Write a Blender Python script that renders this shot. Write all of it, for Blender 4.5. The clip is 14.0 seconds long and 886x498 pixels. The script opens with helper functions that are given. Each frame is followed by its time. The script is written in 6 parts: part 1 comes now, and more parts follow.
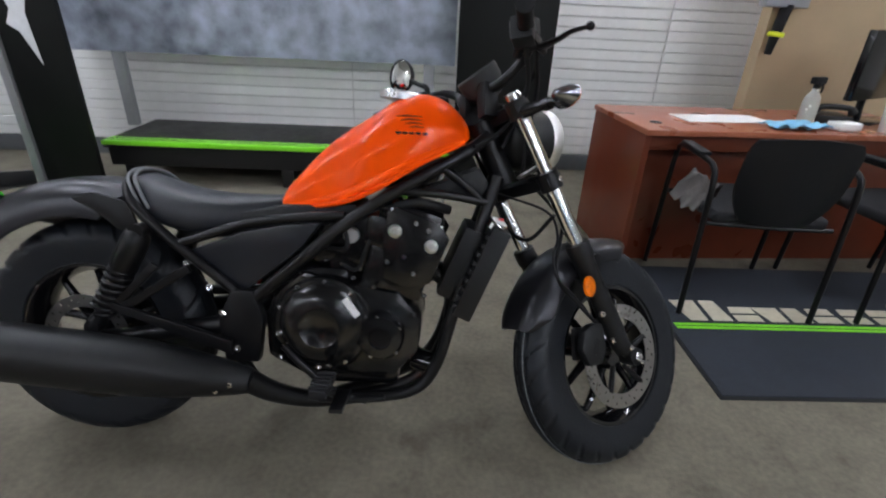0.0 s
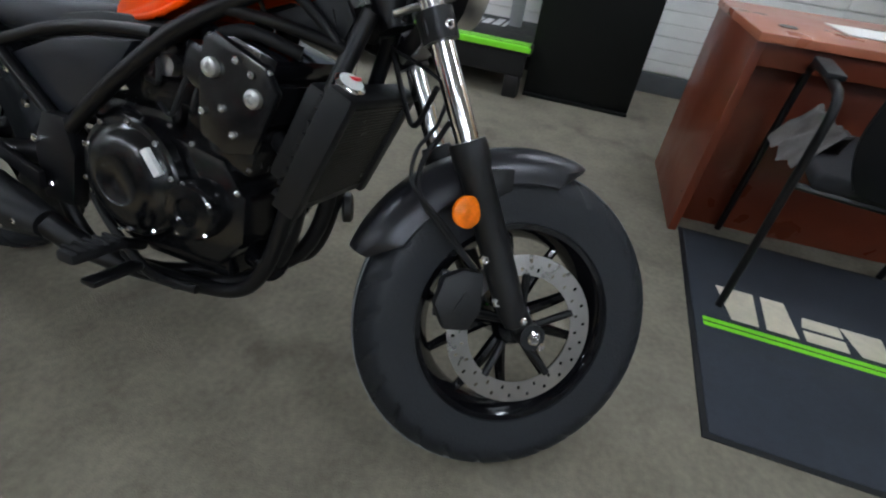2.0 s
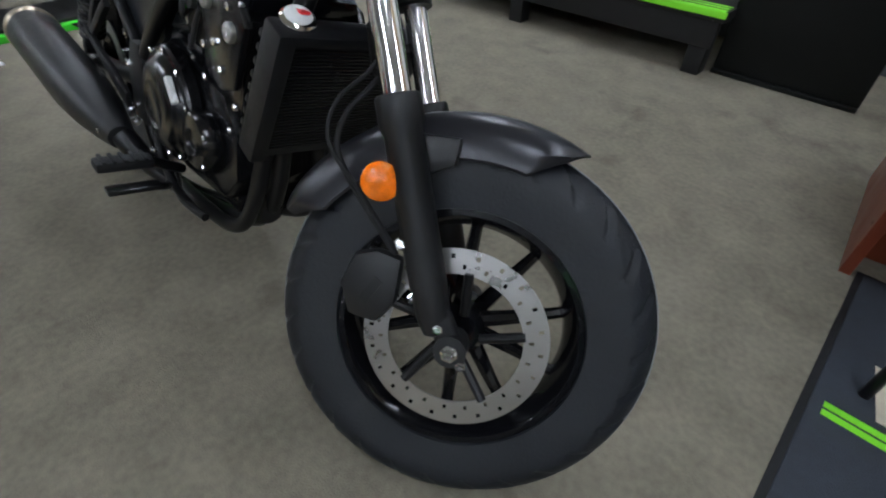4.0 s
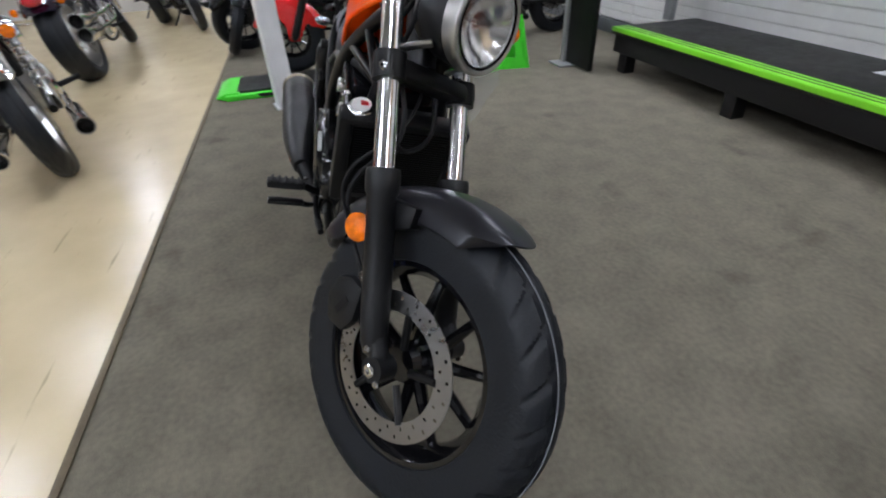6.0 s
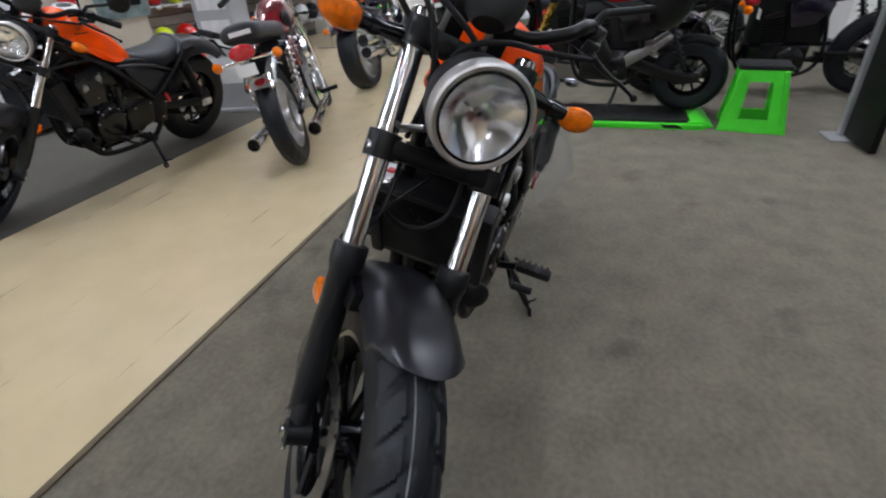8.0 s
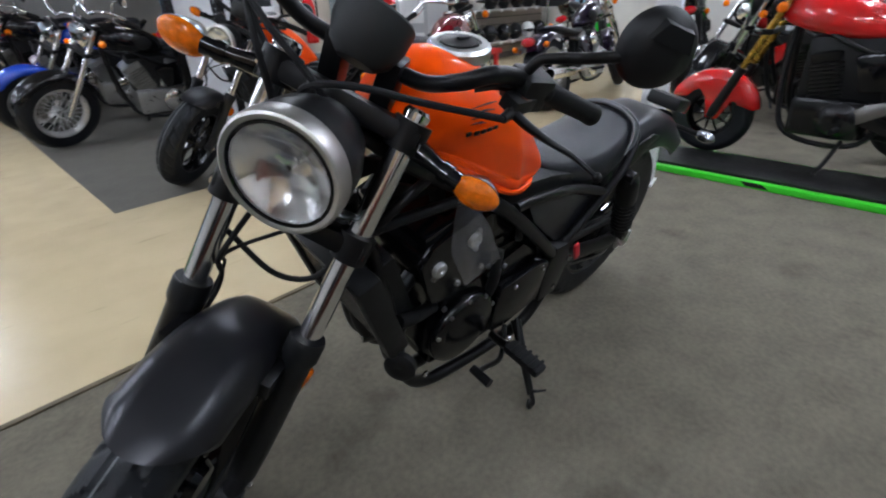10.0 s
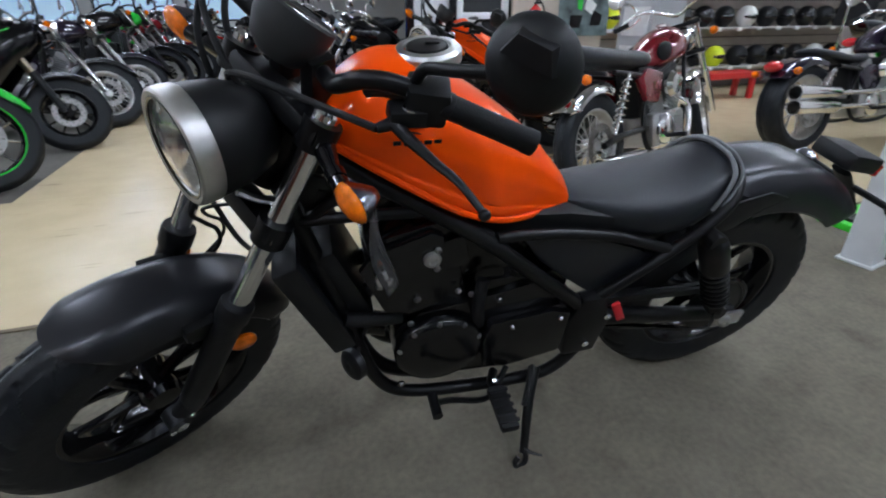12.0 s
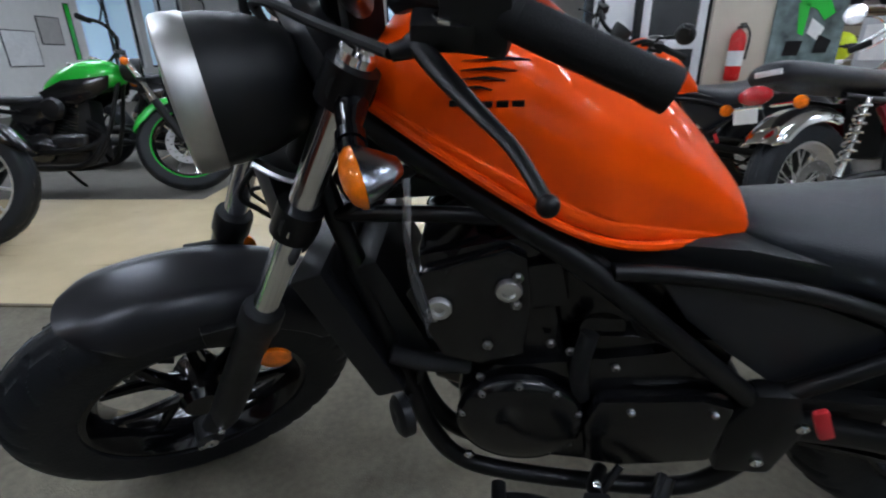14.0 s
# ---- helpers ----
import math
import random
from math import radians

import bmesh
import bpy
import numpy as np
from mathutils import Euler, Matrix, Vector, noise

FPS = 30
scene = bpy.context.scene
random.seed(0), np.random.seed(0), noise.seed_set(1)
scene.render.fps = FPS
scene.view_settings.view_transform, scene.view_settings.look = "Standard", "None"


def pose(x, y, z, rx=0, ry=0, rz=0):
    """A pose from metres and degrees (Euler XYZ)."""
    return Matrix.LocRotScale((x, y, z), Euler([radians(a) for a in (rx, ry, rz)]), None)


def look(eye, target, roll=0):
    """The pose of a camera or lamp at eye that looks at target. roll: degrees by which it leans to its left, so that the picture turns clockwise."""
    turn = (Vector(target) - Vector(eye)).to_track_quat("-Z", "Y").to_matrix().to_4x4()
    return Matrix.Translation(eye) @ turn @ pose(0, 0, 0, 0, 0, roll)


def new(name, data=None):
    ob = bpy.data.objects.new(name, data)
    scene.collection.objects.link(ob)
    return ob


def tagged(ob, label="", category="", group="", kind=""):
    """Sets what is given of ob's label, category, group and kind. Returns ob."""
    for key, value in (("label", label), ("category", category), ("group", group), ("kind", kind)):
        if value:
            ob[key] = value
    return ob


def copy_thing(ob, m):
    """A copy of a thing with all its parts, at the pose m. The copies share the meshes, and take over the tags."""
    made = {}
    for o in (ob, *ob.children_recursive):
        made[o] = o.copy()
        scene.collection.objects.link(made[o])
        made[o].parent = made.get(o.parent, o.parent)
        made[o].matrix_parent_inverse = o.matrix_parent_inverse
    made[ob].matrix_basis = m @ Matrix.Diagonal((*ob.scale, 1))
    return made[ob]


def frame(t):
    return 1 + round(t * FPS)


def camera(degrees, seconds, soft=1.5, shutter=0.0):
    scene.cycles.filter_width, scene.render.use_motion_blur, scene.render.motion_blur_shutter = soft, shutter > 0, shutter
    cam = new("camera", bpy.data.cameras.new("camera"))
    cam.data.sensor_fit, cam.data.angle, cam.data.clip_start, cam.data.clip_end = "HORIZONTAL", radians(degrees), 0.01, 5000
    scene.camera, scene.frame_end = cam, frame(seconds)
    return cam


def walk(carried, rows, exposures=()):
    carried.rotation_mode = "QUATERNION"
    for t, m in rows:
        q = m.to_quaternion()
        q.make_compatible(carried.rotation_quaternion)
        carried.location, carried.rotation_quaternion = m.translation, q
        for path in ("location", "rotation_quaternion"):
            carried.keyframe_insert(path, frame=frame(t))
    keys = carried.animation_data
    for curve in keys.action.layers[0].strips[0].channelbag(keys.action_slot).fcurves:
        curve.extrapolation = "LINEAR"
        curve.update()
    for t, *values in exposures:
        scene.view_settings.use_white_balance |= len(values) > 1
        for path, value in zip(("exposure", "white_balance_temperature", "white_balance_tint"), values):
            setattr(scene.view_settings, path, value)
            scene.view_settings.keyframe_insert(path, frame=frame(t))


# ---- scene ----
cam = camera(85.2, 14.0, soft=2.0, shutter=0.4)
PATH = [
    (0, (0.893, -1.252, 1.192), (0.972, 0.54, 0.307), 2.8),
    (0.5, (1.017, -1.156, 1.152), (1.044, 0.57, 0.141), 4.2),
    (1, (1.181, -1.054, 1.104), (1.095, 0.618, 0.011), 5.6),
    (1.5, (1.348, -0.966, 1.055), (1.114, 0.651, -0.1), 7.2),
    (2, (1.47, -0.839, 0.989), (1.082, 0.713, -0.211), 8.0),
    (2.5, (1.57, -0.726, 0.949), (1.008, 0.725, -0.308), 7.0),
    (2.7, (1.594, -0.692, 0.93), (0.98, 0.708, -0.36), 6.8),
    (5, (1.939, -0.372, 0.949), (0.596, 0.449, -0.284), -1.6),
    (5.5, (2.024, -0.291, 0.994), (0.538, 0.361, -0.174), -1.8),
    (6, (2.123, -0.197, 1.028), (0.523, 0.201, -0.104), -3.0),
    (6.5, (2.146, -0.086, 1.048), (0.483, 0.087, -0.048), -4.4),
    (7, (2.109, 0.054, 1.07), (0.419, 0.002, 0.002), -3.4),
    (7.5, (2.063, 0.172, 1.073), (0.391, -0.128, 0.017), -3.3),
    (8, (1.982, 0.299, 1.081), (0.344, -0.235, 0.064), -3.5),
    (8.5, (1.879, 0.421, 1.079), (0.286, -0.28, 0.093), -4.1),
    (11, (1.25, 0.856, 1.055), (0.379, -0.692, 0.137), -0.4),
    (11.5, (1.136, 0.909, 1.051), (0.46, -0.74, 0.143), -0.2),
    (12, (1.054, 0.927, 1.044), (0.523, -0.786, 0.158), -0.2),
    (12.5, (0.967, 0.918, 1.027), (0.63, -0.858, 0.171), 0.1),
    (13, (0.921, 0.878, 0.992), (0.739, -0.932, 0.161), 0.3),
    (13.5, (0.888, 0.789, 0.951), (0.825, -1.051, 0.171), 0.4),
    (14, (0.884, 0.709, 0.9), (0.987, -1.149, 0.165), -0.9),
]
walk(cam, [(t, look(eye, target, roll)) for t, eye, target, roll in PATH],
     [(0.0, 0.10, 6400, 8), (1.0, 0.10, 6380, 7), (2.0, 0.12, 6200, 3), (2.7, 0.17, 6150, 2), (5.0, 0.24, 6300, 7), (7.0, 0.12, 6400, 9), (8.7, 0.06, 6350, 9), (11.0, 0.04, 6050, 6), (12.5, -0.02, 6000, 6), (14.0, -0.10, 6000, 5)])

# ---- world and lamps ----
world = bpy.data.worlds.new("world")
scene.world = world
world.use_nodes = True
world.node_tree.nodes["Background"].inputs[0].default_value = (0.75, 0.85, 1.0, 1)
world.node_tree.nodes["Background"].inputs[1].default_value = 0.25
TUBE = 41.0  # glow of the ceiling fittings' diffusers

# ---- materials ----
def material(name, color, rough=0.5, metal=0.0, var=0.12, scale=18.0, bump=0.0, bscale=120.0, coat=0.0, spots=0.0, rvar=0.08, detail=4.0, trans=0.0, ior=1.45, rand=0.0, spec=0.5, scuff=0.0):
    m = bpy.data.materials.new(name)
    m.use_nodes = True
    nt = m.node_tree
    b = nt.nodes["Principled BSDF"]
    b.inputs["Roughness"].default_value = rough
    b.inputs["Metallic"].default_value = metal
    b.inputs["Coat Weight"].default_value = coat
    b.inputs["Specular IOR Level"].default_value = spec
    b.inputs["Coat Roughness"].default_value = 0.02
    b.inputs["Transmission Weight"].default_value = trans
    b.inputs["IOR"].default_value = ior
    tc = nt.nodes.new("ShaderNodeTexCoord")
    n1 = nt.nodes.new("ShaderNodeTexNoise")
    n1.inputs["Scale"].default_value = scale
    n1.inputs["Detail"].default_value = detail
    n2 = nt.nodes.new("ShaderNodeTexNoise")
    n2.inputs["Scale"].default_value = scale * 0.13
    n2.inputs["Detail"].default_value = 3
    for n in (n1, n2):
        nt.links.new(tc.outputs["Object"], n.inputs["Vector"])
    add = nt.nodes.new("ShaderNodeMath")
    add.operation = "ADD"
    nt.links.new(n1.outputs["Fac"], add.inputs[0])
    nt.links.new(n2.outputs["Fac"], add.inputs[1])
    r = nt.nodes.new("ShaderNodeMapRange")
    r.inputs["From Min"].default_value, r.inputs["From Max"].default_value = 0.65, 1.35
    r.inputs["To Min"].default_value, r.inputs["To Max"].default_value = 1 - var, 1 + var
    nt.links.new(add.outputs[0], r.inputs["Value"])
    mul = nt.nodes.new("ShaderNodeVectorMath")
    mul.operation = "SCALE"
    mul.inputs[0].default_value = color[:3]
    nt.links.new(r.outputs[0], mul.inputs["Scale"])
    last = mul.outputs[0]
    if rand:
        oi = nt.nodes.new("ShaderNodeObjectInfo")
        rr = nt.nodes.new("ShaderNodeMapRange")
        rr.inputs["To Min"].default_value, rr.inputs["To Max"].default_value = 1 - rand, 1 + rand
        nt.links.new(oi.outputs["Random"], rr.inputs["Value"])
        m2 = nt.nodes.new("ShaderNodeVectorMath")
        m2.operation = "SCALE"
        nt.links.new(last, m2.inputs[0])
        nt.links.new(rr.outputs[0], m2.inputs["Scale"])
        last = m2.outputs[0]
    if spots:
        n3 = nt.nodes.new("ShaderNodeTexNoise")
        n3.inputs["Scale"].default_value = 3.1
        n3.inputs["Detail"].default_value = 6
        nt.links.new(tc.outputs["Object"], n3.inputs["Vector"])
        s = nt.nodes.new("ShaderNodeMapRange")
        s.inputs["From Min"].default_value, s.inputs["From Max"].default_value = 0.60, 0.72
        s.inputs["To Min"].default_value, s.inputs["To Max"].default_value = 1.0, 1.0 - spots
        nt.links.new(n3.outputs["Fac"], s.inputs["Value"])
        m3 = nt.nodes.new("ShaderNodeVectorMath")
        m3.operation = "SCALE"
        nt.links.new(last, m3.inputs[0])
        nt.links.new(s.outputs[0], m3.inputs["Scale"])
        last = m3.outputs[0]
    if scuff:
        mp = nt.nodes.new("ShaderNodeMapping")
        mp.inputs["Scale"].default_value = (2.2, 26.0, 1.0)
        mp.inputs["Rotation"].default_value = (0, 0, 0.5)
        n5 = nt.nodes.new("ShaderNodeTexNoise")
        n5.inputs["Scale"].default_value = 1.0
        n5.inputs["Detail"].default_value = 5
        nt.links.new(tc.outputs["Object"], mp.inputs["Vector"])
        nt.links.new(mp.outputs[0], n5.inputs["Vector"])
        s5 = nt.nodes.new("ShaderNodeMapRange")
        s5.inputs["From Min"].default_value, s5.inputs["From Max"].default_value = 0.66, 0.71
        s5.inputs["To Min"].default_value, s5.inputs["To Max"].default_value = 1.0, 1.0 - scuff
        nt.links.new(n5.outputs["Fac"], s5.inputs["Value"])
        m5 = nt.nodes.new("ShaderNodeVectorMath")
        m5.operation = "SCALE"
        nt.links.new(last, m5.inputs[0])
        nt.links.new(s5.outputs[0], m5.inputs["Scale"])
        last = m5.outputs[0]
    nt.links.new(last, b.inputs["Base Color"])
    rg = nt.nodes.new("ShaderNodeMapRange")
    rg.inputs["From Min"].default_value, rg.inputs["From Max"].default_value = 0.65, 1.35
    rg.inputs["To Min"].default_value, rg.inputs["To Max"].default_value = max(rough - rvar, 0.01), min(rough + rvar, 1)
    nt.links.new(add.outputs[0], rg.inputs["Value"])
    nt.links.new(rg.outputs[0], b.inputs["Roughness"])
    if bump:
        n4 = nt.nodes.new("ShaderNodeTexNoise")
        n4.inputs["Scale"].default_value = bscale
        n4.inputs["Detail"].default_value = 3
        nt.links.new(tc.outputs["Object"], n4.inputs["Vector"])
        bp = nt.nodes.new("ShaderNodeBump")
        bp.inputs["Strength"].default_value = bump
        bp.inputs["Distance"].default_value = 0.004
        nt.links.new(n4.outputs["Fac"], bp.inputs["Height"])
        nt.links.new(bp.outputs[0], b.inputs["Normal"])
    return m


def glow(name, color, strength):
    m = bpy.data.materials.new(name)
    m.use_nodes = True
    b = m.node_tree.nodes["Principled BSDF"]
    b.inputs["Base Color"].default_value = (*color, 1)
    b.inputs["Emission Color"].default_value = (*color, 1)
    b.inputs["Emission Strength"].default_value = strength
    return m


ORANGE = material("orange_paint", (1.0, 0.086, 0.0003), 0.42, 0, 0.03, 40, coat=0.45, rvar=0.03, spec=0.06)
FRAMEBLK = material("satin_black_steel", (0.0045, 0.0045, 0.0052), 0.36, 0, 0.1, 8, spec=0.34)
MATTE = material("matte_black_plastic", (0.0062, 0.0065, 0.0075), 0.44, 0, 0.2, 60, 0.10, 500, spec=0.4)
GLOSSBLK = material("gloss_black_paint", (0.004, 0.004, 0.005), 0.16, 0, 0.15, 40, coat=0.4, rvar=0.03, spec=0.3)
CASE = material("black_engine_case", (0.0050, 0.0050, 0.0056), 0.20, 0.0, 0.25, 70, 0.02, 250, spec=0.55)
GRAPHITE = material("graphite_fender_paint", (0.021, 0.021, 0.025), 0.30, 0.4, 0.04, 300, rvar=0.0, spec=0.6)
RUBBER = material("tyre_rubber", (0.0066, 0.0082, 0.0115), 0.52, 0, 0.22, 30, 0.22, 160, spec=0.42)
GRIP = material("grip_rubber", (0.006, 0.006, 0.007), 0.65, 0, 0.2, 50, 0.2, 600, spec=0.35)
CHROME = material("chrome", (0.80, 0.80, 0.81), 0.12, 1.0, 0.04, 30, rvar=0.03)
SMOKE = material("smoked_plating", (0.26, 0.27, 0.30), 0.22, 1.0, 0.05, 30, rvar=0.03)
STEEL = material("drilled_steel", (0.33, 0.32, 0.31), 0.32, 1.0, 0.05, 40)
ALU = material("cast_aluminium", (0.62, 0.62, 0.62), 0.33, 1.0, 0.12, 50, 0.06, 300)
BRUSHED = material("brushed_rim_metal", (0.62, 0.61, 0.59), 0.42, 1.0, 0.1, 60)
VINYL = material("seat_vinyl", (0.0125, 0.0140, 0.0185), 0.38, 0, 0.18, 40, 0.25, 420, spec=0.5)
PODGREY = material("dark_grey_pod_plastic", (0.026, 0.027, 0.028), 0.5, 0, 0.12, 40, 0.08, 400, spec=0.4)
SIDEPLASTIC = material("satin_side_plastic", (0.014, 0.0155, 0.020), 0.34, 0, 0.15, 40, 0.06, 500, spec=0.5)
PIPING = material("grey_piping", (0.16, 0.17, 0.18), 0.5)
AMBER = material("amber_lens", (0.80, 0.165, 0.0015), 0.20, 0, 0.45, 60, 0.55, 110, coat=0.7, spec=0.15)
REDLENS = material("red_lens", (0.55, 0.012, 0.02), 0.12, 0, 0.1, 120, 0.2, 200, coat=0.8)
REFLECTOR = material("headlamp_reflector", (0.85, 0.85, 0.86), 0.13, 1.0, 0.05, 30, 0.22, 40)
GLASS = material("clear_glass", (1, 1, 1), 0.02, 0, 0.0, 10, trans=1.0, rvar=0.0)
PLASTIC_BAG = material("clear_plastic_bag", (0.95, 0.96, 0.99), 0.10, 0, 0.05, 20, 0.5, 40, trans=0.93, ior=1.12)
LABELWHITE = material("white_label", (0.75, 0.75, 0.74), 0.5)
LABELRED = material("red_label", (0.65, 0.03, 0.04), 0.45)
MIRROR = material("mirror_glass", (0.9, 0.9, 0.9), 0.02, 1.0, 0.0, 10, rvar=0.0)
SCREEN = material("dark_display", (0.012, 0.012, 0.014), 0.1, coat=0.5)
GOLDFORK = material("gold_fork_tube", (0.55, 0.33, 0.06), 0.25, 1.0, 0.06, 30)
GOLDPIPE = material("heat_stained_tip", (0.42, 0.36, 0.27), 0.35, 1.0, 0.2, 80)
CARPET = material("grey_olive_carpet", (0.166, 0.149, 0.113), 0.95, 0, 0.25, 55, 0.55, 240, spots=0.38, detail=9, spec=0.2)
LINO = material("cream_linoleum", (0.60, 0.49, 0.305), 0.22, 0, 0.08, 5, 0.02, 12, detail=8, rvar=0.03, scuff=0.35)
DARKCARPET = material("dark_grey_carpet", (0.105, 0.097, 0.082), 0.95, 0, 0.18, 40, 0.45, 260, detail=8)
SLAT = material("white_slat_board", (0.86, 0.85, 0.82), 0.42, 0, 0.05, 12, 0.05, 80, rand=0.03)
WALLWHITE = material("white_wall_paint", (0.70, 0.69, 0.66), 0.7, 0, 0.06, 6, 0.15, 220)
WALLTAN = material("tan_wall_paint", (0.48, 0.36, 0.22), 0.7, 0, 0.06, 6, 0.15, 220)
CEIL = material("ceiling_panel", (0.34, 0.335, 0.32), 0.9, 0, 0.08, 15, 0.4, 90)
BASEGREY = material("grey_baseboard", (0.11, 0.115, 0.12), 0.6)
LIME = material("lime_green_vinyl", (0.23, 0.72, 0.03), 0.4, 0, 0.06, 12)
GREENPLASTIC = material("bright_green_plastic", (0.07, 0.66, 0.03), 0.38, 0, 0.07, 20, 0.1, 200)
DECK = material("black_deck_laminate", (0.011, 0.0105, 0.0105), 0.5, 0, 0.2, 25, 0.15, 250, spec=0.35)
PANELBLK = material("black_display_panel", (0.005, 0.0055, 0.005), 0.5, 0, 0.15, 8, spec=0.3)
CLOUD = material("clouded_grey_banner", (0.38, 0.415, 0.50), 0.45, 0, 0.75, 6, detail=8)
# one cherry laminate: shade on the panels and light on the top are in the colours
WOODSHADE = material("cherry_laminate_shaded", (0.125, 0.026, 0.011), 0.33, 0, 0.18, 10, 0.05, 120, coat=0.15)
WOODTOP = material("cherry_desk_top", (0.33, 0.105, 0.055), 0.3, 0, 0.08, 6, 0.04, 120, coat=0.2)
MATBLUE = material("dark_blue_grey_mat", (0.029, 0.034, 0.044), 0.9, 0, 0.25, 60, 0.8, 380)
LETTER = material("cream_letter_pile", (0.62, 0.56, 0.43), 0.9, 0, 0.12, 50, 0.6, 380)
LETTERWHITE = material("white_letter_vinyl", (0.74, 0.75, 0.76), 0.5)
GREYPOST = material("grey_metal_post", (0.42, 0.43, 0.44), 0.4, 0.5, 0.08, 30)
WHITEPOST = material("white_painted_post", (0.83, 0.84, 0.86), 0.45, 0, 0.06, 12, 0.1, 200)
CHAIRPL = material("black_chair_plastic", (0.008, 0.0085, 0.010), 0.5, 0, 0.15, 40, 0.15, 400, spec=0.25)
FABRIC = material("charcoal_seat_fabric", (0.014, 0.014, 0.016), 0.95, 0, 0.25, 90, 0.6, 500)
CLOTH = material("grey_cloth", (0.10, 0.09, 0.085), 0.95, 0, 0.25, 30, 0.6, 200)
BLUECLOTH = material("pale_blue_cloth", (0.22, 0.48, 0.68), 0.9, 0, 0.15, 40, 0.6, 250)
PAPER = material("white_paper", (0.78, 0.77, 0.74), 0.7, 0, 0.04, 20)
BOTTLE = material("translucent_bottle", (0.75, 0.74, 0.66), 0.25, 0, 0.08, 20, trans=0.5)
MAROON = material("maroon_paint", (0.17, 0.008, 0.016), 0.2, 0.2, 0.05, 40, coat=1.0, rvar=0.03)
REDPAINT = material("red_paint", (0.62, 0.012, 0.012), 0.22, 0, 0.04, 40, coat=1.0, rvar=0.03)
BLUEPAINT = material("blue_paint", (0.012, 0.06, 0.46), 0.22, 0, 0.04, 40, coat=1.0, rvar=0.03)
PURPLEBLK = material("dark_violet_paint", (0.010, 0.006, 0.018), 0.16, 0.1, 0.05, 40, coat=0.8, rvar=0.03)
GREENPAINT = material("green_paint", (0.035, 0.48, 0.04), 0.22, 0, 0.04, 40, coat=1.0, rvar=0.03)
REDSTEEL = material("red_painted_steel", (0.55, 0.03, 0.03), 0.4, 0, 0.08, 20)
EXTRED = material("extinguisher_red", (0.55, 0.015, 0.015), 0.25, 0, 0.05, 20, coat=0.5)
YELLOW = material("fluo_yellow", (0.75, 0.85, 0.03), 0.45)
POSTERGRN = material("dark_poster_print", (0.13, 0.17, 0.17), 0.35, 0, 0.95, 9, detail=6)
GREIGE = material("greige_slat_board", (0.36, 0.31, 0.27), 0.5, 0, 0.12, 10)
DARKGAP = material("dark_slat_gap", (0.12, 0.10, 0.09), 0.7, 0, 0.1, 10)
SHELFGREY = material("grey_shelf_laminate", (0.40, 0.38, 0.36), 0.5, 0, 0.1, 10)
KIOSKGREY = material("light_grey_kiosk", (0.42, 0.43, 0.44), 0.45, 0, 0.05, 10)

# ---- mesh tools ----
def V(*a):
    return Vector(a)


def spline(pts, sub=6):
    """Smooth curve through the points."""
    p = [Vector(q) for q in pts]
    if len(p) < 3 or sub < 2:
        return p
    p = [2 * p[0] - p[1]] + p + [2 * p[-1] - p[-2]]
    out = []
    for i in range(1, len(p) - 2):
        for k in range(sub):
            u = k / sub
            a, b, c, d = p[i - 1], p[i], p[i + 1], p[i + 2]
            out.append(0.5 * (2 * b + (c - a) * u + (2 * a - 5 * b + 4 * c - d) * u * u + (3 * b - a - 3 * c + d) * u ** 3))
    out.append(p[-2])
    return out


def loft(bm, rings, caps=True, closed=False):
    vs = [[bm.verts.new(p) for p in r] for r in rings]
    n = len(vs[0])
    for i in range(len(vs) if closed else len(vs) - 1):
        a, b = vs[i], vs[(i + 1) % len(vs)]
        for k in range(n):
            bm.faces.new((a[k], a[(k + 1) % n], b[(k + 1) % n], b[k]))
    if caps and not closed:
        bm.faces.new(vs[0][::-1])
        bm.faces.new(vs[-1])
    return bm


def tube(bm, pts, r, seg=10, sub=6, flat=1.0):
    """Round (or flattened) bar along a smooth curve; r may be a list, one radius a point."""
    n0 = len(pts)
    path = spline(pts, sub)
    rs = r if isinstance(r, (list, tuple)) else [r] * n0
    m = len(path)
    t = (path[1] - path[0]).normalized()
    up = V(0, 0, 1) if abs(t.z) < 0.9 else V(1, 0, 0)
    nrm = (up - t * up.dot(t)).normalized()
    rings = []
    for i, p in enumerate(path):
        t = (path[min(i + 1, m - 1)] - path[max(i - 1, 0)]).normalized()
        nrm = (nrm - t * nrm.dot(t)).normalized()
        bn = t.cross(nrm)
        f = i / (m - 1) * (n0 - 1)
        k = min(int(f), n0 - 2)
        rad = rs[k] + (rs[k + 1] - rs[k]) * (f - k)
        rings.append([p + nrm * (math.cos(2 * math.pi * j / seg) * rad * flat) + bn * (math.sin(2 * math.pi * j / seg) * rad) for j in range(seg)])
    return loft(bm, rings)


def lathe(bm, profile, centre, axis, seg=32, wrap=False):
    """Turn (radius, along) pairs about an axis through the centre."""
    c, ax = Vector(centre), Vector(axis).normalized()
    q = ax.to_track_quat("Z", "Y").to_matrix()
    rings = []
    for r, h in profile:
        rings.append([c + q @ V(max(r, 1e-4) * math.cos(2 * math.pi * k / seg), max(r, 1e-4) * math.sin(2 * math.pi * k / seg), h) for k in range(seg)])
    return loft(bm, rings, caps=not wrap, closed=wrap)


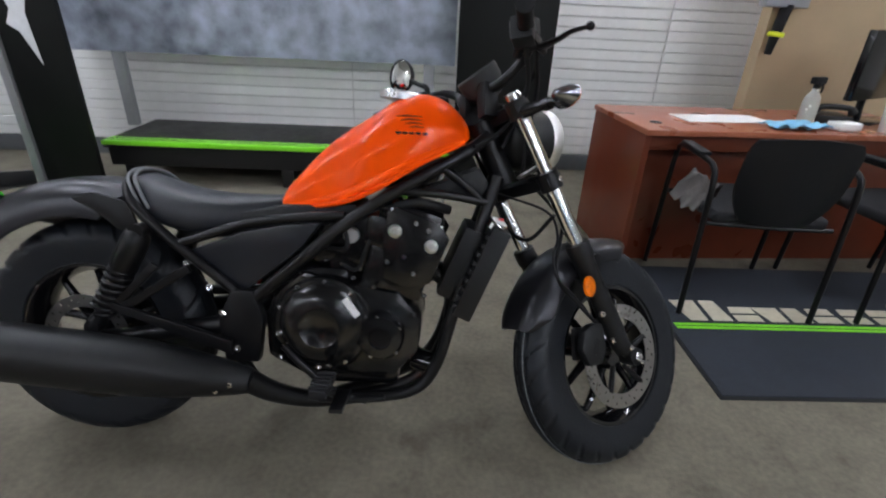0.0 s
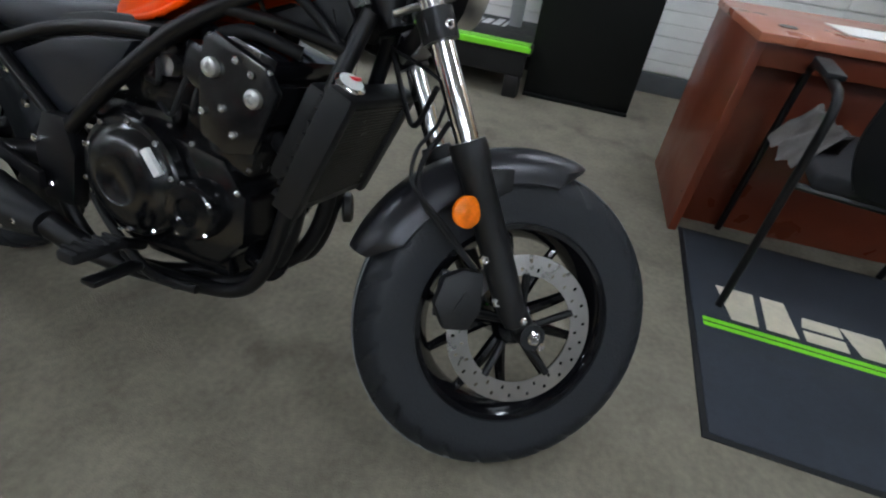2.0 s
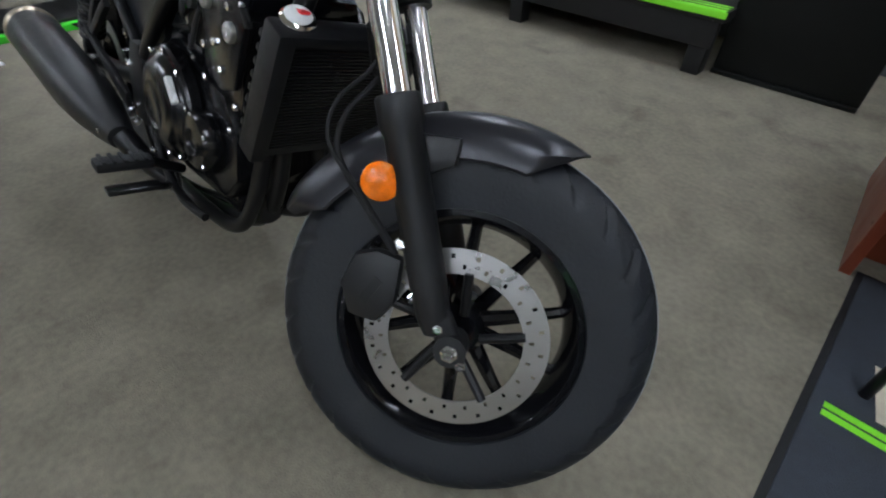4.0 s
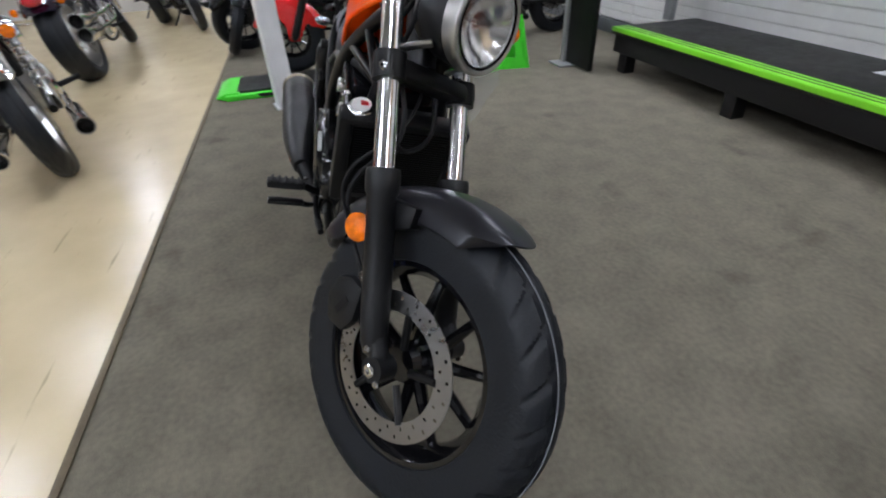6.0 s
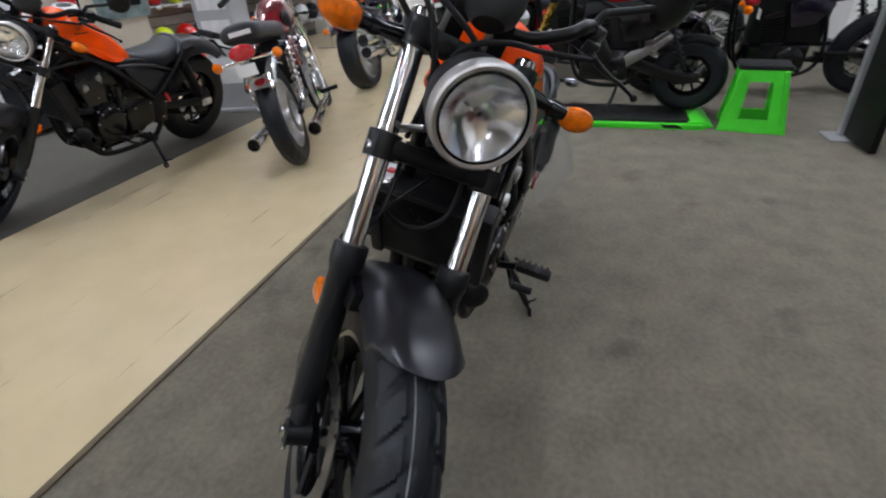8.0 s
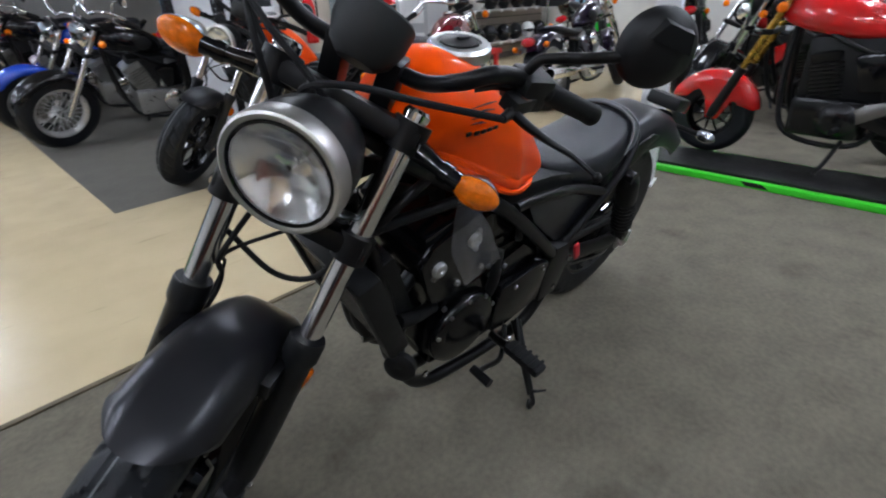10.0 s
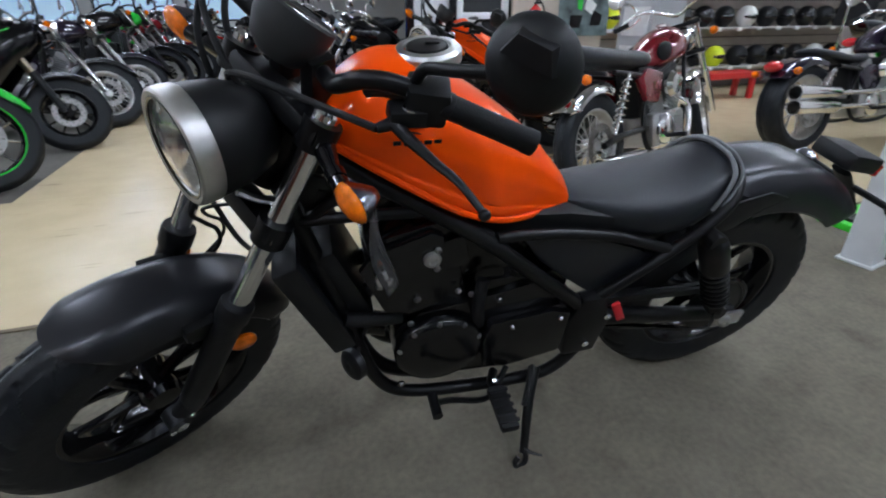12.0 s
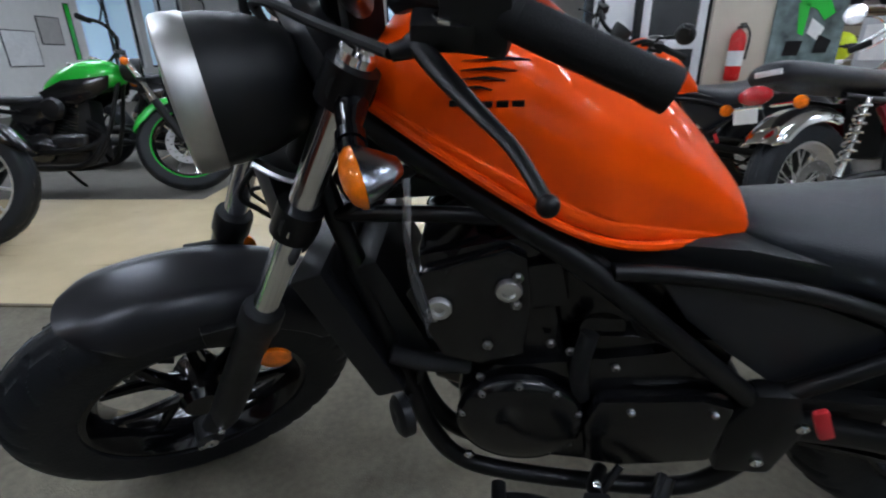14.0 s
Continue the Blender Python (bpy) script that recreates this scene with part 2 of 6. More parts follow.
def box(bm, lo, hi, bev=0.004, m=None, seg=2):
    lo, hi = Vector(lo), Vector(hi)
    r = bmesh.ops.create_cube(bm, size=1.0)
    vs = r["verts"]
    for v in vs:
        v.co = V(*(lo[i] + (hi[i] - lo[i]) * (v.co[i] + 0.5) for i in range(3)))
    if bev:
        es = list({e for v in vs for e in v.link_edges})
        out = bmesh.ops.bevel(bm, geom=es, offset=bev, segments=seg, affect="EDGES", profile=0.6)
        vs = list({v for f in out["faces"] for v in f.verts} | {v for v in vs if v.is_valid})
    if m is not None:
        bmesh.ops.transform(bm, matrix=m, verts=vs)
    return bm


def plate(bm, poly, y0, y1, bev=0.006, m=None):
    """Flat plate: an outline in the x-z plane, from y0 to y1, edges rounded."""
    a = [bm.verts.new((x, y0, z)) for x, z in poly]
    b = [bm.verts.new((x, y1, z)) for x, z in poly]
    n = len(poly)
    fs = [bm.faces.new(a), bm.faces.new(b[::-1])]
    for k in range(n):
        fs.append(bm.faces.new((a[k], b[k], b[(k + 1) % n], a[(k + 1) % n])))
    vs = a + b
    bmesh.ops.recalc_face_normals(bm, faces=fs)
    if bev:
        out = bmesh.ops.bevel(bm, geom=list({e for f in fs for e in f.edges}), offset=bev, segments=2, affect="EDGES", profile=0.6)
        vs = list({v for f in out["faces"] for v in f.verts} | {v for v in vs if v.is_valid})
    if m is not None:
        bmesh.ops.transform(bm, matrix=m, verts=vs)
    return bm


def bm_new():
    return bmesh.new()


def mesh_of(bm, mat, angle=38, smooth=True, name="mesh"):
    bmesh.ops.recalc_face_normals(bm, faces=bm.faces)
    me = bpy.data.meshes.new(name)
    bm.to_mesh(me)
    bm.free()
    me.materials.append(mat)
    if smooth:
        me.polygons.foreach_set("use_smooth", [True] * len(me.polygons))
        me.set_sharp_from_angle(angle=radians(angle))
    return me


def islands(bm):
    """The connected pieces of a bmesh, each as a bmesh of its own."""
    left, out = set(bm.verts), []
    for v0 in bm.verts:
        if v0 not in left:
            continue
        stack, got = [v0], []
        left.discard(v0)
        while stack:
            v = stack.pop()
            got.append(v)
            for e in v.link_edges:
                o = e.other_vert(v)
                if o in left:
                    left.discard(o)
                    stack.append(o)
        nb = bmesh.new()
        m = {v: nb.verts.new(v.co) for v in got}
        for f in {f for v in got for f in v.link_faces}:
            nb.faces.new([m[v] for v in f.verts])
        out.append(nb)
    bm.free()
    return out


def part(name, bm, mat, parent=None, label="", xf=None, angle=38, smooth=True, subsurf=0, each=False):
    """One mesh object; a part of parent if there is one. each: every separate piece becomes a part of its own."""
    if each:
        return [part(name, b, mat, parent, label, xf, angle, smooth, subsurf) for b in islands(bm)][0]
    if xf is not None:
        bmesh.ops.transform(bm, matrix=xf, verts=bm.verts)
    ob = new(name, mesh_of(bm, mat, angle if not subsurf else 180, smooth, name))
    if subsurf:
        s = ob.modifiers.new("smooth", "SUBSURF")
        s.levels = s.render_levels = subsurf
    if parent is not None:
        ob.parent = parent
    if label:
        ob["label"] = label
    return ob


def thing(name, label, category, m=None, group="", kind=""):
    ob = new(name)
    ob.empty_display_size = 0.1
    if m is not None:
        ob.matrix_world = m
    return tagged(ob, label, category, group, kind)


def sphere(bm, c, r, s=(1, 1, 1), seg=12):
    m = Matrix.Translation(c) @ Matrix.Diagonal((r * s[0], r * s[1], r * s[2], 1))
    bmesh.ops.create_uvsphere(bm, u_segments=seg, v_segments=seg // 2 + 2, radius=1, matrix=m)
    return bm


def cyl(bm, a, b, r, r2=None, seg=14):
    a, b = Vector(a), Vector(b)
    return lathe(bm, [(r, 0), (r if r2 is None else r2, (b - a).length)], a, b - a, seg)

# ---- motorcycles ----
RAKE = radians(28)
STEER_AXIS = V(-math.sin(RAKE), 0, math.cos(RAKE))
STEER_FOOT = V(1.598, 0, 0)


def steer(deg):
    return Matrix.Translation(STEER_FOOT) @ Matrix.Rotation(radians(deg), 4, STEER_AXIS) @ Matrix.Translation(-STEER_FOOT)


def tyre_mesh(bm, c, R, w, rim_r, seg=180, grooves=26):
    """Round-shouldered tyre with slanted grooves cut into the tread."""
    c = Vector(c)
    prof = []
    n = 36
    for i in range(n + 1):
        a = math.pi * (i / n) - math.pi / 2  # from one bead to the other
        y = math.sin(a) * w
        rr = rim_r + (R - rim_r) * max(math.cos(a), 0) ** 0.62
        prof.append((y * (0.80 + 0.20 * min(1, math.cos(a) * 1.9)), rr, a))
    inner = [(0.62 * w, rim_r - 0.004, 9), (-0.62 * w, rim_r - 0.004, 9)]
    rings = []
    for k in range(seg):
        th = 2 * math.pi * k / seg
        ring = []
        for y, rr, a in prof:
            d = 0.0
            if abs(a) < 1.12:
                u = abs(a)
                ph = (th * grooves / (2 * math.pi) + u * 0.9 + (0.5 if a < 0 else 0)) % 1.0
                if 0.16 < u < 1.05 and abs(ph - 0.5) < 0.11:
                    d = 0.0065
                if abs(u - 0.30) < 0.05:
                    d = max(d, 0.004)
            if 1.18 < abs(a) < 1.26:
                d = -0.0015
            ring.append(c + V((rr - d) * math.cos(th), y, (rr - d) * math.sin(th)))
        for y, rr, a in inner:
            ring.append(c + V(rr * math.cos(th), y, rr * math.sin(th)))
        rings.append(ring)
    return loft(bm, rings, closed=True)


def wheel(name, parent, c, R, w, rim_r, mat, label, xf=None, pairs=5, rot=0.0, hub_r=0.045, hub_w=0.055, sr=(0.015, 0.0095), seg=364, grooves=26, spoke_mat=None):
    """Cast wheel: rim, hub, each spoke and the tyre."""
    c = Vector(c)
    h = 0.74 * w
    rim = part(name, lathe(bm_new(), [(rim_r + 0.004, -h), (rim_r + 0.004, -h + 0.010), (rim_r - 0.012, -h + 0.016), (rim_r - 0.020, 0), (rim_r - 0.012, h - 0.016), (rim_r + 0.004, h - 0.010), (rim_r + 0.004, h), (rim_r - 0.012, h - 0.001), (rim_r - 0.030, h * 0.45), (rim_r - 0.034, 0), (rim_r - 0.030, -h * 0.45), (rim_r - 0.012, -h + 0.001)], c, (0, 1, 0), 72, wrap=True), mat, parent, label, xf)
    part("hub", lathe(bm_new(), [(0.01, -hub_w), (hub_r * 0.8, -hub_w), (hub_r, -hub_w * 0.7), (hub_r * 0.8, 0), (hub_r, hub_w * 0.7), (hub_r * 0.8, hub_w), (0.01, hub_w)], c, (0, 1, 0), 28), mat, rim, xf=xf)
    step = 360 / pairs / 4
    for i in range(pairs):
        for s in (-1, 1):
            a = rot + 2 * math.pi * i / pairs
            a0, a1 = a + s * radians(step * 0.5), a + s * radians(step)
            p0 = c + V(math.cos(a0) * hub_r * 0.85, s * hub_w * 0.25, math.sin(a0) * hub_r * 0.85)
            p1 = c + V(math.cos(a1) * (rim_r - 0.028), 0, math.sin(a1) * (rim_r - 0.028))
            part("spoke", tube(bm_new(), [p0, (p0 + p1) / 2 + V(0, s * 0.004, 0), p1], [sr[0], (sr[0] + sr[1]) / 2, sr[1]], 8, 3), spoke_mat or mat, rim, xf=xf)
    part("tyre", tyre_mesh(bm_new(), c, R, w, rim_r, seg, grooves), RUBBER, rim, "black tyre with slanted tread grooves", xf)
    return rim


def disc_mesh(bm, c, r0, r1, y, holes=44, t=0.0011):
    """Brake disc ring with real holes through it and a gently waved outer edge."""
    c = Vector(c)
    seg = holes * 3
    rows = 6
    for side in (-t, t):
        grid = []
        for j in range(rows):
            r = r0 + (r1 - r0) * j / (rows - 1)
            grid.append([bm.verts.new(c + V(r * math.cos(2 * math.pi * k / seg), y + side, r * math.sin(2 * math.pi * k / seg))) for k in range(seg)])
        for j in range(rows - 1):
            for k in range(seg):
                cell = k // 3
                if k % 3 == 1 and j == (1 if cell % 2 == 0 else 3):
                    continue
                q = (grid[j][k], grid[j][(k + 1) % seg], grid[j + 1][(k + 1) % seg], grid[j + 1][k])
                bm.faces.new(q if side > 0 else q[::-1])
        if side < 0:
            low = grid
        else:
            for j in (0, rows - 1):
                for k in range(seg):
                    bm.faces.new((low[j][k], low[j][(k + 1) % seg], grid[j][(k + 1) % seg], grid[j][k]))
    return bm


def fender_mesh(bm, c, R, a0, a1, half, drop, t=0.004, n=26, taper=0.0, nose=0.0):
    """Curved sheet guard over a wheel, from angle a0 to a1 (degrees), with turned-down sides."""
    c = Vector(c)
    rings = []
    for i in range(n + 1):
        u = i / n
        a = radians(a0 + (a1 - a0) * u)
        end = min(u, 1 - u) * n / 3
        k = 1 - taper * max(0, 1 - end) ** 2
        hw = half * k
        dr = drop * min(1, 0.25 + 0.75 * min(1, end))
        out, inn = [], []
        for j in range(13):
            s = -1 + 2 * j / 12
            a = radians(a0 + (a1 - a0) * u + nose * s * s * max(0, 1 - 4 * u))
            y = hw * math.copysign(min(1, abs(s) * 1.18) ** 0.92, s)
            fall = dr * max(0, abs(s) - 0.45) ** 1.8 / 0.55 ** 1.8 + 0.012 * s * s
            out.append(c + V((R - fall) * math.cos(a), y, (R - fall) * math.sin(a)))
            inn.append(c + V((R - fall - t) * math.cos(a), y * 0.965, (R - fall - t) * math.sin(a)))
        rings.append(out + inn[::-1])
    return loft(bm, rings)


def bolts(bm, pts, axis, r=0.0065, h=0.006):
    for p in pts:
        lathe(bm, [(r, 0), (r, h * 0.7), (r * 0.7, h), (r * 0.45, h), (r * 0.45, h * 0.5)], p, axis, 6)
    return bm


def orange_cruiser(m, st):
    """The black and orange bobber-style motorcycle that the camera circles."""
    S = Matrix.Translation((-0.015, 0, 0)) @ steer(st)
    SL = S @ Matrix.Translation((-0.006, 0.0, -0.012))  # wheel and guard sit a little back in the fork
    root = thing("motorcycle", "bright orange and matte black bobber motorcycle leaning on its side stand", "motorcycle", m, "motorcycles on the floor")
    FA = (1.488, 0, 0.32)
    # front wheel
    fw = wheel("front_wheel", root, FA, 0.318, 0.068, 0.205, GLOSSBLK, "black ten-spoke cast front wheel", SL, rot=0.82)
    b = lathe(bm_new(), [(0.3160, -0.0012), (0.3178, -0.0012), (0.3178, 0.0012), (0.3160, 0.0012)], (1.488, -0.016, 0.32), (0, 1, 0), 90, wrap=True)
    part("tread_stripe", b, PIPING, fw, "thin pale mould line round the tread", SL)
    part("brake_disc", disc_mesh(bm_new(), FA, 0.108, 0.148, -0.078), STEEL, fw, "drilled steel brake disc", SL)
    b = bm_new()
    for k in range(5):
        a = 2 * math.pi * k / 5 + 0.3
        tube(b, [(1.488 + 0.04 * math.cos(a), -0.066, 0.32 + 0.04 * math.sin(a)), (1.488 + 0.112 * math.cos(a + 0.15), -0.078, 0.32 + 0.112 * math.sin(a + 0.15))], 0.008, 8, 1)
    part("disc_carrier", b, FRAMEBLK, fw, xf=SL, each=True)
    # fork: legs parallel, two degrees steeper than the steering head
    top, bot = V(1.060, 0.0, 1.045), V(1.450, 0.0, 0.328)
    d = (bot - top).normalized()
    for s in (-1, 1):
        y = V(0, s * 0.110, 0)
        leg = part("fork_tube", cyl(bm_new(), top + d * 0.055 + y, top + d * 0.52 + y, 0.0205, seg=28), CHROME, root, "polished chrome fork tube", S)
        bm = lathe(bm_new(), [(0.031, 0), (0.033, 0.006), (0.033, 0.040), (0.028, 0.052), (0.0285, 0.26), (0.026, 0.32), (0.020, 0.345), (0.012, 0.35)], top + d * 0.475 + y, d, 26)
        ax = V(1.482, s * 0.110, 0.311)
        cyl(bm, ax - V(0, 0.022, 0), ax + V(0, 0.022, 0), 0.025)
        tube(bm, [bot + y - d * 0.05, ax], [0.022, 0.020], 10, 1)
        low = part("fork_slider", bm, MATTE, root, "matte black fork slider", S)
        bm = bolts(bm_new(), [ax + V(0, s * 0.022, 0)], (0, s, 0), 0.014, 0.010)
        bolts(bm, [ax + V(-0.028, s * 0.022, 0.028), ax + V(0.022, s * 0.016, -0.016)], (0, s, 0), 0.008, 0.008)
        part("axle_nut", bm, CHROME, low, "bright axle bolt", S, each=True)
        rc = V(1.306, s * 0.128, 0.512)
        bm = lathe(bm_new(), [(0.028, 0), (0.028, 0.006), (0.023, 0.010), (0.001, 0.011)], rc, (0.25, s, 0), 24)
        part("side_reflector", bm, AMBER, low, "round amber side reflector", S)
    b = bm_new()
    for pc in (top + d * 0.090, top + d * 0.29):
        box(b, (-0.028, -0.132, -0.018), (0.028, 0.132, 0.018), 0.010, Matrix.Translation(pc) @ Matrix.Rotation(-RAKE, 4, "Y"))
        for s in (-1, 1):
            cyl(b, pc + V(0, s * 0.110, 0) - d * 0.024, pc + V(0, s * 0.110, 0) + d * 0.024, 0.031, seg=20)
    part("triple_clamp", b, FRAMEBLK, root, "black fork clamp", S, each=True)
    b = bolts(bm_new(), [top + d * 0.29 + V(0.012, s * 0.135, 0) for s in (-1, 1)] + [top + d * 0.090 + V(0.012, s * 0.135, 0) for s in (-1, 1)], (0.2, -1, 0), 0.009)
    part("clamp_bolt", b, CHROME, root, xf=S, each=True)
    b = bm_new()
    for s in (-1, 1):
        lathe(b, [(0.022, 0), (0.022, 0.010), (0.018, 0.015), (0.010, 0.016), (0.009, 0.011)], top + V(0, s * 0.110, 0) + d * 0.062, -d, 22)
    part("fork_cap", b, CHROME, root, xf=S, each=True)
    # front guard with its stays
    g = part("front_fender", fender_mesh(bm_new(), (1.480, 0, 0.318), 0.349, 73.5, 164, 0.084, 0.055, taper=0.34, nose=5.0), GRAPHITE, root, "matte graphite front fender", SL)
    b = bm_new()
    for s in (-1, 1):
        plate(b, [(1.315, 0.545), (1.33, 0.600), (1.395, 0.615), (1.40, 0.575), (1.35, 0.540)], s * 0.066, s * 0.100, 0.004)
    part("fender_bracket", b, FRAMEBLK, g, "black fender bracket", SL, each=True)
    # caliper and hoses on the disc's side
    b = plate(bm_new(), [(1.294, 0.355), (1.303, 0.406), (1.335, 0.424), (1.375, 0.424), (1.385, 0.354), (1.368, 0.313), (1.321, 0.310)], -0.118, -0.090, 0.010)
    box(b, (1.31, -0.070, 0.32), (1.37, -0.055, 0.41), 0.008)
    cal = part("brake_caliper", b, MATTE, root, "matte black brake caliper", SL)
    part("caliper_badge", plate(bm_new(), [(1.330, 0.345), (1.345, 0.385), (1.358, 0.380), (1.345, 0.340)], -0.1195, -0.117, 0.0), FRAMEBLK, cal, xf=SL)
    b = bolts(bm_new(), [(1.366, -0.118, 0.448), (1.410, -0.114, 0.375)], (0, -1, 0), 0.010, 0.010)
    part("caliper_bolt", b, CHROME, cal, xf=SL, each=True)
    b = tube(bm_new(), [(1.355, -0.104, 0.412), (1.285, -0.106, 0.468), (1.226, -0.104, 0.525), (1.222, -0.100, 0.580), (1.246, -0.092, 0.632), (1.262, -0.078, 0.700), (1.17, -0.06, 0.80)], 0.0050, 8)
    tube(b, [(1.350, -0.100, 0.418), (1.275, -0.112, 0.485), (1.212, -0.112, 0.535), (1.206, -0.106, 0.592), (1.236, -0.094, 0.648), (1.240, -0.05, 0.720), (1.15, 0.05, 0.78)], 0.0036, 8)
    part("brake_hose", b, GRIP, root, xf=S, each=True)
    b = tube(bm_new(), [(1.22, -0.10, 0.70), (1.215, 0.0, 0.645), (1.20, 0.075, 0.69), (1.15, 0.08, 0.80)], 0.0055, 8)
    part("cable", b, GRIP, root, xf=S)
    # headlamp
    hc, hd = V(1.276, 0, 0.930), V(0.99, 0, 0.08).normalized()
    b = lathe(bm_new(), [(0.02, -0.150), (0.048, -0.146), (0.068, -0.128), (0.083, -0.085), (0.088, -0.045), (0.088, -0.026), (0.083, -0.026), (0.078, -0.05)], hc, hd, 44)
    hl = part("headlamp", b, MATTE, root, "round headlamp with black bucket and brushed rim", S)
    b = lathe(bm_new(), [(0.0885, -0.030), (0.0905, -0.026), (0.0910, -0.004), (0.0895, 0.003), (0.086, 0.0058), (0.0800, 0.0045), (0.0745, 0.0012), (0.0745, -0.024), (0.083, -0.024)], hc, hd, 48, wrap=True)
    part("headlamp_rim", b, BRUSHED, hl, "brushed metal headlamp rim", S)
    part("bezel", lathe(bm_new(), [(0.0735, 0.0015), (0.0785, 0.0030), (0.0790, 0.0042), (0.0775, 0.0050), (0.0735, 0.0040)], hc, hd, 48, wrap=True), GLOSSBLK, hl, "black inner bezel ring", S)
    bowl = [(0.004, -0.044), (0.020, -0.042), (0.036, -0.036), (0.052, -0.026), (0.064, -0.015), (0.0745, -0.004)]
    b = lathe(bm_new(), bowl + [(r + 0.0012, h - 0.003) for r, h in bowl[::-1]], hc, hd, 40, wrap=True)
    part("reflector_bowl", b, REFLECTOR, hl, "bright faceted reflector", S)
    b = lathe(bm_new(), [(0.0, 0.013), (0.03, 0.0115), (0.055, 0.006), (0.0745, -0.002), (0.0745, -0.005), (0.055, 0.003), (0.03, 0.0085), (0.0, 0.010)], hc, hd, 40)
    part("lens", b, GLASS, hl, "clear domed headlamp lens", S).visible_shadow = False
    b = lathe(bm_new(), [(0.005, -0.043), (0.005, -0.024), (0.0, -0.022)], hc, hd, 14)
    part("bulb", b, GLASS, hl, xf=S)
    b = bm_new()
    for s in (-1, 1):
        tube(b, [(1.13, s * 0.072, 0.80), (1.19, s * 0.080, 0.835), (1.225, s * 0.060, 0.86)], 0.011, 8, 4, 0.5)
    part("headlamp_bracket", b, ALU, root, "pale metal headlamp bracket", S, each=True)
    # turn signals on short stalks
    for s in (-1, 1):
        bm = tube(bm_new(), [(1.105, s * 0.125, 0.955), (1.124, s * 0.175, 0.956), (1.135, s * 0.216, 0.957)], [0.020, 0.013, 0.015], 12, 3)
        cyl(bm, (1.126, s * 0.182, 0.956), (1.130, s * 0.197, 0.956), 0.0165)
        stalk = part("front_turn_signal", bm, GLOSSBLK, root, "black stalked turn signal with bright shell and amber lens", S)
        sc = V(1.136, s * 0.244, 0.957)
        sh = S @ Matrix.Translation(sc) @ Matrix.Rotation(s * 0.10, 4, "X") @ Matrix.Rotation(-s * 0.10, 4, "Z") @ Matrix.Diagonal((0.78, 1.24, 0.84, 1))
        part("signal_shell", lathe(bm_new(), [(0.005, -0.050), (0.011, -0.046), (0.020, -0.028), (0.029, -0.007), (0.032, 0.004), (0.030, 0.005)], (0, 0, 0), (1, 0, 0), 28), SMOKE, stalk, "smoky plated signal shell", sh)
        part("amber_lens", lathe(bm_new(), [(0.0312, 0.003), (0.0305, 0.010), (0.024, 0.020), (0.010, 0.026), (0.0, 0.027)], (0, 0, 0), (1, 0, 0), 28), AMBER, stalk, "amber lens", sh)
    # meter pod
    md = V(-0.62, 0, 0.78).normalized()
    b = lathe(bm_new(), [(0.03, -0.075), (0.048, -0.06), (0.058, -0.03), (0.060, 0.0), (0.057, 0.004), (0.052, 0.0)], (1.055, 0, 1.090), md, 36)
    mp = part("meter_pod", b, PODGREY, root, "round black meter pod", S)
    part("meter_face", lathe(bm_new(), [(0.053, 0.0), (0.05, 0.002), (0.0, 0.0025)], (1.055, 0, 1.090), md, 32), SCREEN, mp, "dark display face", S)
    # handlebar, grips, levers, mirrors
    half = [(1.056, 0, 1.026), (1.058, 0.05, 1.028), (1.074, 0.102, 1.042), (1.096, 0.152, 1.082), (1.080, 0.186, 1.106), (1.042, 0.220, 1.103), (0.995, 0.280, 1.083), (0.918, 0.361, 1.059)]
    full = [(x, -y, z) for x, y, z in half[:0:-1]] + half
    hb = part("handlebar", tube(bm_new(), full, 0.0125, 12, 5), FRAMEBLK, root, "black bent handlebar", S)
    b = bm_new()
    for s in (-1, 1):
        box(b, (1.034, s * 0.045 - 0.018, 0.955), (1.080, s * 0.045 + 0.018, 1.048), 0.008)
    part("riser", b, FRAMEBLK, root, "black bar risers", S, each=True)
    for s in (-1, 1):
        f = lambda x, y, z: V(x, s * y, z)
        bm = bm_new()
        g0, g1 = f(1.008, 0.258, 1.090), f(0.916, 0.363, 1.058)
        gd = (g1 - g0).normalized()
        L = (g1 - g0).length
        prof = [(0.0185, 0.0), (0.0185, 0.012)]
        for k in range(16):
            prof += [(0.0172, 0.014 + k * (L - 0.03) / 16), (0.0175, 0.017 + k * (L - 0.03) / 16)]
        prof += [(0.0185, L - 0.012), (0.0185, L), (0.010, L + 0.002)]
        part("grip", lathe(bm, prof, g0, gd, 20), GRIP, hb, "ribbed black rubber grip", S)
        bm = box(bm_new(), (-0.030, -0.026, -0.028), (0.030, 0.026, 0.028), 0.010, Matrix.Translation(f(1.018, 0.238, 1.086)) @ Matrix.Rotation(-s * 0.7, 4, "Z"))
        sw = part("switch_housing", bm, MATTE, hb, "black switch housing", S)
        bm = box(bm_new(), (-0.030, -0.015, -0.012), (0.022, 0.017, 0.012), 0.005, Matrix.Translation(f(1.052, 0.232, 1.074)) @ Matrix.Rotation(-s * 0.5, 4, "Z"))
        cyl(bm, f(1.068, 0.234, 1.066), f(1.092, 0.226, 1.060), 0.010, 0.007)
        tube(bm, [f(1.035, 0.215, 1.086), f(1.050, 0.190, 1.084), f(1.060, 0.165, 1.070)], 0.012, 8, 4)
        br = part("lever_bracket", bm, MATTE, hb, "black lever bracket", S)
        part("pivot_screw", bolts(bm_new(), [f(1.051, 0.240, 1.085)], (-0.2, 0, 1), 0.010, 0.004), CHROME, br, xf=S)
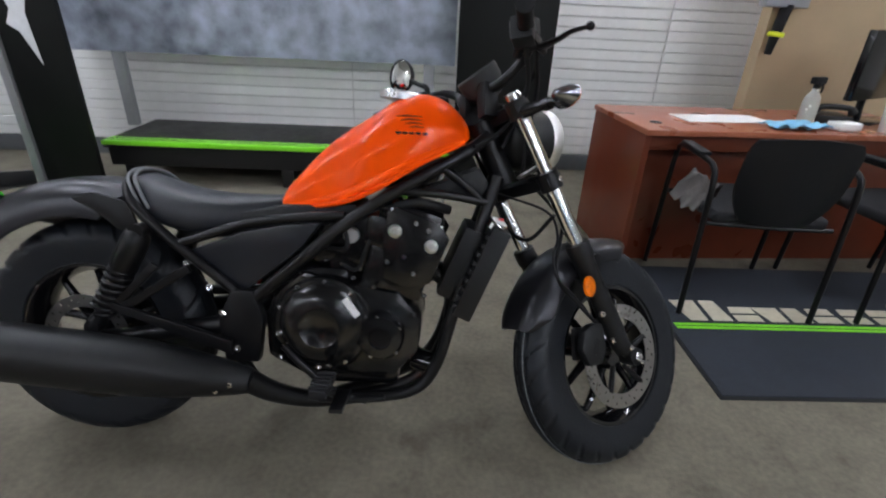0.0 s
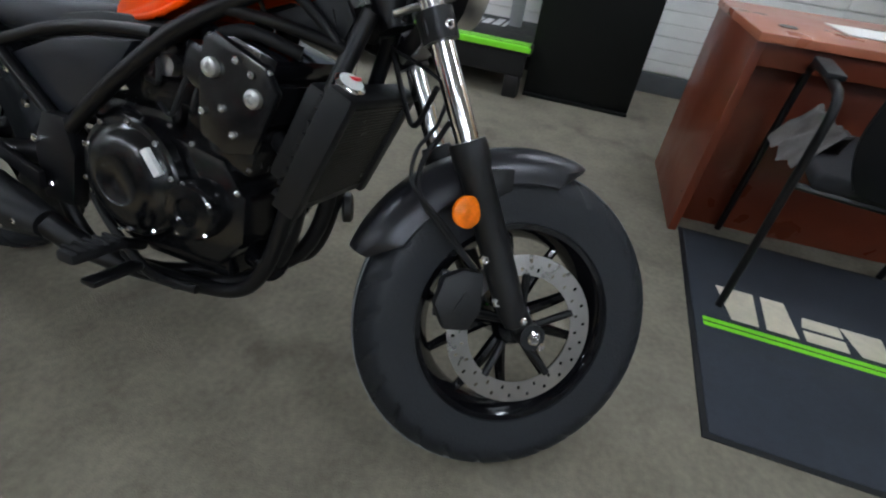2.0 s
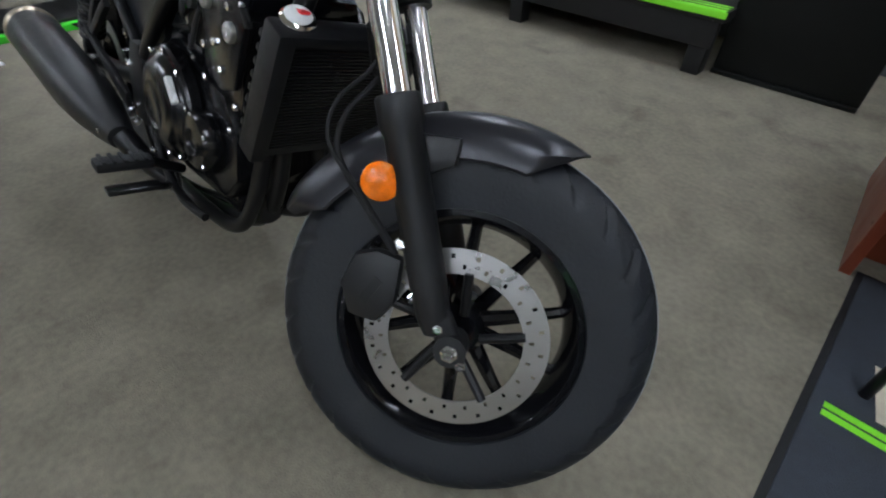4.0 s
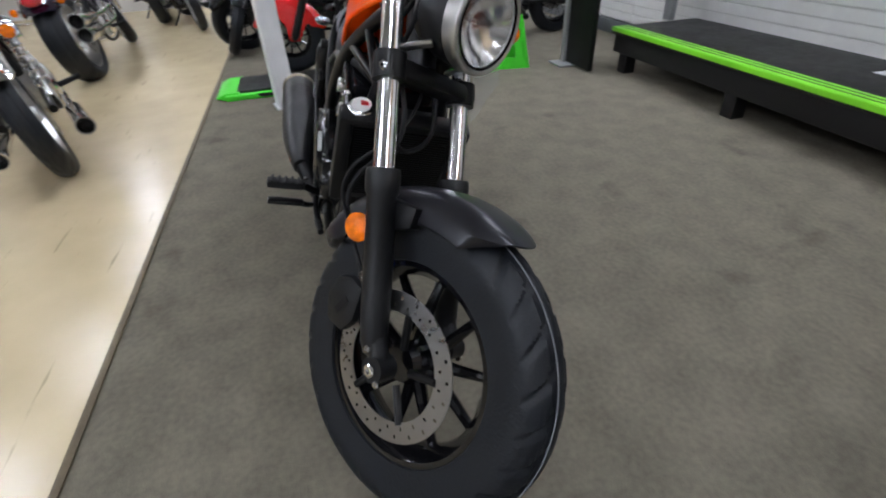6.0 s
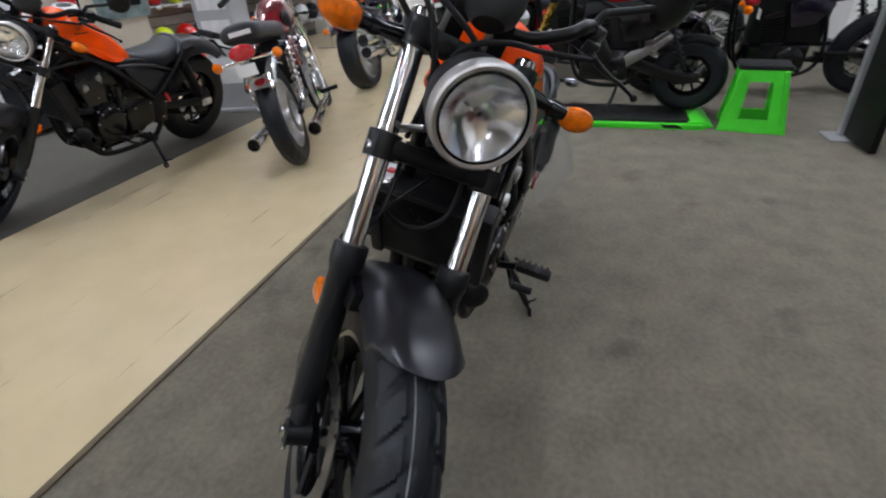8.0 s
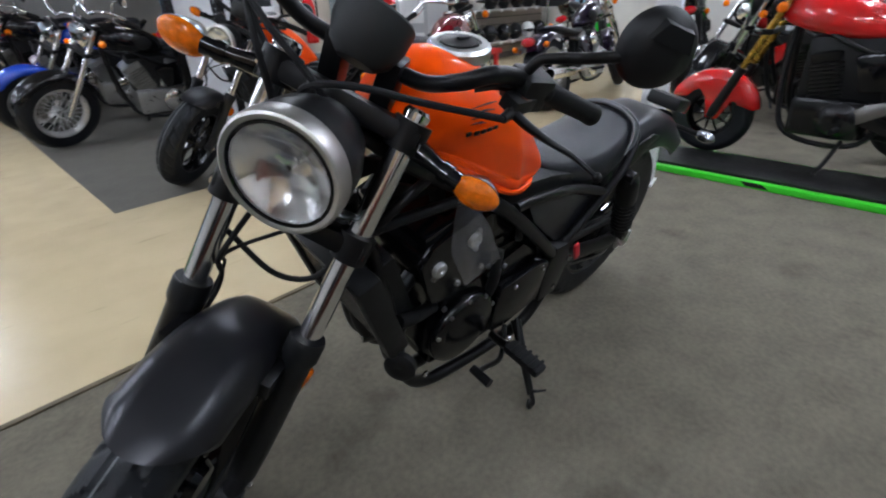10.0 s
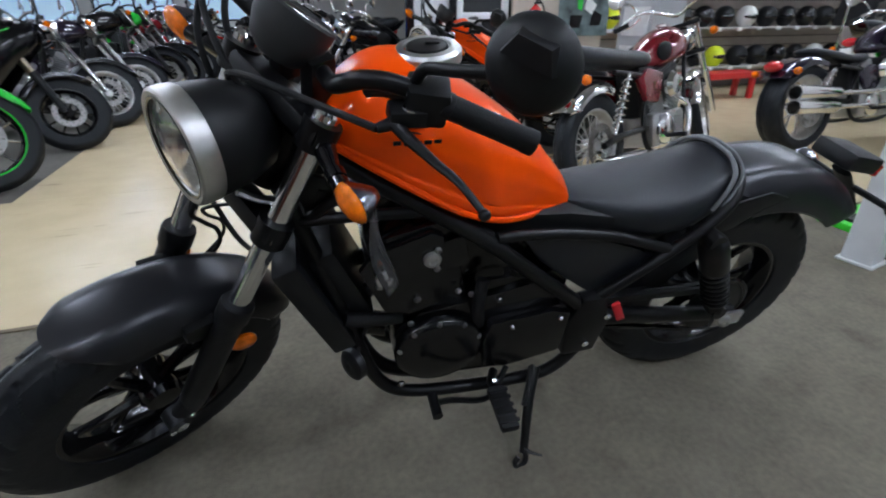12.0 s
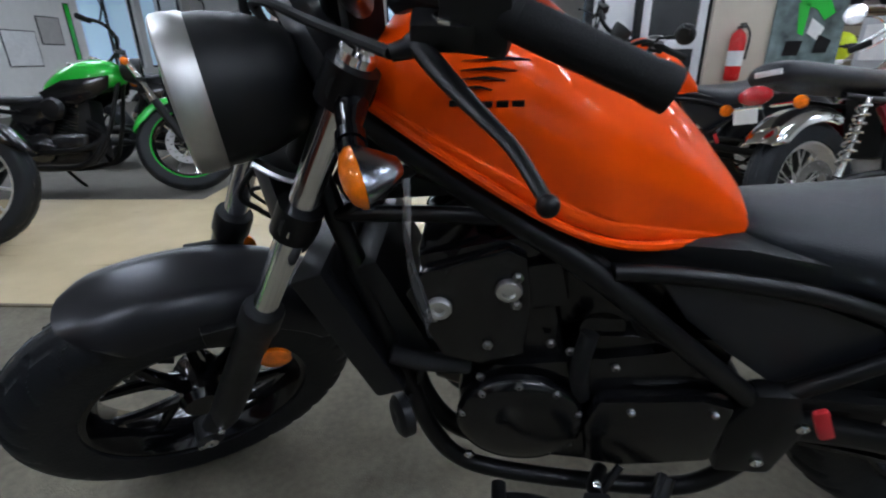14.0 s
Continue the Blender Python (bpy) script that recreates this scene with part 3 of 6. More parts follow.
        bm = tube(bm_new(), [f(1.072, 0.226, 1.070), f(1.064, 0.262, 1.056), f(1.054, 0.310, 1.045), f(1.048, 0.350, 1.040), f(1.048, 0.397, 1.029)], [0.011, 0.0102, 0.0078, 0.0064, 0.0058], 10, 5, 0.7)
        sphere(bm, f(1.049, 0.401, 1.028), 0.0088)
        part("lever", bm, FRAMEBLK, hb, "black lever with a ball end", S)
        bm = tube(bm_new(), [f(1.035, 0.222, 1.092), f(1.032, 0.227, 1.118), f(1.029, 0.233, 1.134), f(1.026, 0.246, 1.143), f(1.028, 0.290, 1.168), f(1.026, 0.338, 1.196)], 0.0082, 10, 5)
        stem = part("mirror_stem", bm, FRAMEBLK, root, "black bent mirror stem", S)
        mc = f(1.009, 0.364, 1.215)
        mdv = V(-0.93, -s * 0.26, -0.14).normalized()
        part("mirror_shell", lathe(bm_new(), [(0.001, -0.030), (0.022, -0.030), (0.028, -0.027), (0.046, -0.017), (0.0535, -0.004), (0.0545, 0.004), (0.051, 0.006), (0.050, 0.002)], mc, mdv, 40), MATTE, stem, "round black mirror", S)
        q = Matrix((Vector((0, 0, 1)).cross(mdv).normalized(), mdv.cross(Vector((0, 0, 1)).cross(mdv)).normalized(), mdv)).transposed().to_4x4()
        part("mirror_boss", loft(bm_new(), [[Matrix.Translation(mc) @ q @ V(x * k, 0.012 + y * k, z) for x, y in ((-0.030, 0.0), (-0.019, 0.024), (0.019, 0.024), (0.030, 0.0))] for k, z in ((1.15, -0.016), (1.0, -0.033), (0.6, -0.034))]), MATTE, stem, "raised boss on the mirror back", S)
        part("mirror_face", lathe(bm_new(), [(0.050, 0.002), (0.046, 0.0035), (0.0, 0.004)], mc, mdv, 32), MIRROR, stem, "mirror glass", S)
    b = tube(bm_new(), [(1.092, 0.226, 1.060), (1.122, 0.114, 1.038), (1.156, 0.022, 1.028), (1.158, -0.045, 0.985), (1.10, -0.04, 0.88)], 0.0055, 8)
    tube(b, [(1.085, -0.21, 1.07), (1.14, -0.13, 1.05), (1.16, -0.02, 1.0), (1.12, 0.03, 0.90)], 0.0055, 8)
    tube(b, [(1.09, -0.20, 1.075), (1.16, -0.12, 1.02), (1.165, -0.07, 0.92), (1.15, -0.06, 0.80)], 0.0055, 8)
    tube(b, [(1.03, -0.23, 1.07), (1.10, -0.15, 1.00), (1.10, -0.05, 0.93), (1.02, -0.03, 0.88)], 0.006, 8)
    part("control_cable", b, GRIP, root, "black control cables", S, each=True)
    # right-hand master cylinder
    b = box(bm_new(), (1.02, -0.235, 1.09), (1.075, -0.185, 1.135), 0.007)
    part("brake_reservoir", b, MATTE, hb, "black brake fluid reservoir", S)
    # frame
    b = bm_new()
    cyl(b, (1.132, 0, 0.80), (1.050, 0, 0.960), 0.034, seg=20)
    for s in (-1, 1):
        f = lambda x, y, z: V(x, s * y, z)
        tube(b, [f(1.075, 0.030, 0.925), f(1.00, 0.075, 0.868), f(0.86, 0.112, 0.785), f(0.74, 0.130, 0.705), f(0.60, 0.138, 0.585), f(0.48, 0.132, 0.475), f(0.425, 0.128, 0.405), f(0.430, 0.128, 0.320), f(0.49, 0.128, 0.225), f(0.58, 0.125, 0.198), f(0.78, 0.118, 0.200), f(0.905, 0.112, 0.225), f(0.965, 0.105, 0.300), f(1.005, 0.098, 0.450), f(1.055, 0.085, 0.650), f(1.105, 0.055, 0.820)], 0.0165, 14, 6)
        tube(b, [f(0.84, 0.115, 0.775), f(0.96, 0.100, 0.770), f(1.078, 0.075, 0.752)], 0.011, 10, 3)
        tube(b, [f(0.955, 0.092, 0.838), f(1.02, 0.085, 0.795), f(1.072, 0.076, 0.748)], 0.010, 10, 3)
        tube(b, [f(0.715, 0.130, 0.706), f(0.652, 0.126, 0.702), f(0.545, 0.124, 0.688), f(0.445, 0.124, 0.668), f(0.36, 0.126, 0.640), f(0.27, 0.130, 0.606)], 0.0125, 12, 6)
        tube(b, [f(0.455, 0.132, 0.470), f(0.37, 0.135, 0.540), f(0.265, 0.132, 0.622), f(0.185, 0.124, 0.690), f(0.142, 0.100, 0.738), f(0.122, 0.050, 0.772), f(0.118, 0.0, 0.778)], 0.0135, 12, 6)
        plate(b, [(0.40, 0.30), (0.385, 0.42), (0.42, 0.50), (0.48, 0.50), (0.505, 0.42), (0.49, 0.30)], s * 0.112, s * 0.150, 0.01)
    part("frame", b, FRAMEBLK, root, "satin black tubular steel frame")
    b = bm_new()
    for s in (-1, 1):
        plate(b, [(0.955, 0.800), (1.055, 0.842), (1.082, 0.800), (1.065, 0.765), (0.90, 0.778)], s * 0.050, s * 0.066, 0.006)
        plate(b, [(0.985, 0.790), (1.040, 0.812), (1.050, 0.785)], s * 0.066, s * 0.070, 0.002)
    part("head_cover", b, MATTE, root, "black plastic steering-head covers", each=True)
    # tank
    secs = [(0.524, 0.700, 0.755, 0.044), (0.530, 0.699, 0.772, 0.052), (0.564, 0.706, 0.806, 0.066), (0.61, 0.716, 0.850, 0.080), (0.685, 0.731, 0.918, 0.105), (0.75, 0.751, 0.974, 0.135), (0.82, 0.790, 1.011, 0.135), (0.885, 0.831, 1.030, 0.132), (0.945, 0.866, 1.022, 0.118), (0.995, 0.894, 0.985, 0.093), (1.028, 0.910, 0.940, 0.058)]
    shape = [(0.0, 0.03), (0.80, 0.0), (0.97, 0.02), (1.0, 0.08), (0.982, 0.130), (0.955, 0.145), (0.965, 0.25), (0.960, 0.44), (0.86, 0.68), (0.62, 0.88), (0.30, 0.985), (0.0, 1.0)]
    shape = shape + [(-y, z) for y, z in shape[-2:0:-1]]
    rings = [[V(x + 0.02 * (z - 0.5) * (x < 0.6) + 0.06 * (z - 0.45) * (x == 0.75), w * y, zb + (zt - zb) * z) for y, z in shape] for x, zb, zt, w in secs]
    b = loft(bm_new(), rings)
    cl = b.edges.layers.float.new("crease_edge")
    b.verts.index_update()
    n = len(shape)
    for e in b.edges:
        i, j = sorted(v.index for v in e.verts)
        if j - i == n and i % n in (2, n - 2):
            e[cl] = 0.75
        if j - i == n and i % n in (4, 5, n - 4, n - 5):
            e[cl] = 0.8
        if j - i == n and i % n in (7, 8, n - 7, n - 8) and i // n < 7:
            e[cl] = 0.6
        if i // n == j // n == 5 and 5 <= min(i % n, n - i % n) <= 9 and 5 <= min(j % n, n - j % n) <= 9:
            e[cl] = 0.72  # edge of the knee facet
    tank = part("fuel_tank", b, ORANGE, root, "glossy orange teardrop fuel tank", subsurf=2)
    b = bm_new()
    for s in (-1, 1):
        pts = [(0.526, s * 0.038, 0.706), (0.564, s * 0.062, 0.712), (0.605, s * 0.080, 0.719), (0.70, s * 0.116, 0.738), (0.79, s * 0.132, 0.777), (0.90, s * 0.128, 0.846), (1.01, s * 0.083, 0.904)]
        tube(b, pts, 0.0065, 8, 6)
    part("tank_seam", b, ORANGE, tank, "folded lower seam of the tank", each=True)
    fc = V(0.838, 0, 1.020)
    part("filler_ring", lathe(bm_new(), [(0.058, -0.012), (0.058, 0.004), (0.052, 0.010), (0.040, 0.011), (0.038, 0.006)], fc, (0.10, 0, 1), 36), ALU, tank, "silver filler ring")
    b = lathe(bm_new(), [(0.037, 0.004), (0.034, 0.012), (0.0, 0.014)], fc, (0.10, 0, 1), 28)
    box(b, (fc.x - 0.02, -0.005, fc.z + 0.012), (fc.x + 0.005, 0.005, fc.z + 0.017), 0.002)
    part("filler_cap", b, FRAMEBLK, tank, "dark fuel filler cap")
    for s in (-1, 1):
        # maker's wing mark and name, as plain shapes
        def side(x, z):
            """Half width of the tank at a place on its flank."""
            k = 0
            while k < len(secs) - 2 and secs[k + 1][0] < x:
                k += 1
            u = (x - secs[k][0]) / (secs[k + 1][0] - secs[k][0])
            zb, zt, w = (secs[k][i] + (secs[k + 1][i] - secs[k][i]) * u for i in (1, 2, 3))
            h = (z - zb) / (zt - zb)
            prof = [(0.965, 0.25), (0.960, 0.44), (0.86, 0.68), (0.62, 0.88), (0.30, 0.985)]
            for (ya, za), (yb, zc) in zip(prof, prof[1:]):
                if h <= zc:
                    return w * (ya + (yb - ya) * (h - za) / (zc - za))
            return w * 0.3
        bm = bm_new()
        for i in range(4):
            z0 = 0.934 + 0.0085 * i
            x0, ln = 0.876 - 0.011 * i, 0.030 + 0.010 * i
            pts = [(x0 - ln * 0.15, z0), (x0 + ln * 0.35, z0 + 0.003), (x0 + ln, z0 + 0.001)]
            tube(bm, [(x, s * (side(x, z) - 0.0005), z) for x, z in pts], [0.0006, 0.0019, 0.0005], 6, 3)
        part("wing_mark", bm, FRAMEBLK, tank, "black wing-shaped badge", each=True)
        bm = bm_new()
        for i in range(5):
            x = 0.838 + 0.0165 * i
            yy = side(x + 0.005, 0.920)
            box(bm, (x, s * yy - 0.0025, 0.9170), (x + 0.0125, s * yy + 0.0008, 0.9232), 0.0006)
        part("tank_lettering", bm, FRAMEBLK, tank, "row of small black bars", each=True)
    # seat
    ss = [(0.545, 0.700, 0.738, 0.050), (0.50, 0.672, 0.738, 0.075), (0.42, 0.645, 0.734, 0.102), (0.33, 0.632, 0.735, 0.121), (0.25, 0.640, 0.746, 0.121), (0.185, 0.662, 0.766, 0.108), (0.148, 0.695, 0.782, 0.090), (0.130, 0.735, 0.784, 0.070)]
    sp = [(0.0, 0.0), (0.80, 0.0), (0.97, 0.10), (1.0, 0.36), (0.96, 0.66), (0.80, 0.89), (0.42, 0.99), (0.0, 1.01)]
    sp = sp + [(-y, z) for y, z in sp[-2:0:-1]]
    seat = part("seat", loft(bm_new(), [[V(x, w * y, zb + (zt - zb) * z) for y, z in sp] for x, zb, zt, w in ss]), VINYL, root, "black vinyl solo seat", subsurf=2)
    pip = [(0.200, -0.113, 0.698), (0.176, -0.106, 0.741), (0.153, -0.085, 0.772), (0.140, -0.042, 0.789), (0.137, 0, 0.792), (0.140, 0.042, 0.789), (0.153, 0.085, 0.772), (0.176, 0.106, 0.741), (0.200, 0.113, 0.698)]
    part("seat_piping", tube(bm_new(), pip, 0.005, 8, 6), PIPING, seat, "pale grey seat piping")
    part("seat_piping", tube(bm_new(), [(x - 0.016, y * 1.03, z + 0.001) for x, y, z in pip], 0.004, 8, 6), PIPING, seat, "pale grey seat piping")
    # added filler that stops the bright floor showing through under seat and tank
    part("under_seat_filler", plate(bm_new(), [(0.215, 0.665), (0.30, 0.615), (0.46, 0.640), (0.66, 0.672), (0.74, 0.700), (0.74, 0.735), (0.54, 0.720), (0.40, 0.690)], -0.096, 0.096, 0.01), MATTE, root, "black filler added to close the gap under the seat")
    # rear wheel and guard
    RA = (-0.015, 0, 0.325)
    rw = wheel("rear_wheel", root, RA, 0.324, 0.077, 0.205, GLOSSBLK, "black ten-spoke cast rear wheel", None, rot=0.1)
    part("brake_disc", disc_mesh(bm_new(), RA, 0.085, 0.120, -0.085, 38), STEEL, rw, "drilled steel rear disc")
    b = lathe(bm_new(), [(0.03, 0.080), (0.092, 0.082), (0.098, 0.085), (0.098, 0.091), (0.092, 0.094), (0.03, 0.096)], RA, (0, 1, 0), 42)
    part("rear_sprocket", b, FRAMEBLK, rw, "black rear sprocket")
    rf = part("rear_fender", fender_mesh(bm_new(), (0, 0, 0.33), 0.435, 72, 135, 0.112, 0.085, 0.005, taper=0.12), GRAPHITE, root, "wide matte graphite rear fender")
    b = bm_new()
    for s in (-1, 1):
        plate(b, [(0.185, 0.625), (0.150, 0.715), (0.06, 0.735), (0.0, 0.715), (0.06, 0.690), (0.12, 0.640)], s * 0.114, s * 0.121, 0.006)
    part("fender_strut", b, MATTE, rf, "black fender struts", each=True)
    b = box(bm_new(), (-0.335, -0.060, 0.715), (-0.225, 0.060, 0.760), 0.012, Matrix.Translation((-0.28, 0, 0.735)) @ Matrix.Rotation(radians(-12), 4, "Y") @ Matrix.Translation((0.28, 0, -0.735)))
    tl = part("tail_light", b, MATTE, root, "black tail light housing with a red lens")
    part("red_lens", box(bm_new(), (-0.352, -0.056, 0.712), (-0.333, 0.056, 0.744), 0.006, Matrix.Translation((-0.28, 0, 0.735)) @ Matrix.Rotation(radians(-12), 4, "Y") @ Matrix.Translation((0.28, 0, -0.735))), REDLENS, tl, "red lens")
    b = tube(bm_new(), [(-0.30, 0, 0.69), (-0.37, 0, 0.62), (-0.43, 0, 0.56)], [0.03, 0.026, 0.022], 10, 4, 0.35)
    part("plate_bracket", b, MATTE, root, "black number plate bracket")
    for s in (-1, 1):
        bm = tube(bm_new(), [(-0.35, s * 0.02, 0.645), (-0.355, s * 0.09, 0.645), (-0.358, s * 0.125, 0.645)], 0.009, 10, 3)
        sg = part("rear_turn_signal", bm, MATTE, root, "black rear turn signal with an amber lens")
        rs = Matrix.Translation((-0.362, s * 0.148, 0.645)) @ Matrix.Diagonal((0.8, 1.3, 0.75, 1))
        part("signal_shell", lathe(bm_new(), [(0.004, -0.036), (0.014, -0.034), (0.022, -0.022), (0.0265, -0.006), (0.027, 0.004), (0.025, 0.005)], (0, 0, 0), (-1, 0, 0), 24), SMOKE, sg, "smoky plated signal shell", rs)
        part("amber_lens", lathe(bm_new(), [(0.0262, 0.003), (0.025, 0.010), (0.018, 0.018), (0.0, 0.022)], (0, 0, 0), (-1, 0, 0), 24), AMBER, sg, "amber lens", rs)
    # swingarm, shocks, chain
    b = bm_new()
    for s in (-1, 1):
        tube(b, [(0.46, s * 0.110, 0.400), (0.30, s * 0.112, 0.375), (0.12, s * 0.118, 0.345), (-0.035, s * 0.118, 0.325)], [0.026, 0.022, 0.020, 0.022], 12, 5, 1.2)
    cyl(b, (0.46, -0.13, 0.40), (0.46, 0.13, 0.40), 0.026)
    part("swingarm", b, FRAMEBLK, root, "black steel swingarm")
    b = box(bm_new(), (-0.06, 0.138, 0.300), (0.035, 0.146, 0.348), 0.008)
    bolts(b, [(0.0, 0.146, 0.323)], (0, 1, 0), 0.018, 0.014)
    box(b, (-0.06, -0.146, 0.300), (0.035, -0.138, 0.348), 0.008)
    bolts(b, [(0.0, -0.146, 0.323)], (0, -1, 0), 0.018, 0.014)
    part("chain_adjuster", b, ALU, root, "bright axle adjuster plates", each=True)
    for s in (-1, 1):
        a, c = V(0.196, s * 0.148, 0.645), V(0.060, s * 0.148, 0.385)
        dd = (c - a).normalized()
        L = (c - a).length
        bm = lathe(bm_new(), [(0.020, 0), (0.030, 0.01), (0.034, 0.03), (0.034, 0.10), (0.030, 0.115), (0.018, 0.12), (0.018, L - 0.03), (0.022, L - 0.02), (0.022, L)], a, dd, 22)
        for e in (a, c):
            cyl(bm, e - V(0, 0.02, 0), e + V(0, 0.02, 0), 0.020, seg=16)
        sh = part("shock_absorber", bm, FRAMEBLK, root, "black rear shock absorber")
        q = dd.to_track_quat("Z", "Y").to_matrix()
        pts = [a + dd * 0.10 + q @ V(0.029 * math.cos(k * 0.6), 0.029 * math.sin(k * 0.6), (L - 0.145) * k / 84) for k in range(85)]
        part("coil_spring", tube(bm_new(), pts, 0.0055, 7, 1), FRAMEBLK, sh, "black coil spring")
    b = plate(bm_new(), [(0.52, 0.452), (0.10, 0.425), (0.02, 0.415), (0.02, 0.395), (0.10, 0.402), (0.52, 0.425)], 0.075, 0.105, 0.005)
    part("chain_guard", b, MATTE, root, "black chain guard")
    b = tube(bm_new(), [(0.60, 0.088, 0.445), (0.30, 0.088, 0.428), (0.0, 0.088, 0.420), (-0.07, 0.088, 0.39), (-0.098, 0.088, 0.323), (-0.07, 0.088, 0.255), (0.0, 0.088, 0.225), (0.30, 0.088, 0.305), (0.60, 0.088, 0.365)], 0.009, 6, 6)
    part("drive_chain", b, CASE, root, "dark drive chain")
    part("warning_tab", box(bm_new(), (0.408, 0.150, 0.470), (0.430, 0.160, 0.540), 0.005, Matrix.Translation((0.385, 0.161, 0.458)) @ Matrix.Rotation(0.5, 4, "Y") @ Matrix.Translation((-0.42, -0.155, -0.505))), LABELRED, root, "small red plastic tab")
    # side covers
    b = bm_new()
    for s in (-1, 1):
        plate(b, [(0.292, 0.590), (0.445, 0.652), (0.560, 0.676), (0.652, 0.684), (0.600, 0.615), (0.530, 0.555), (0.455, 0.496), (0.435, 0.496)], s * 0.085, s * 0.122, 0.010)
    part("side_cover", b, SIDEPLASTIC, root, "satin blue-black side cover", each=True)
    # engine
    eng = part("engine", plate(bm_new(), [(0.50, 0.300), (0.495, 0.420), (0.53, 0.505), (0.60, 0.545), (0.71, 0.520), (0.86, 0.498), (0.918, 0.430), (0.915, 0.330), (0.85, 0.255), (0.62, 0.240)], -0.118, 0.118, 0.022), CASE, root, "black liquid-cooled twin engine")
    eng.location = (0.0, 0.0, 0.006)
    part("gearbox", box(bm_new(), (0.50, -0.10, 0.48), (0.72, 0.10, 0.555), 0.02), CASE, eng)
    part("sump", box(bm_new(), (0.62, -0.09, 0.215), (0.86, 0.09, 0.280), 0.02), CASE, eng)
    T = Matrix.Translation((0.83, 0, 0.49)) @ Matrix.Rotation(radians(14), 4, "Y")
    b = box(bm_new(), (-0.085, -0.105, 0.0), (0.085, 0.105, 0.12), 0.012, T)
    part("cylinder_block", b, CASE, eng)
    b = box(bm_new(), (-0.105, -0.122, 0.118), (0.098, 0.122, 0.200), 0.014, T)
    part("cylinder_head", b, CASE, eng)
    b = box(bm_new(), (-0.090, -0.115, 0.198), (0.085, 0.115, 0.245), 0.020, T)
    part("valve_cover", b, GLOSSBLK, eng, "gloss black valve cover")
    b = bm_new()
    for s in (-1, 1):
        plate(b, [(0.815, 0.540), (0.812, 0.640), (0.822, 0.718), (0.846, 0.730), (0.958, 0.690), (0.985, 0.650), (0.938, 0.530), (0.880, 0.515)], s * 0.112, s * 0.130, 0.006)
    part("cylinder_side_plate", b, CASE, eng, "black cylinder side plate", each=True)
    b = bm_new()
    for s in (-1, 1):
        for p in ((0.844, s * 0.128, 0.668), (0.938, s * 0.128, 0.632)):
            lathe(b, [(0.017, 0), (0.018, 0.008), (0.016, 0.012), (0.009, 0.014), (0.007, 0.009), (0.0, 0.009)], p, (0, s, 0), 24)
    part("engine_mount_bolt", b, ALU, eng, "large bright round bolt", each=True)
    # right side's last two are no bolts: they imitate reflections on valve cover notches
    for s, pts in ((-1, [(0.868, 0.600), (0.894, 0.556), (0.824, 0.585), (0.897, 0.690), (0.930, 0.672)]), (1, [(0.833, 0.688), (0.833, 0.641), (0.947, 0.612), (0.870, 0.560)])):
        part("head_bolt_and_glint", bolts(bm_new(), [(x, s * 0.130, z) for x, z in pts], (0, s, 0), 0.0075, 0.007), CHROME if s < 0 else STEEL, eng, "small bright bolt", each=True)
    b = tube(bm_new(), [(0.832, -0.124, 0.722), (0.880, -0.125, 0.708), (0.965, -0.124, 0.680)], 0.005, 8, 4)
    part("cover_gasket_strip", b, ALU, eng, "bright metal strip along the valve cover")
    for s, y in ((-1, -0.125), (1, 0.125)):
        cx, cz, r = ((0.660, 0.412, 0.126) if s < 0 else (0.815, 0.388, 0.104))
        if s < 0:
            prof = [(r, 0), (r, 0.022), (r * 0.96, 0.028), (r * 0.88, 0.030), (r * 0.84, 0.036), (r * 0.72, 0.049), (r * 0.56, 0.056), (r * 0.42, 0.058), (r * 0.39, 0.055), (0.0, 0.053)]
        else:
            prof = [(r, 0), (r, 0.012), (r * 0.95, 0.020), (r * 0.80, 0.026), (r * 0.5, 0.030), (0.0, 0.031)]
        bm = lathe(bm_new(), prof, (cx, y, cz), (0, s, 0), 48)
        part("clutch_cover" if s < 0 else "generator_cover", bm, CASE, eng, "round black engine cover")
        bm = bolts(bm_new(), [(cx + (r - 0.008) * math.cos(a), y + s * (0.028 if s < 0 else 0.016), cz + (r - 0.008) * math.sin(a)) for a in [2 * math.pi * k / 10 + 0.25 for k in range(10 if s < 0 else 5)]], (0, s, 0), 0.0065, 0.007)
        part("cover_bolt", bm, CHROME if s < 0 else STEEL, eng, "small bright bolts", each=True)
    bm = lathe(bm_new(), [(0.062, 0), (0.062, 0.030), (0.055, 0.040), (0.030, 0.043), (0.026, 0.036), (0.0, 0.036)], (0.815, -0.122, 0.385), (0, -1, 0), 34)
    part("water_pump", bm, CASE, eng, "round black pump cover")
    bm = bolts(bm_new(), [(0.815 + 0.056 * math.cos(a), -0.155, 0.385 + 0.056 * math.sin(a)) for a in [2 * math.pi * k / 5 + 0.5 for k in range(5)]], (0, -1, 0), 0.0065, 0.007)
    part("pump_bolt", bm, CHROME, eng, each=True)
    # reflection on a metal flat of the cover, painted as a white plate
    part("cover_glint", plate(bm_new(), [(0.716, 0.486), (0.730, 0.496), (0.764, 0.452), (0.750, 0.442)], -0.1750, -0.164, 0.001), LABELWHITE, eng, "small metal flat with its bright reflection painted white")
    b = plate(bm_new(), [(0.50, 0.32), (0.50, 0.46), (0.55, 0.475), (0.70, 0.462), (0.715, 0.40), (0.70, 0.300), (0.64, 0.290)], 0.120, 0.150, 0.012)
    part("sprocket_cover", b, CASE, eng, "black sprocket cover")
    b = bolts(bm_new(), [(0.53, 0.150, 0.45), (0.65, 0.150, 0.445)], (0, 1, 0), 0.0065, 0.007)
    part("case_bolt", b, CHROME, eng, each=True)
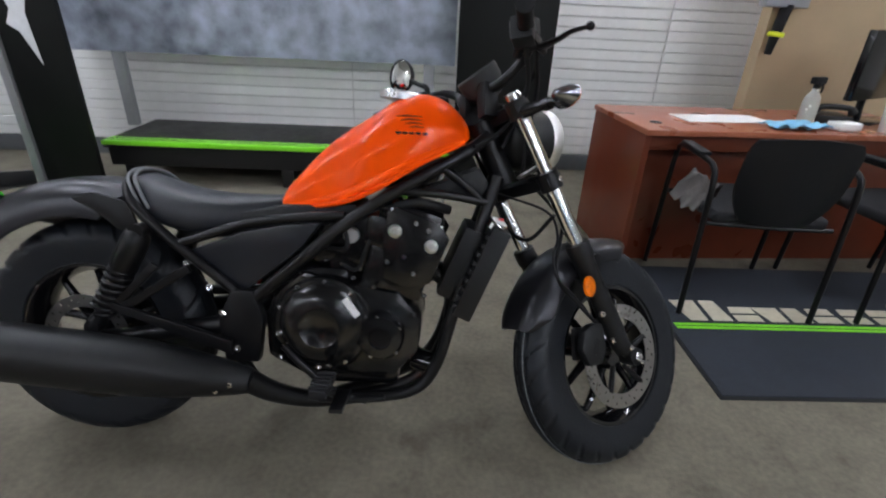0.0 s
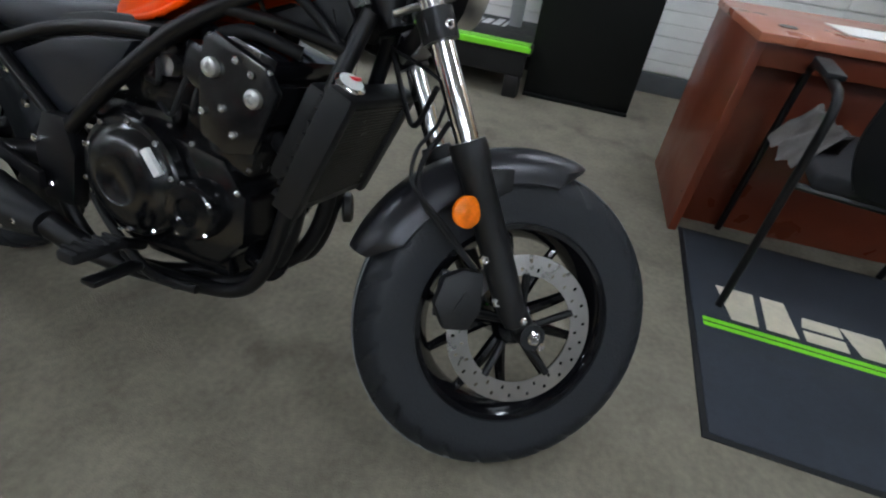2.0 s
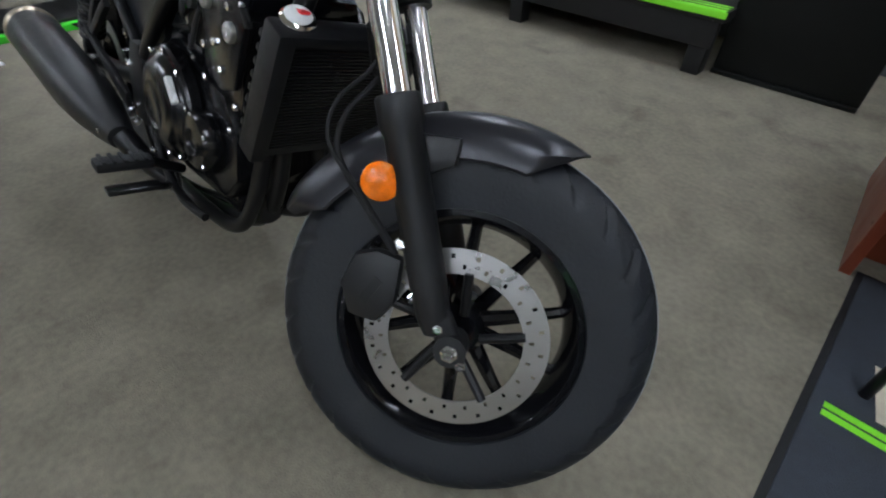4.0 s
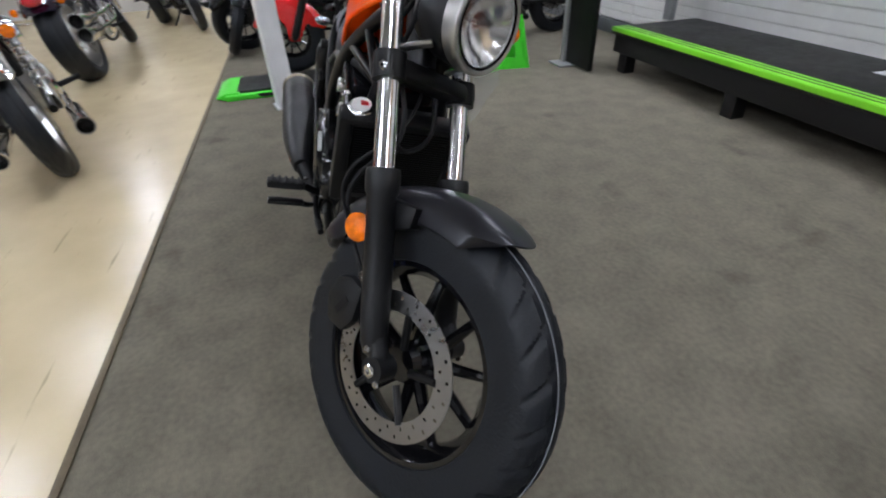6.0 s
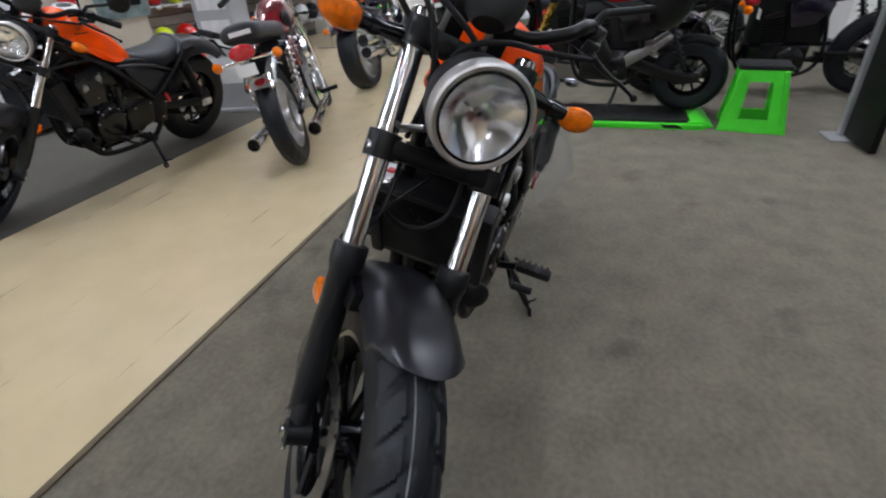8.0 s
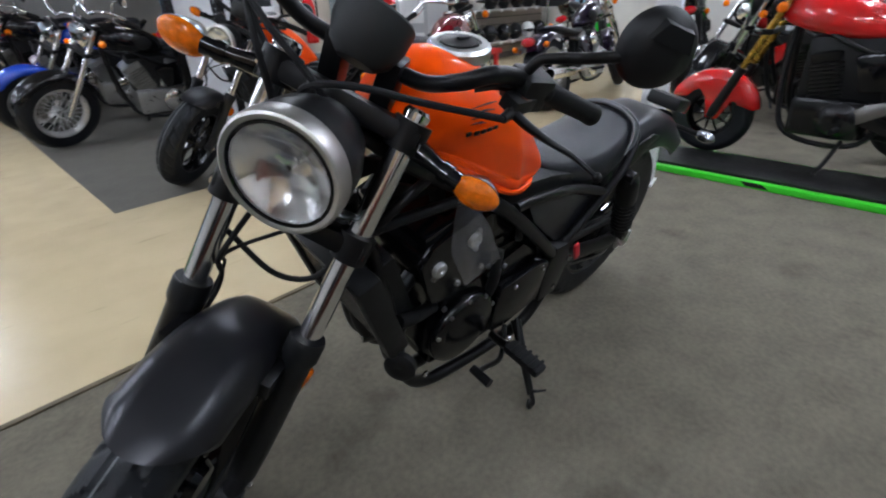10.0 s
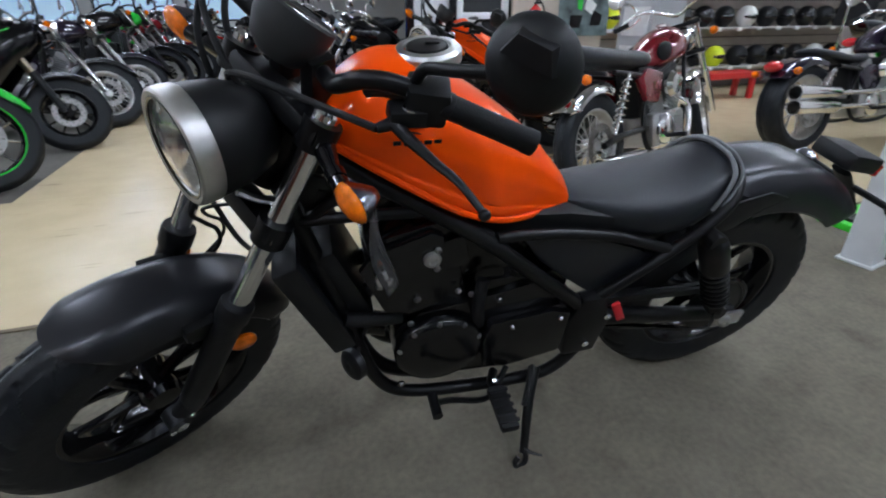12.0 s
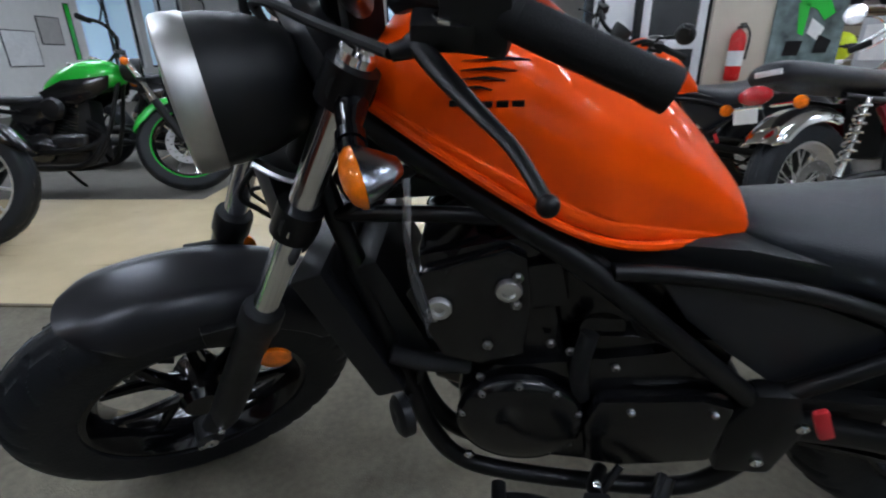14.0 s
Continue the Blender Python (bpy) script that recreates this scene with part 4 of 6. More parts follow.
    part("starter_motor", cyl(bm_new(), (0.70, -0.09, 0.560), (0.70, 0.09, 0.560), 0.034, seg=22), CASE, eng)
    for s, pts in ((-1, [(0.735, 0.535), (0.790, 0.512), (0.924, 0.495), (0.900, 0.440), (0.54, 0.30)]), (1, [(0.778, 0.555), (0.748, 0.540), (0.733, 0.505), (0.880, 0.473), (0.678, 0.508)])):
        part("case_bolt", bolts(bm_new(), [(x, s * 0.117, z) for x, z in pts], (0, s, 0), 0.007, 0.007), CHROME if s < 0 else STEEL, eng, "small bright bolt", each=True)
    for y in (-0.045, 0.045):
        part("coil_cap", cyl(bm_new(), T @ V(-0.01, y, 0.24), T @ V(-0.01, y, 0.285), 0.017, seg=14), GRIP, eng, "black coil cap")
        part("plug_lead", tube(bm_new(), [T @ V(-0.01, y, 0.28), T @ V(-0.03, y * 1.4, 0.31), T @ V(-0.09, y * 1.2, 0.27)], 0.005, 8, 4), GRIP, eng)
    b = cyl(bm_new(), (0.905, -0.05, 0.285), (0.965, -0.075, 0.280), 0.034, seg=24)
    part("oil_filter", b, GLOSSBLK, eng, "black oil filter")
    b = tube(bm_new(), [(0.70, -0.11, 0.57), (0.745, -0.126, 0.56), (0.770, -0.122, 0.62), (0.80, -0.10, 0.70)], 0.0048, 10, 5)
    tube(b, [(0.66, -0.10, 0.61), (0.72, -0.13, 0.62), (0.70, -0.115, 0.70)], 0.006, 8, 5)
    tube(b, [(0.62, 0.10, 0.56), (0.66, 0.125, 0.60), (0.70, 0.12, 0.68), (0.80, 0.09, 0.74)], 0.009, 10, 5)
    tube(b, [(0.90, 0.10, 0.48), (0.97, 0.115, 0.50), (1.02, 0.12, 0.52)], 0.016, 10, 4)
    tube(b, [(0.72, 0.12, 0.44), (0.735, 0.135, 0.52), (0.725, 0.12, 0.58)], 0.014, 10, 4)
    tube(b, [(0.98, -0.06, 0.72), (0.90, -0.10, 0.74), (0.82, -0.10, 0.72)], 0.013, 10, 4)
    part("coolant_hose", b, GRIP, eng, "black rubber hoses", each=True)
    b = box(bm_new(), (0.62, -0.09, 0.56), (0.78, 0.09, 0.70), 0.02)
    part("throttle_body", b, CASE, eng, "black throttle bodies")
    b = cyl(bm_new(), (0.728, -0.100, 0.648), (0.728, -0.122, 0.648), 0.020, seg=20)
    part("round_plug", b, ALU, eng, "dull metal plug")
    # radiator, cap, horn
    RT = Matrix.Translation((1.071, 0, 0.572)) @ Matrix.Rotation(radians(21.5), 4, "Y")
    b = box(bm_new(), (-0.024, -0.150, -0.128), (0.016, 0.140, 0.125), 0.008, RT)
    rad = part("radiator", b, MATTE, root, "black radiator in a plastic shroud")
    b = bm_new()
    for k in range(30):
        z0 = -0.105 + 0.007 * k
        box(b, (0.0165, -0.118, z0), (0.0185, 0.108, z0 + 0.003), 0, RT)
    part("radiator_core", b, CASE, rad, "fine radiator fins")["kind"] = "stuff"
    b = box(bm_new(), (-0.085, -0.105, -0.110), (-0.026, 0.100, 0.095), 0.015, RT)
    part("fan_shroud", b, MATTE, rad, "black cooling fan shroud")
    b = bm_new()
    for y0, y1 in ((-0.152, -0.120), (0.110, 0.142)):
        box(b, (-0.026, y0, -0.130), (0.026, y1, 0.127), 0.008, RT)
    box(b, (-0.026, -0.150, 0.108), (0.026, 0.140, 0.128), 0.008, RT)
    part("radiator_shroud", b, MATTE, rad, "black radiator shroud", each=True)
    for k in range(9):
        part("shroud_tooth", box(bm_new(), (-0.034, -0.150, -0.110 + 0.025 * k), (-0.025, -0.126, -0.098 + 0.025 * k), 0.002, RT), MATTE, rad)
    cc = RT @ V(-0.012, -0.105, 0.130)
    cap = part("radiator_cap", lathe(bm_new(), [(0.028, -0.01), (0.028, 0.006), (0.024, 0.010), (0.010, 0.014), (0.0, 0.014)], cc, RT.to_3x3() @ V(0.1, -0.2, 1), 24), CHROME, rad, "bright radiator cap")
    part("cap_sticker", lathe(bm_new(), [(0.022, 0.0115), (0.018, 0.0135), (0.006, 0.0155), (0.0, 0.0155)], cc, RT.to_3x3() @ V(0.1, -0.2, 1), 20), LABELWHITE, cap, "white warning sticker")
    part("red_patch", box(bm_new(), (cc.x - 0.016, cc.y - 0.004, cc.z + 0.012), (cc.x + 0.016, cc.y + 0.012, cc.z + 0.0175), 0.002), LABELRED, cap, "red patch")
    b = lathe(bm_new(), [(0.030, -0.012), (0.037, -0.008), (0.037, 0.008), (0.030, 0.014), (0.012, 0.016), (0.0, 0.012)], (1.010, 0.133, 0.388), (0.8, 0.5, 0.1), 26)
    tube(b, [(1.005, 0.128, 0.40), (0.99, 0.10, 0.43), (0.975, 0.09, 0.46)], 0.008, 8, 3)
    part("horn", b, MATTE, root, "round black horn")
    # exhaust
    b = bm_new()
    for y in (-0.05, 0.05):
        tube(b, [(0.93, y, 0.56), (0.995, y * 1.2, 0.50), (0.985, y * 1.2, 0.36), (0.92, y * 1.1, 0.245), (0.80, y - 0.02, 0.190), (0.66, -0.10 + y * 0.2, 0.180), (0.55, -0.165, 0.222), (0.48, -0.207, 0.280)], [0.018, 0.019, 0.019, 0.019, 0.019, 0.020, 0.026, 0.030], 12, 6)
    ex = part("exhaust_pipe", b, FRAMEBLK, root, "black twin header pipes", each=True)
    ma, mb = V(0.495, -0.212, 0.280), V(-0.245, -0.235, 0.350)
    b = lathe(bm_new(), [(0.030, 0), (0.036, 0.02), (0.046, 0.07), (0.062, 0.17), (0.071, 0.27), (0.073, 0.40), (0.0735, 0.60), (0.0725, 0.718), (0.066, 0.730), (0.048, 0.733), (0.046, 0.70)], ma, mb - ma, 40)
    muf = part("muffler", b, MATTE, ex, "matte black tapered silencer")
    part("muffler_tip", lathe(bm_new(), [(0.0725, 0.716), (0.0755, 0.721), (0.0755, 0.742), (0.070, 0.751), (0.050, 0.752), (0.043, 0.66)], ma, mb - ma, 30), GOLDPIPE, ex, "bronze-tinted tail pipe rim")
    part("muffler_bolt", bolts(bm_new(), [(0.455, -0.248, 0.286), (0.42, -0.252, 0.270)], (0, -1, 0), 0.008), CHROME, ex, each=True)
    b = bm_new()
    plate(b, [(0.43, 0.33), (0.23, 0.40), (0.12, 0.44), (0.12, 0.46), (0.24, 0.425), (0.43, 0.37)], -0.175, -0.160, 0.004)
    part("muffler_hanger", b, FRAMEBLK, root, "black muffler hanger")
    b = plate(bm_new(), [(0.120, 0.440), (0.145, 0.428), (0.330, 0.548), (0.318, 0.566)], -0.170, -0.155, 0.004)
    plate(b, [(0.118, 0.452), (0.142, 0.448), (0.248, 0.556), (0.228, 0.568)], -0.168, -0.157, 0.004)
    part("rear_bracket", b, FRAMEBLK, root, "black rear bracket arm", each=True)
    b = bolts(bm_new(), [(0.40, -0.150, 0.435), (0.36, -0.135, 0.50), (0.435, -0.150, 0.34), (0.30, -0.125, 0.56)], (0, -1, 0), 0.010, 0.008)
    part("frame_bolt", b, CHROME, root, "bright frame bolt", each=True)
    b = bolts(bm_new(), [(0.40, 0.150, 0.435), (0.435, 0.150, 0.34), (0.90, 0.115, 0.255)], (0, 1, 0), 0.010, 0.008)
    part("frame_bolt", b, CHROME, root, "bright frame bolt", each=True)
    b = tube(bm_new(), [(0.56, -0.155, 0.355), (0.62, -0.165, 0.300), (0.70, -0.165, 0.235), (0.78, -0.150, 0.205)], 0.010, 10, 5)
    part("linkage_rod", b, FRAMEBLK, root, "black linkage rod")
    # pegs, pedals, stand
    for s in (-1, 1):
        bm = tube(bm_new(), [(0.665, s * 0.135, 0.262), (0.685, s * 0.175, 0.285), (0.690, s * 0.205, 0.300)], 0.012, 10, 3)
        pg = part("foot_peg", bm, FRAMEBLK, root, "black foot peg with a rubber pad")
        bm = box(bm_new(), (0.668, min(s * 0.205, s * 0.318), 0.292), (0.712, max(s * 0.205, s * 0.318), 0.316), 0.009)
        for k in range(5):
            y = s * (0.222 + 0.02 * k)
            box(bm, (0.666, y - 0.004, 0.312), (0.714, y + 0.004, 0.320), 0.002)
        part("rubber_pad", bm, GRIP, pg)
        bolts_bm = bolts(bm_new(), [(0.690, s * 0.200, 0.325)], (0, 0, 1), 0.008)
        part("peg_pin", bolts_bm, CHROME, pg)
    b = tube(bm_new(), [(0.63, -0.15, 0.235), (0.68, -0.17, 0.235), (0.725, -0.195, 0.252), (0.735, -0.215, 0.262)], 0.009, 8, 5)
    box(b, (0.715, -0.312, 0.257), (0.750, -0.205, 0.269), 0.005)
    part("brake_pedal", b, FRAMEBLK, root, "black brake pedal")
    b = tube(bm_new(), [(0.64, 0.15, 0.30), (0.70, 0.20, 0.255), (0.80, 0.215, 0.300), (0.845, 0.235, 0.335)], 0.0075, 8, 5)
    cyl(b, (0.848, 0.215, 0.338), (0.848, 0.272, 0.340), 0.0115, seg=14)
    part("shift_lever", b, FRAMEBLK, root, "black gear shift lever")
    b = tube(bm_new(), [(0.63, -0.14, 0.25), (0.72, -0.16, 0.215), (0.83, -0.15, 0.215)], 0.010, 8, 4)
    part("guard_rail", b, FRAMEBLK, root, "black lower guard rail")
    b = tube(bm_new(), [(0.545, 0.130, 0.240), (0.580, 0.200, 0.190), (0.612, 0.285, 0.105)], [0.016, 0.013, 0.011], 12, 5)
    tube(b, [(0.610, 0.280, 0.110), (0.606, 0.292, 0.090), (0.616, 0.304, 0.080), (0.634, 0.306, 0.082), (0.640, 0.302, 0.098), (0.630, 0.296, 0.108)], 0.0075, 8, 5)
    tube(b, [(0.612, 0.282, 0.118), (0.594, 0.296, 0.116), (0.572, 0.308, 0.116)], [0.006, 0.0045, 0.003], 8, 4)
    part("side_stand", b, FRAMEBLK, root, "black side stand, folded out")
    b = tube(bm_new(), [(0.555, 0.135, 0.26), (0.60, 0.21, 0.20)], 0.006, 8, 1)
    part("stand_spring", b, FRAMEBLK, root)
    return root

# ---- the hall ----
X0, X1, Y0, Y1, H = -7.5, 9.5, -15.5, 2.80, 3.3
EDGE, EDGE2 = -0.92, -2.49


def structure(name, bm, mat, label, **k):
    return tagged(part(name, bm, mat, label=label, **k), category=name.rstrip("_0123456789"), kind="structure")


def slab(lo, hi, bev=0.0):
    return box(bm_new(), lo, hi, bev)


structure("floor", slab((X0, EDGE, -0.2), (X1, Y1, 0.0)), CARPET, "worn grey-olive low-pile carpet floor")
structure("aisle", slab((X0, EDGE2, -0.2), (X1, EDGE - 0.004, 0.002)), LINO, "glossy cream linoleum aisle with scuffs")
structure("far_aisle", slab((0.984, Y0, -0.2), (2.75, EDGE2 - 0.002, 0.002)), LINO, "cream linoleum cross aisle between the rows")
structure("west_aisle", slab((X0, Y0, -0.2), (-2.204, EDGE2 - 0.002, 0.002)), LINO, "cream linoleum floor by the helmet wall")
structure("carpet_west", slab((-2.2, Y0, -0.2), (0.98, EDGE2 - 0.004, 0.001)), DARKCARPET, "dark grey carpet under the parked row")
structure("carpet_east", slab((2.754, Y0, -0.2), (X1, EDGE2 - 0.004, 0.001)), DARKCARPET, "dark grey carpet under the parked row")
structure("floor_trim", slab((X0, EDGE - 0.012, 0.0), (X1, EDGE + 0.010, 0.007), 0.003), material("worn_trim", (0.13, 0.10, 0.06), 0.7, 0, 0.35, 20, 0.4, 120), "worn brown edge strip between carpet and linoleum")
structure("ceiling", slab((X0, Y0, H), (X1, Y1 + 0.2, H + 0.15)), CEIL, "pale suspended panel ceiling")

# slat-board wall behind the platform: each board is a piece
wall = structure("wall_north", slab((X0, Y1 + 0.014, 0), (X1, Y1 + 0.2, H)), WALLWHITE, "white slat-board wall")
bm = bm_new()
box(bm, (0, 0, 0), (2.44, 0.013, 0.068), 0.003, seg=1)
board = mesh_of(bm, SLAT, name="slat_board")
z = 0.14
while z < 2.6:
    for x in (-4.6, -2.155, 0.29, 2.735):
        ob = new("slat_board", board)
        ob.location = (x, Y1, z)
        ob.parent = wall
    z += 0.0762
structure("baseboard", slab((X0, Y1 - 0.006, 0.0), (X1, Y1 + 0.013, 0.13), 0.003), BASEGREY, "dark grey vinyl baseboard")
bm = slab((X1, Y0, 0), (X1 + 0.2, Y1 + 0.2, 0.8))
box(bm, (X1, Y0, 2.7), (X1 + 0.2, Y1 + 0.2, H), 0)
for ya, yb in ((Y0, -15.0), (-13.0, -12.7), (-10.7, Y1 + 0.2)):
    box(bm, (X1, ya, 0.8), (X1 + 0.2, yb, 2.7), 0)
structure("wall_east", bm, WALLWHITE, "white painted wall with shop windows")
structure("wall_west", slab((X0 - 0.2, Y0, 0), (X0, Y1 + 0.2, H)), WALLWHITE, "white painted wall")
# far wall with its row of shop windows
bm = slab((X0, Y0 - 0.2, 0), (X1, Y0, 0.8))
box(bm, (X0, Y0 - 0.2, 2.7), (X1, Y0, H), 0)
for xa, xb in ((X0, 1.4), (3.4, 3.7), (5.7, 6.0), (8.0, X1)):
    box(bm, (xa, Y0 - 0.2, 0.8), (xb, Y0, 2.7), 0)
structure("wall_south", bm, WALLWHITE, "white painted wall with shop windows")
DAY = glow("daylight_sky", (0.62, 0.82, 1.0), 0.24)
structure("backdrop", slab((0.5, Y0 - 1.2, 0.0), (9.2, Y0 - 1.15, 3.6)), DAY, "pale daylight outside the shop windows")
structure("backdrop", slab((X1 + 1.15, Y0, 0.0), (X1 + 1.2, -7.6, 3.6)), DAY, "pale daylight outside the east windows")
for i, m in enumerate([pose(x, Y0 - 0.1, 0.8) for x in (1.4, 3.7, 6.0)] + [pose(X1 + 0.1, y, 0.8, 0, 0, 90) for y in (-15.0, -12.7)]):
    w = thing("window_%d" % (i + 1), "shop window with a dark metal frame", "window", m, kind="structure")
    for x in (0.0, 0.98, 1.95):
        part("mullion", box(bm_new(), (x, -0.03, 0.0), (x + 0.05, 0.03, 1.9), 0.004), MATTE, w)
    for z in (0.0, 1.85):
        part("frame_rail", box(bm_new(), (0.05, -0.028, z), (1.95, 0.028, z + 0.05), 0.004), MATTE, w)
    part("pane", box(bm_new(), (0.05, -0.004, 0.05), (1.95, 0.004, 1.85), 0), GLASS, w).visible_shadow = False
for y, z, w, h, mt in ((-9.75, 1.55, 0.55, 0.50, SHELFGREY), (-8.95, 1.20, 0.75, 0.62, LABELWHITE), (-10.35, 1.45, 0.12, 1.30, GREENPAINT)):
    t = thing("wall_board", {SHELFGREY: "grey framed notice board on the white wall", LABELWHITE: "pale printed board on the white wall", GREENPAINT: "narrow bright green banner strip on the white wall"}[mt], "board", pose(X1 - 0.012, y, z))
    part("panel", box(bm_new(), (-0.012, -w / 2, -h / 2), (0.012, w / 2, h / 2), 0.003), mt, t)
    part("border", loft(bm_new(), [[V(x, sy * (w / 2 + k), sz * (h / 2 + k)) for sy, sz in ((-1, -1), (1, -1), (1, 1), (-1, 1))] for x, k in ((0.011, 0.002), (0.011, 0.016), (-0.008, 0.016), (-0.008, 0.002))], caps=False, closed=True), CASE, t)
structure("wall_tan", slab((2.95, 1.95, 0), (6.2, 2.05, H)), WALLTAN, "tan painted office partition")
structure("wall_beige", slab((-2.3, -4.25, 0), (-1.24, -4.05, H)), material("beige_wall_paint", (0.55, 0.49, 0.40), 0.7, 0, 0.06, 6, 0.15, 220), "beige wall with a fire extinguisher")

# fluorescent fittings
tube_mat = glow("fluorescent_tube", (0.96, 1.0, 1.13), TUBE)
def ceiling_light(x, y, along=True):
    m = Matrix.Translation((x, y, H)) @ Matrix.Rotation(0 if along else math.pi / 2, 4, "Z")
    t = thing("ceiling_light", "white fluorescent ceiling fitting with a glowing diffuser", "ceiling light", m, "fluorescent fittings")
    part("frame", box(bm_new(), (-0.62, -0.11, -0.05), (0.62, 0.11, -0.002), 0.008), WALLWHITE, t)
    part("diffuser", box(bm_new(), (-0.59, -0.085, -0.072), (0.59, 0.085, -0.051), 0.012), tube_mat, t, "glowing opal diffuser")
    return t


for x in (-4.8, -2.9, -1.1, 2.5, 4.6, 6.8):
    for y in (-3.6 if x == -1.1 else -3.2, -4.7, -7.6, -11.0):
        if not (y < -4 and x < -1):
            ceiling_light(x, y)
for x, y in ((-3.6, 1.3), (-1.7, 1.3), (-1.9, -0.3), (-0.4, 2.4), (2.6, 2.0), (2.9, -0.6), (5.2, 1.4), (-6.8, -3.4), (-6.8, -0.6)):
    ceiling_light(x, y)

# ---- display platform along the slat wall ----
plat = thing("display_platform", "low black display platform with a lime green edge stripe", "platform", Matrix.Translation((0.01, 0.045, 0)))
part("deck", box(bm_new(), (-1.33, 2.02, 0.255), (1.08, 2.748, 0.300), 0.004), DECK, plat, "black deck")
part("green_stripe", box(bm_new(), (-1.328, 2.022, 0.3005), (1.068, 2.135, 0.304), 0.001), LIME, plat, "lime green edge stripe")
for y in (2.058, 2.098):
    part("thin_line", box(bm_new(), (-1.32, y, 0.3035), (1.07, y + 0.008, 0.3052), 0), DECK, plat)
part("green_edge", box(bm_new(), (-1.334, 2.014, 0.275), (1.084, 2.021, 0.303), 0.002), LIME, plat)
part("beam", box(bm_new(), (-1.31, 2.035, 0.13), (1.06, 2.075, 0.254), 0.006), DECK, plat, "black front beam")
part("beam", box(bm_new(), (-1.31, 2.72, 0.13), (1.06, 2.745, 0.254), 0.006), DECK, plat)
for x in (-1.18, -0.10, 1.0):
    for y in (2.036, 2.68):
        part("leg", box(bm_new(), (x - 0.045, y, 0.0), (x + 0.045, y + 0.09, 0.13), 0.006), DECK, plat)
# maker's name on the deck, as plain white shapes
x = 0.30
for i, a in enumerate((0.075, 0.062, 0.085, 0.062, 0.055, 0.062, 0.062, 0.028)):
    hgt = 0.20 if i in (0, 6, 7) else 0.15
    part("lettering_block", plate(bm_new(), [(x, 0), (x + a * 0.8, 0), (x + a * 0.8 + 0.006, hgt), (x + 0.006, hgt)], 0, -0.002, 0, Matrix.Translation((0, 2.46, 0.3002)) @ Matrix.Rotation(radians(-90), 4, "X")), LETTERWHITE, plat, "plain white block")
    x += a + 0.006


def display_panel(x0, x1, y, h, label):
    t = thing("display_stand", label, "display stand", Matrix.Translation((x0, y, 0)))
    part("panel", box(bm_new(), (0, 0, 0.02), (x1 - x0, 0.035, h), 0.004), PANELBLK, t)
    return t


p = display_panel(1.08, 1.72, 2.20, 2.3, "tall plain black display panel beside the platform")
part("foot", box(bm_new(), (0.0, -0.02, 0.0), (0.64, 0.06, 0.02), 0.004), PANELBLK, p)
p = display_panel(-1.585, -1.225, 1.84, 2.3, "tall black display panel with a white star shape")
part("edge_post", box(bm_new(), (-0.055, -0.02, 0.0), (-0.004, 0.055, 2.32), 0.006), GREYPOST, p, "grey metal edge post")
part("foot", box(bm_new(), (-0.10, -0.10, 0.0), (0.10, 0.16, 0.012), 0.004), GREYPOST, p, "grey steel foot plate")
part("star_shape", plate(bm_new(), [(0.06, 1.02), (0.10, 1.10), (0.04, 1.28), (0.13, 1.16), (0.24, 1.26), (0.18, 1.08), (0.20, 0.80), (0.12, 0.98)], -0.003, -0.001, 0), LETTERWHITE, p, "white star-like shape")
sign = thing("banner_stand", "clouded grey banner board on pale metal posts", "banner", Matrix.Translation((0, 2.55, 0.30)))
part("board", box(bm_new(), (-1.72, -0.02, 0.53), (1.08, 0.02, 1.75), 0.006), CLOUD, sign, "clouded blue-grey board")
for x in (-1.36, 0.90):
    part("post", box(bm_new(), (x - 0.05, 0.0, 0.0), (x + 0.03, 0.05, 0.60), 0.006), GREYPOST, sign, "pale metal post")

# ---- desk corner ----
mat = thing("floor_mat", "dark blue-grey floor mat with cream blocks and a lime stripe", "mat")
part("mat_surface", box(bm_new(), (1.975, 0.035, 0.0), (4.1, 1.005, 0.007), 0.003), MATBLUE, mat)
part("border", box(bm_new(), (1.958, 0.018, 0.0), (4.115, 1.02, 0.004), 0.002), GRIP, mat)
for y in (0.442, 0.466):
    part("lime_line", box(bm_new(), (2.0, y, 0.0065), (4.05, y + 0.017, 0.0085), 0), LIME, mat)
x = 2.09
for i, a in enumerate((0.20, 0.135, 0.20, 0.135, 0.12, 0.135, 0.14, 0.06)):
    hgt = 0.165 if i in (0, 6, 7) else 0.115
    b = bm_new()
    k = Matrix.Translation((x, 0.505, 0.0066)) @ Matrix.Rotation(radians(-90), 4, "X")
    # the maker's name stands as plain slanted blocks
    if a > 0.18:
        polys = [[(0, 0), (a * 0.40, 0), (a * 0.44, hgt), (-0.03, hgt)], [(a * 0.52, 0), (a * 0.98, 0), (a * 0.92, hgt), (a * 0.56, hgt)]]
    else:
        polys = [[(0, 0), (a * 0.88, 0), (a * 0.88, hgt * 0.42), (0, hgt * 0.42)], [(0.0, hgt * 0.56), (a * 0.88, hgt * 0.56), (a * 0.88, hgt), (0.012, hgt)]]
    for q in polys:
        plate(b, q, 0, -0.0025, 0, k)
    part("lettering_block", b, LETTER, mat, "plain cream block")
    x += a + 0.018

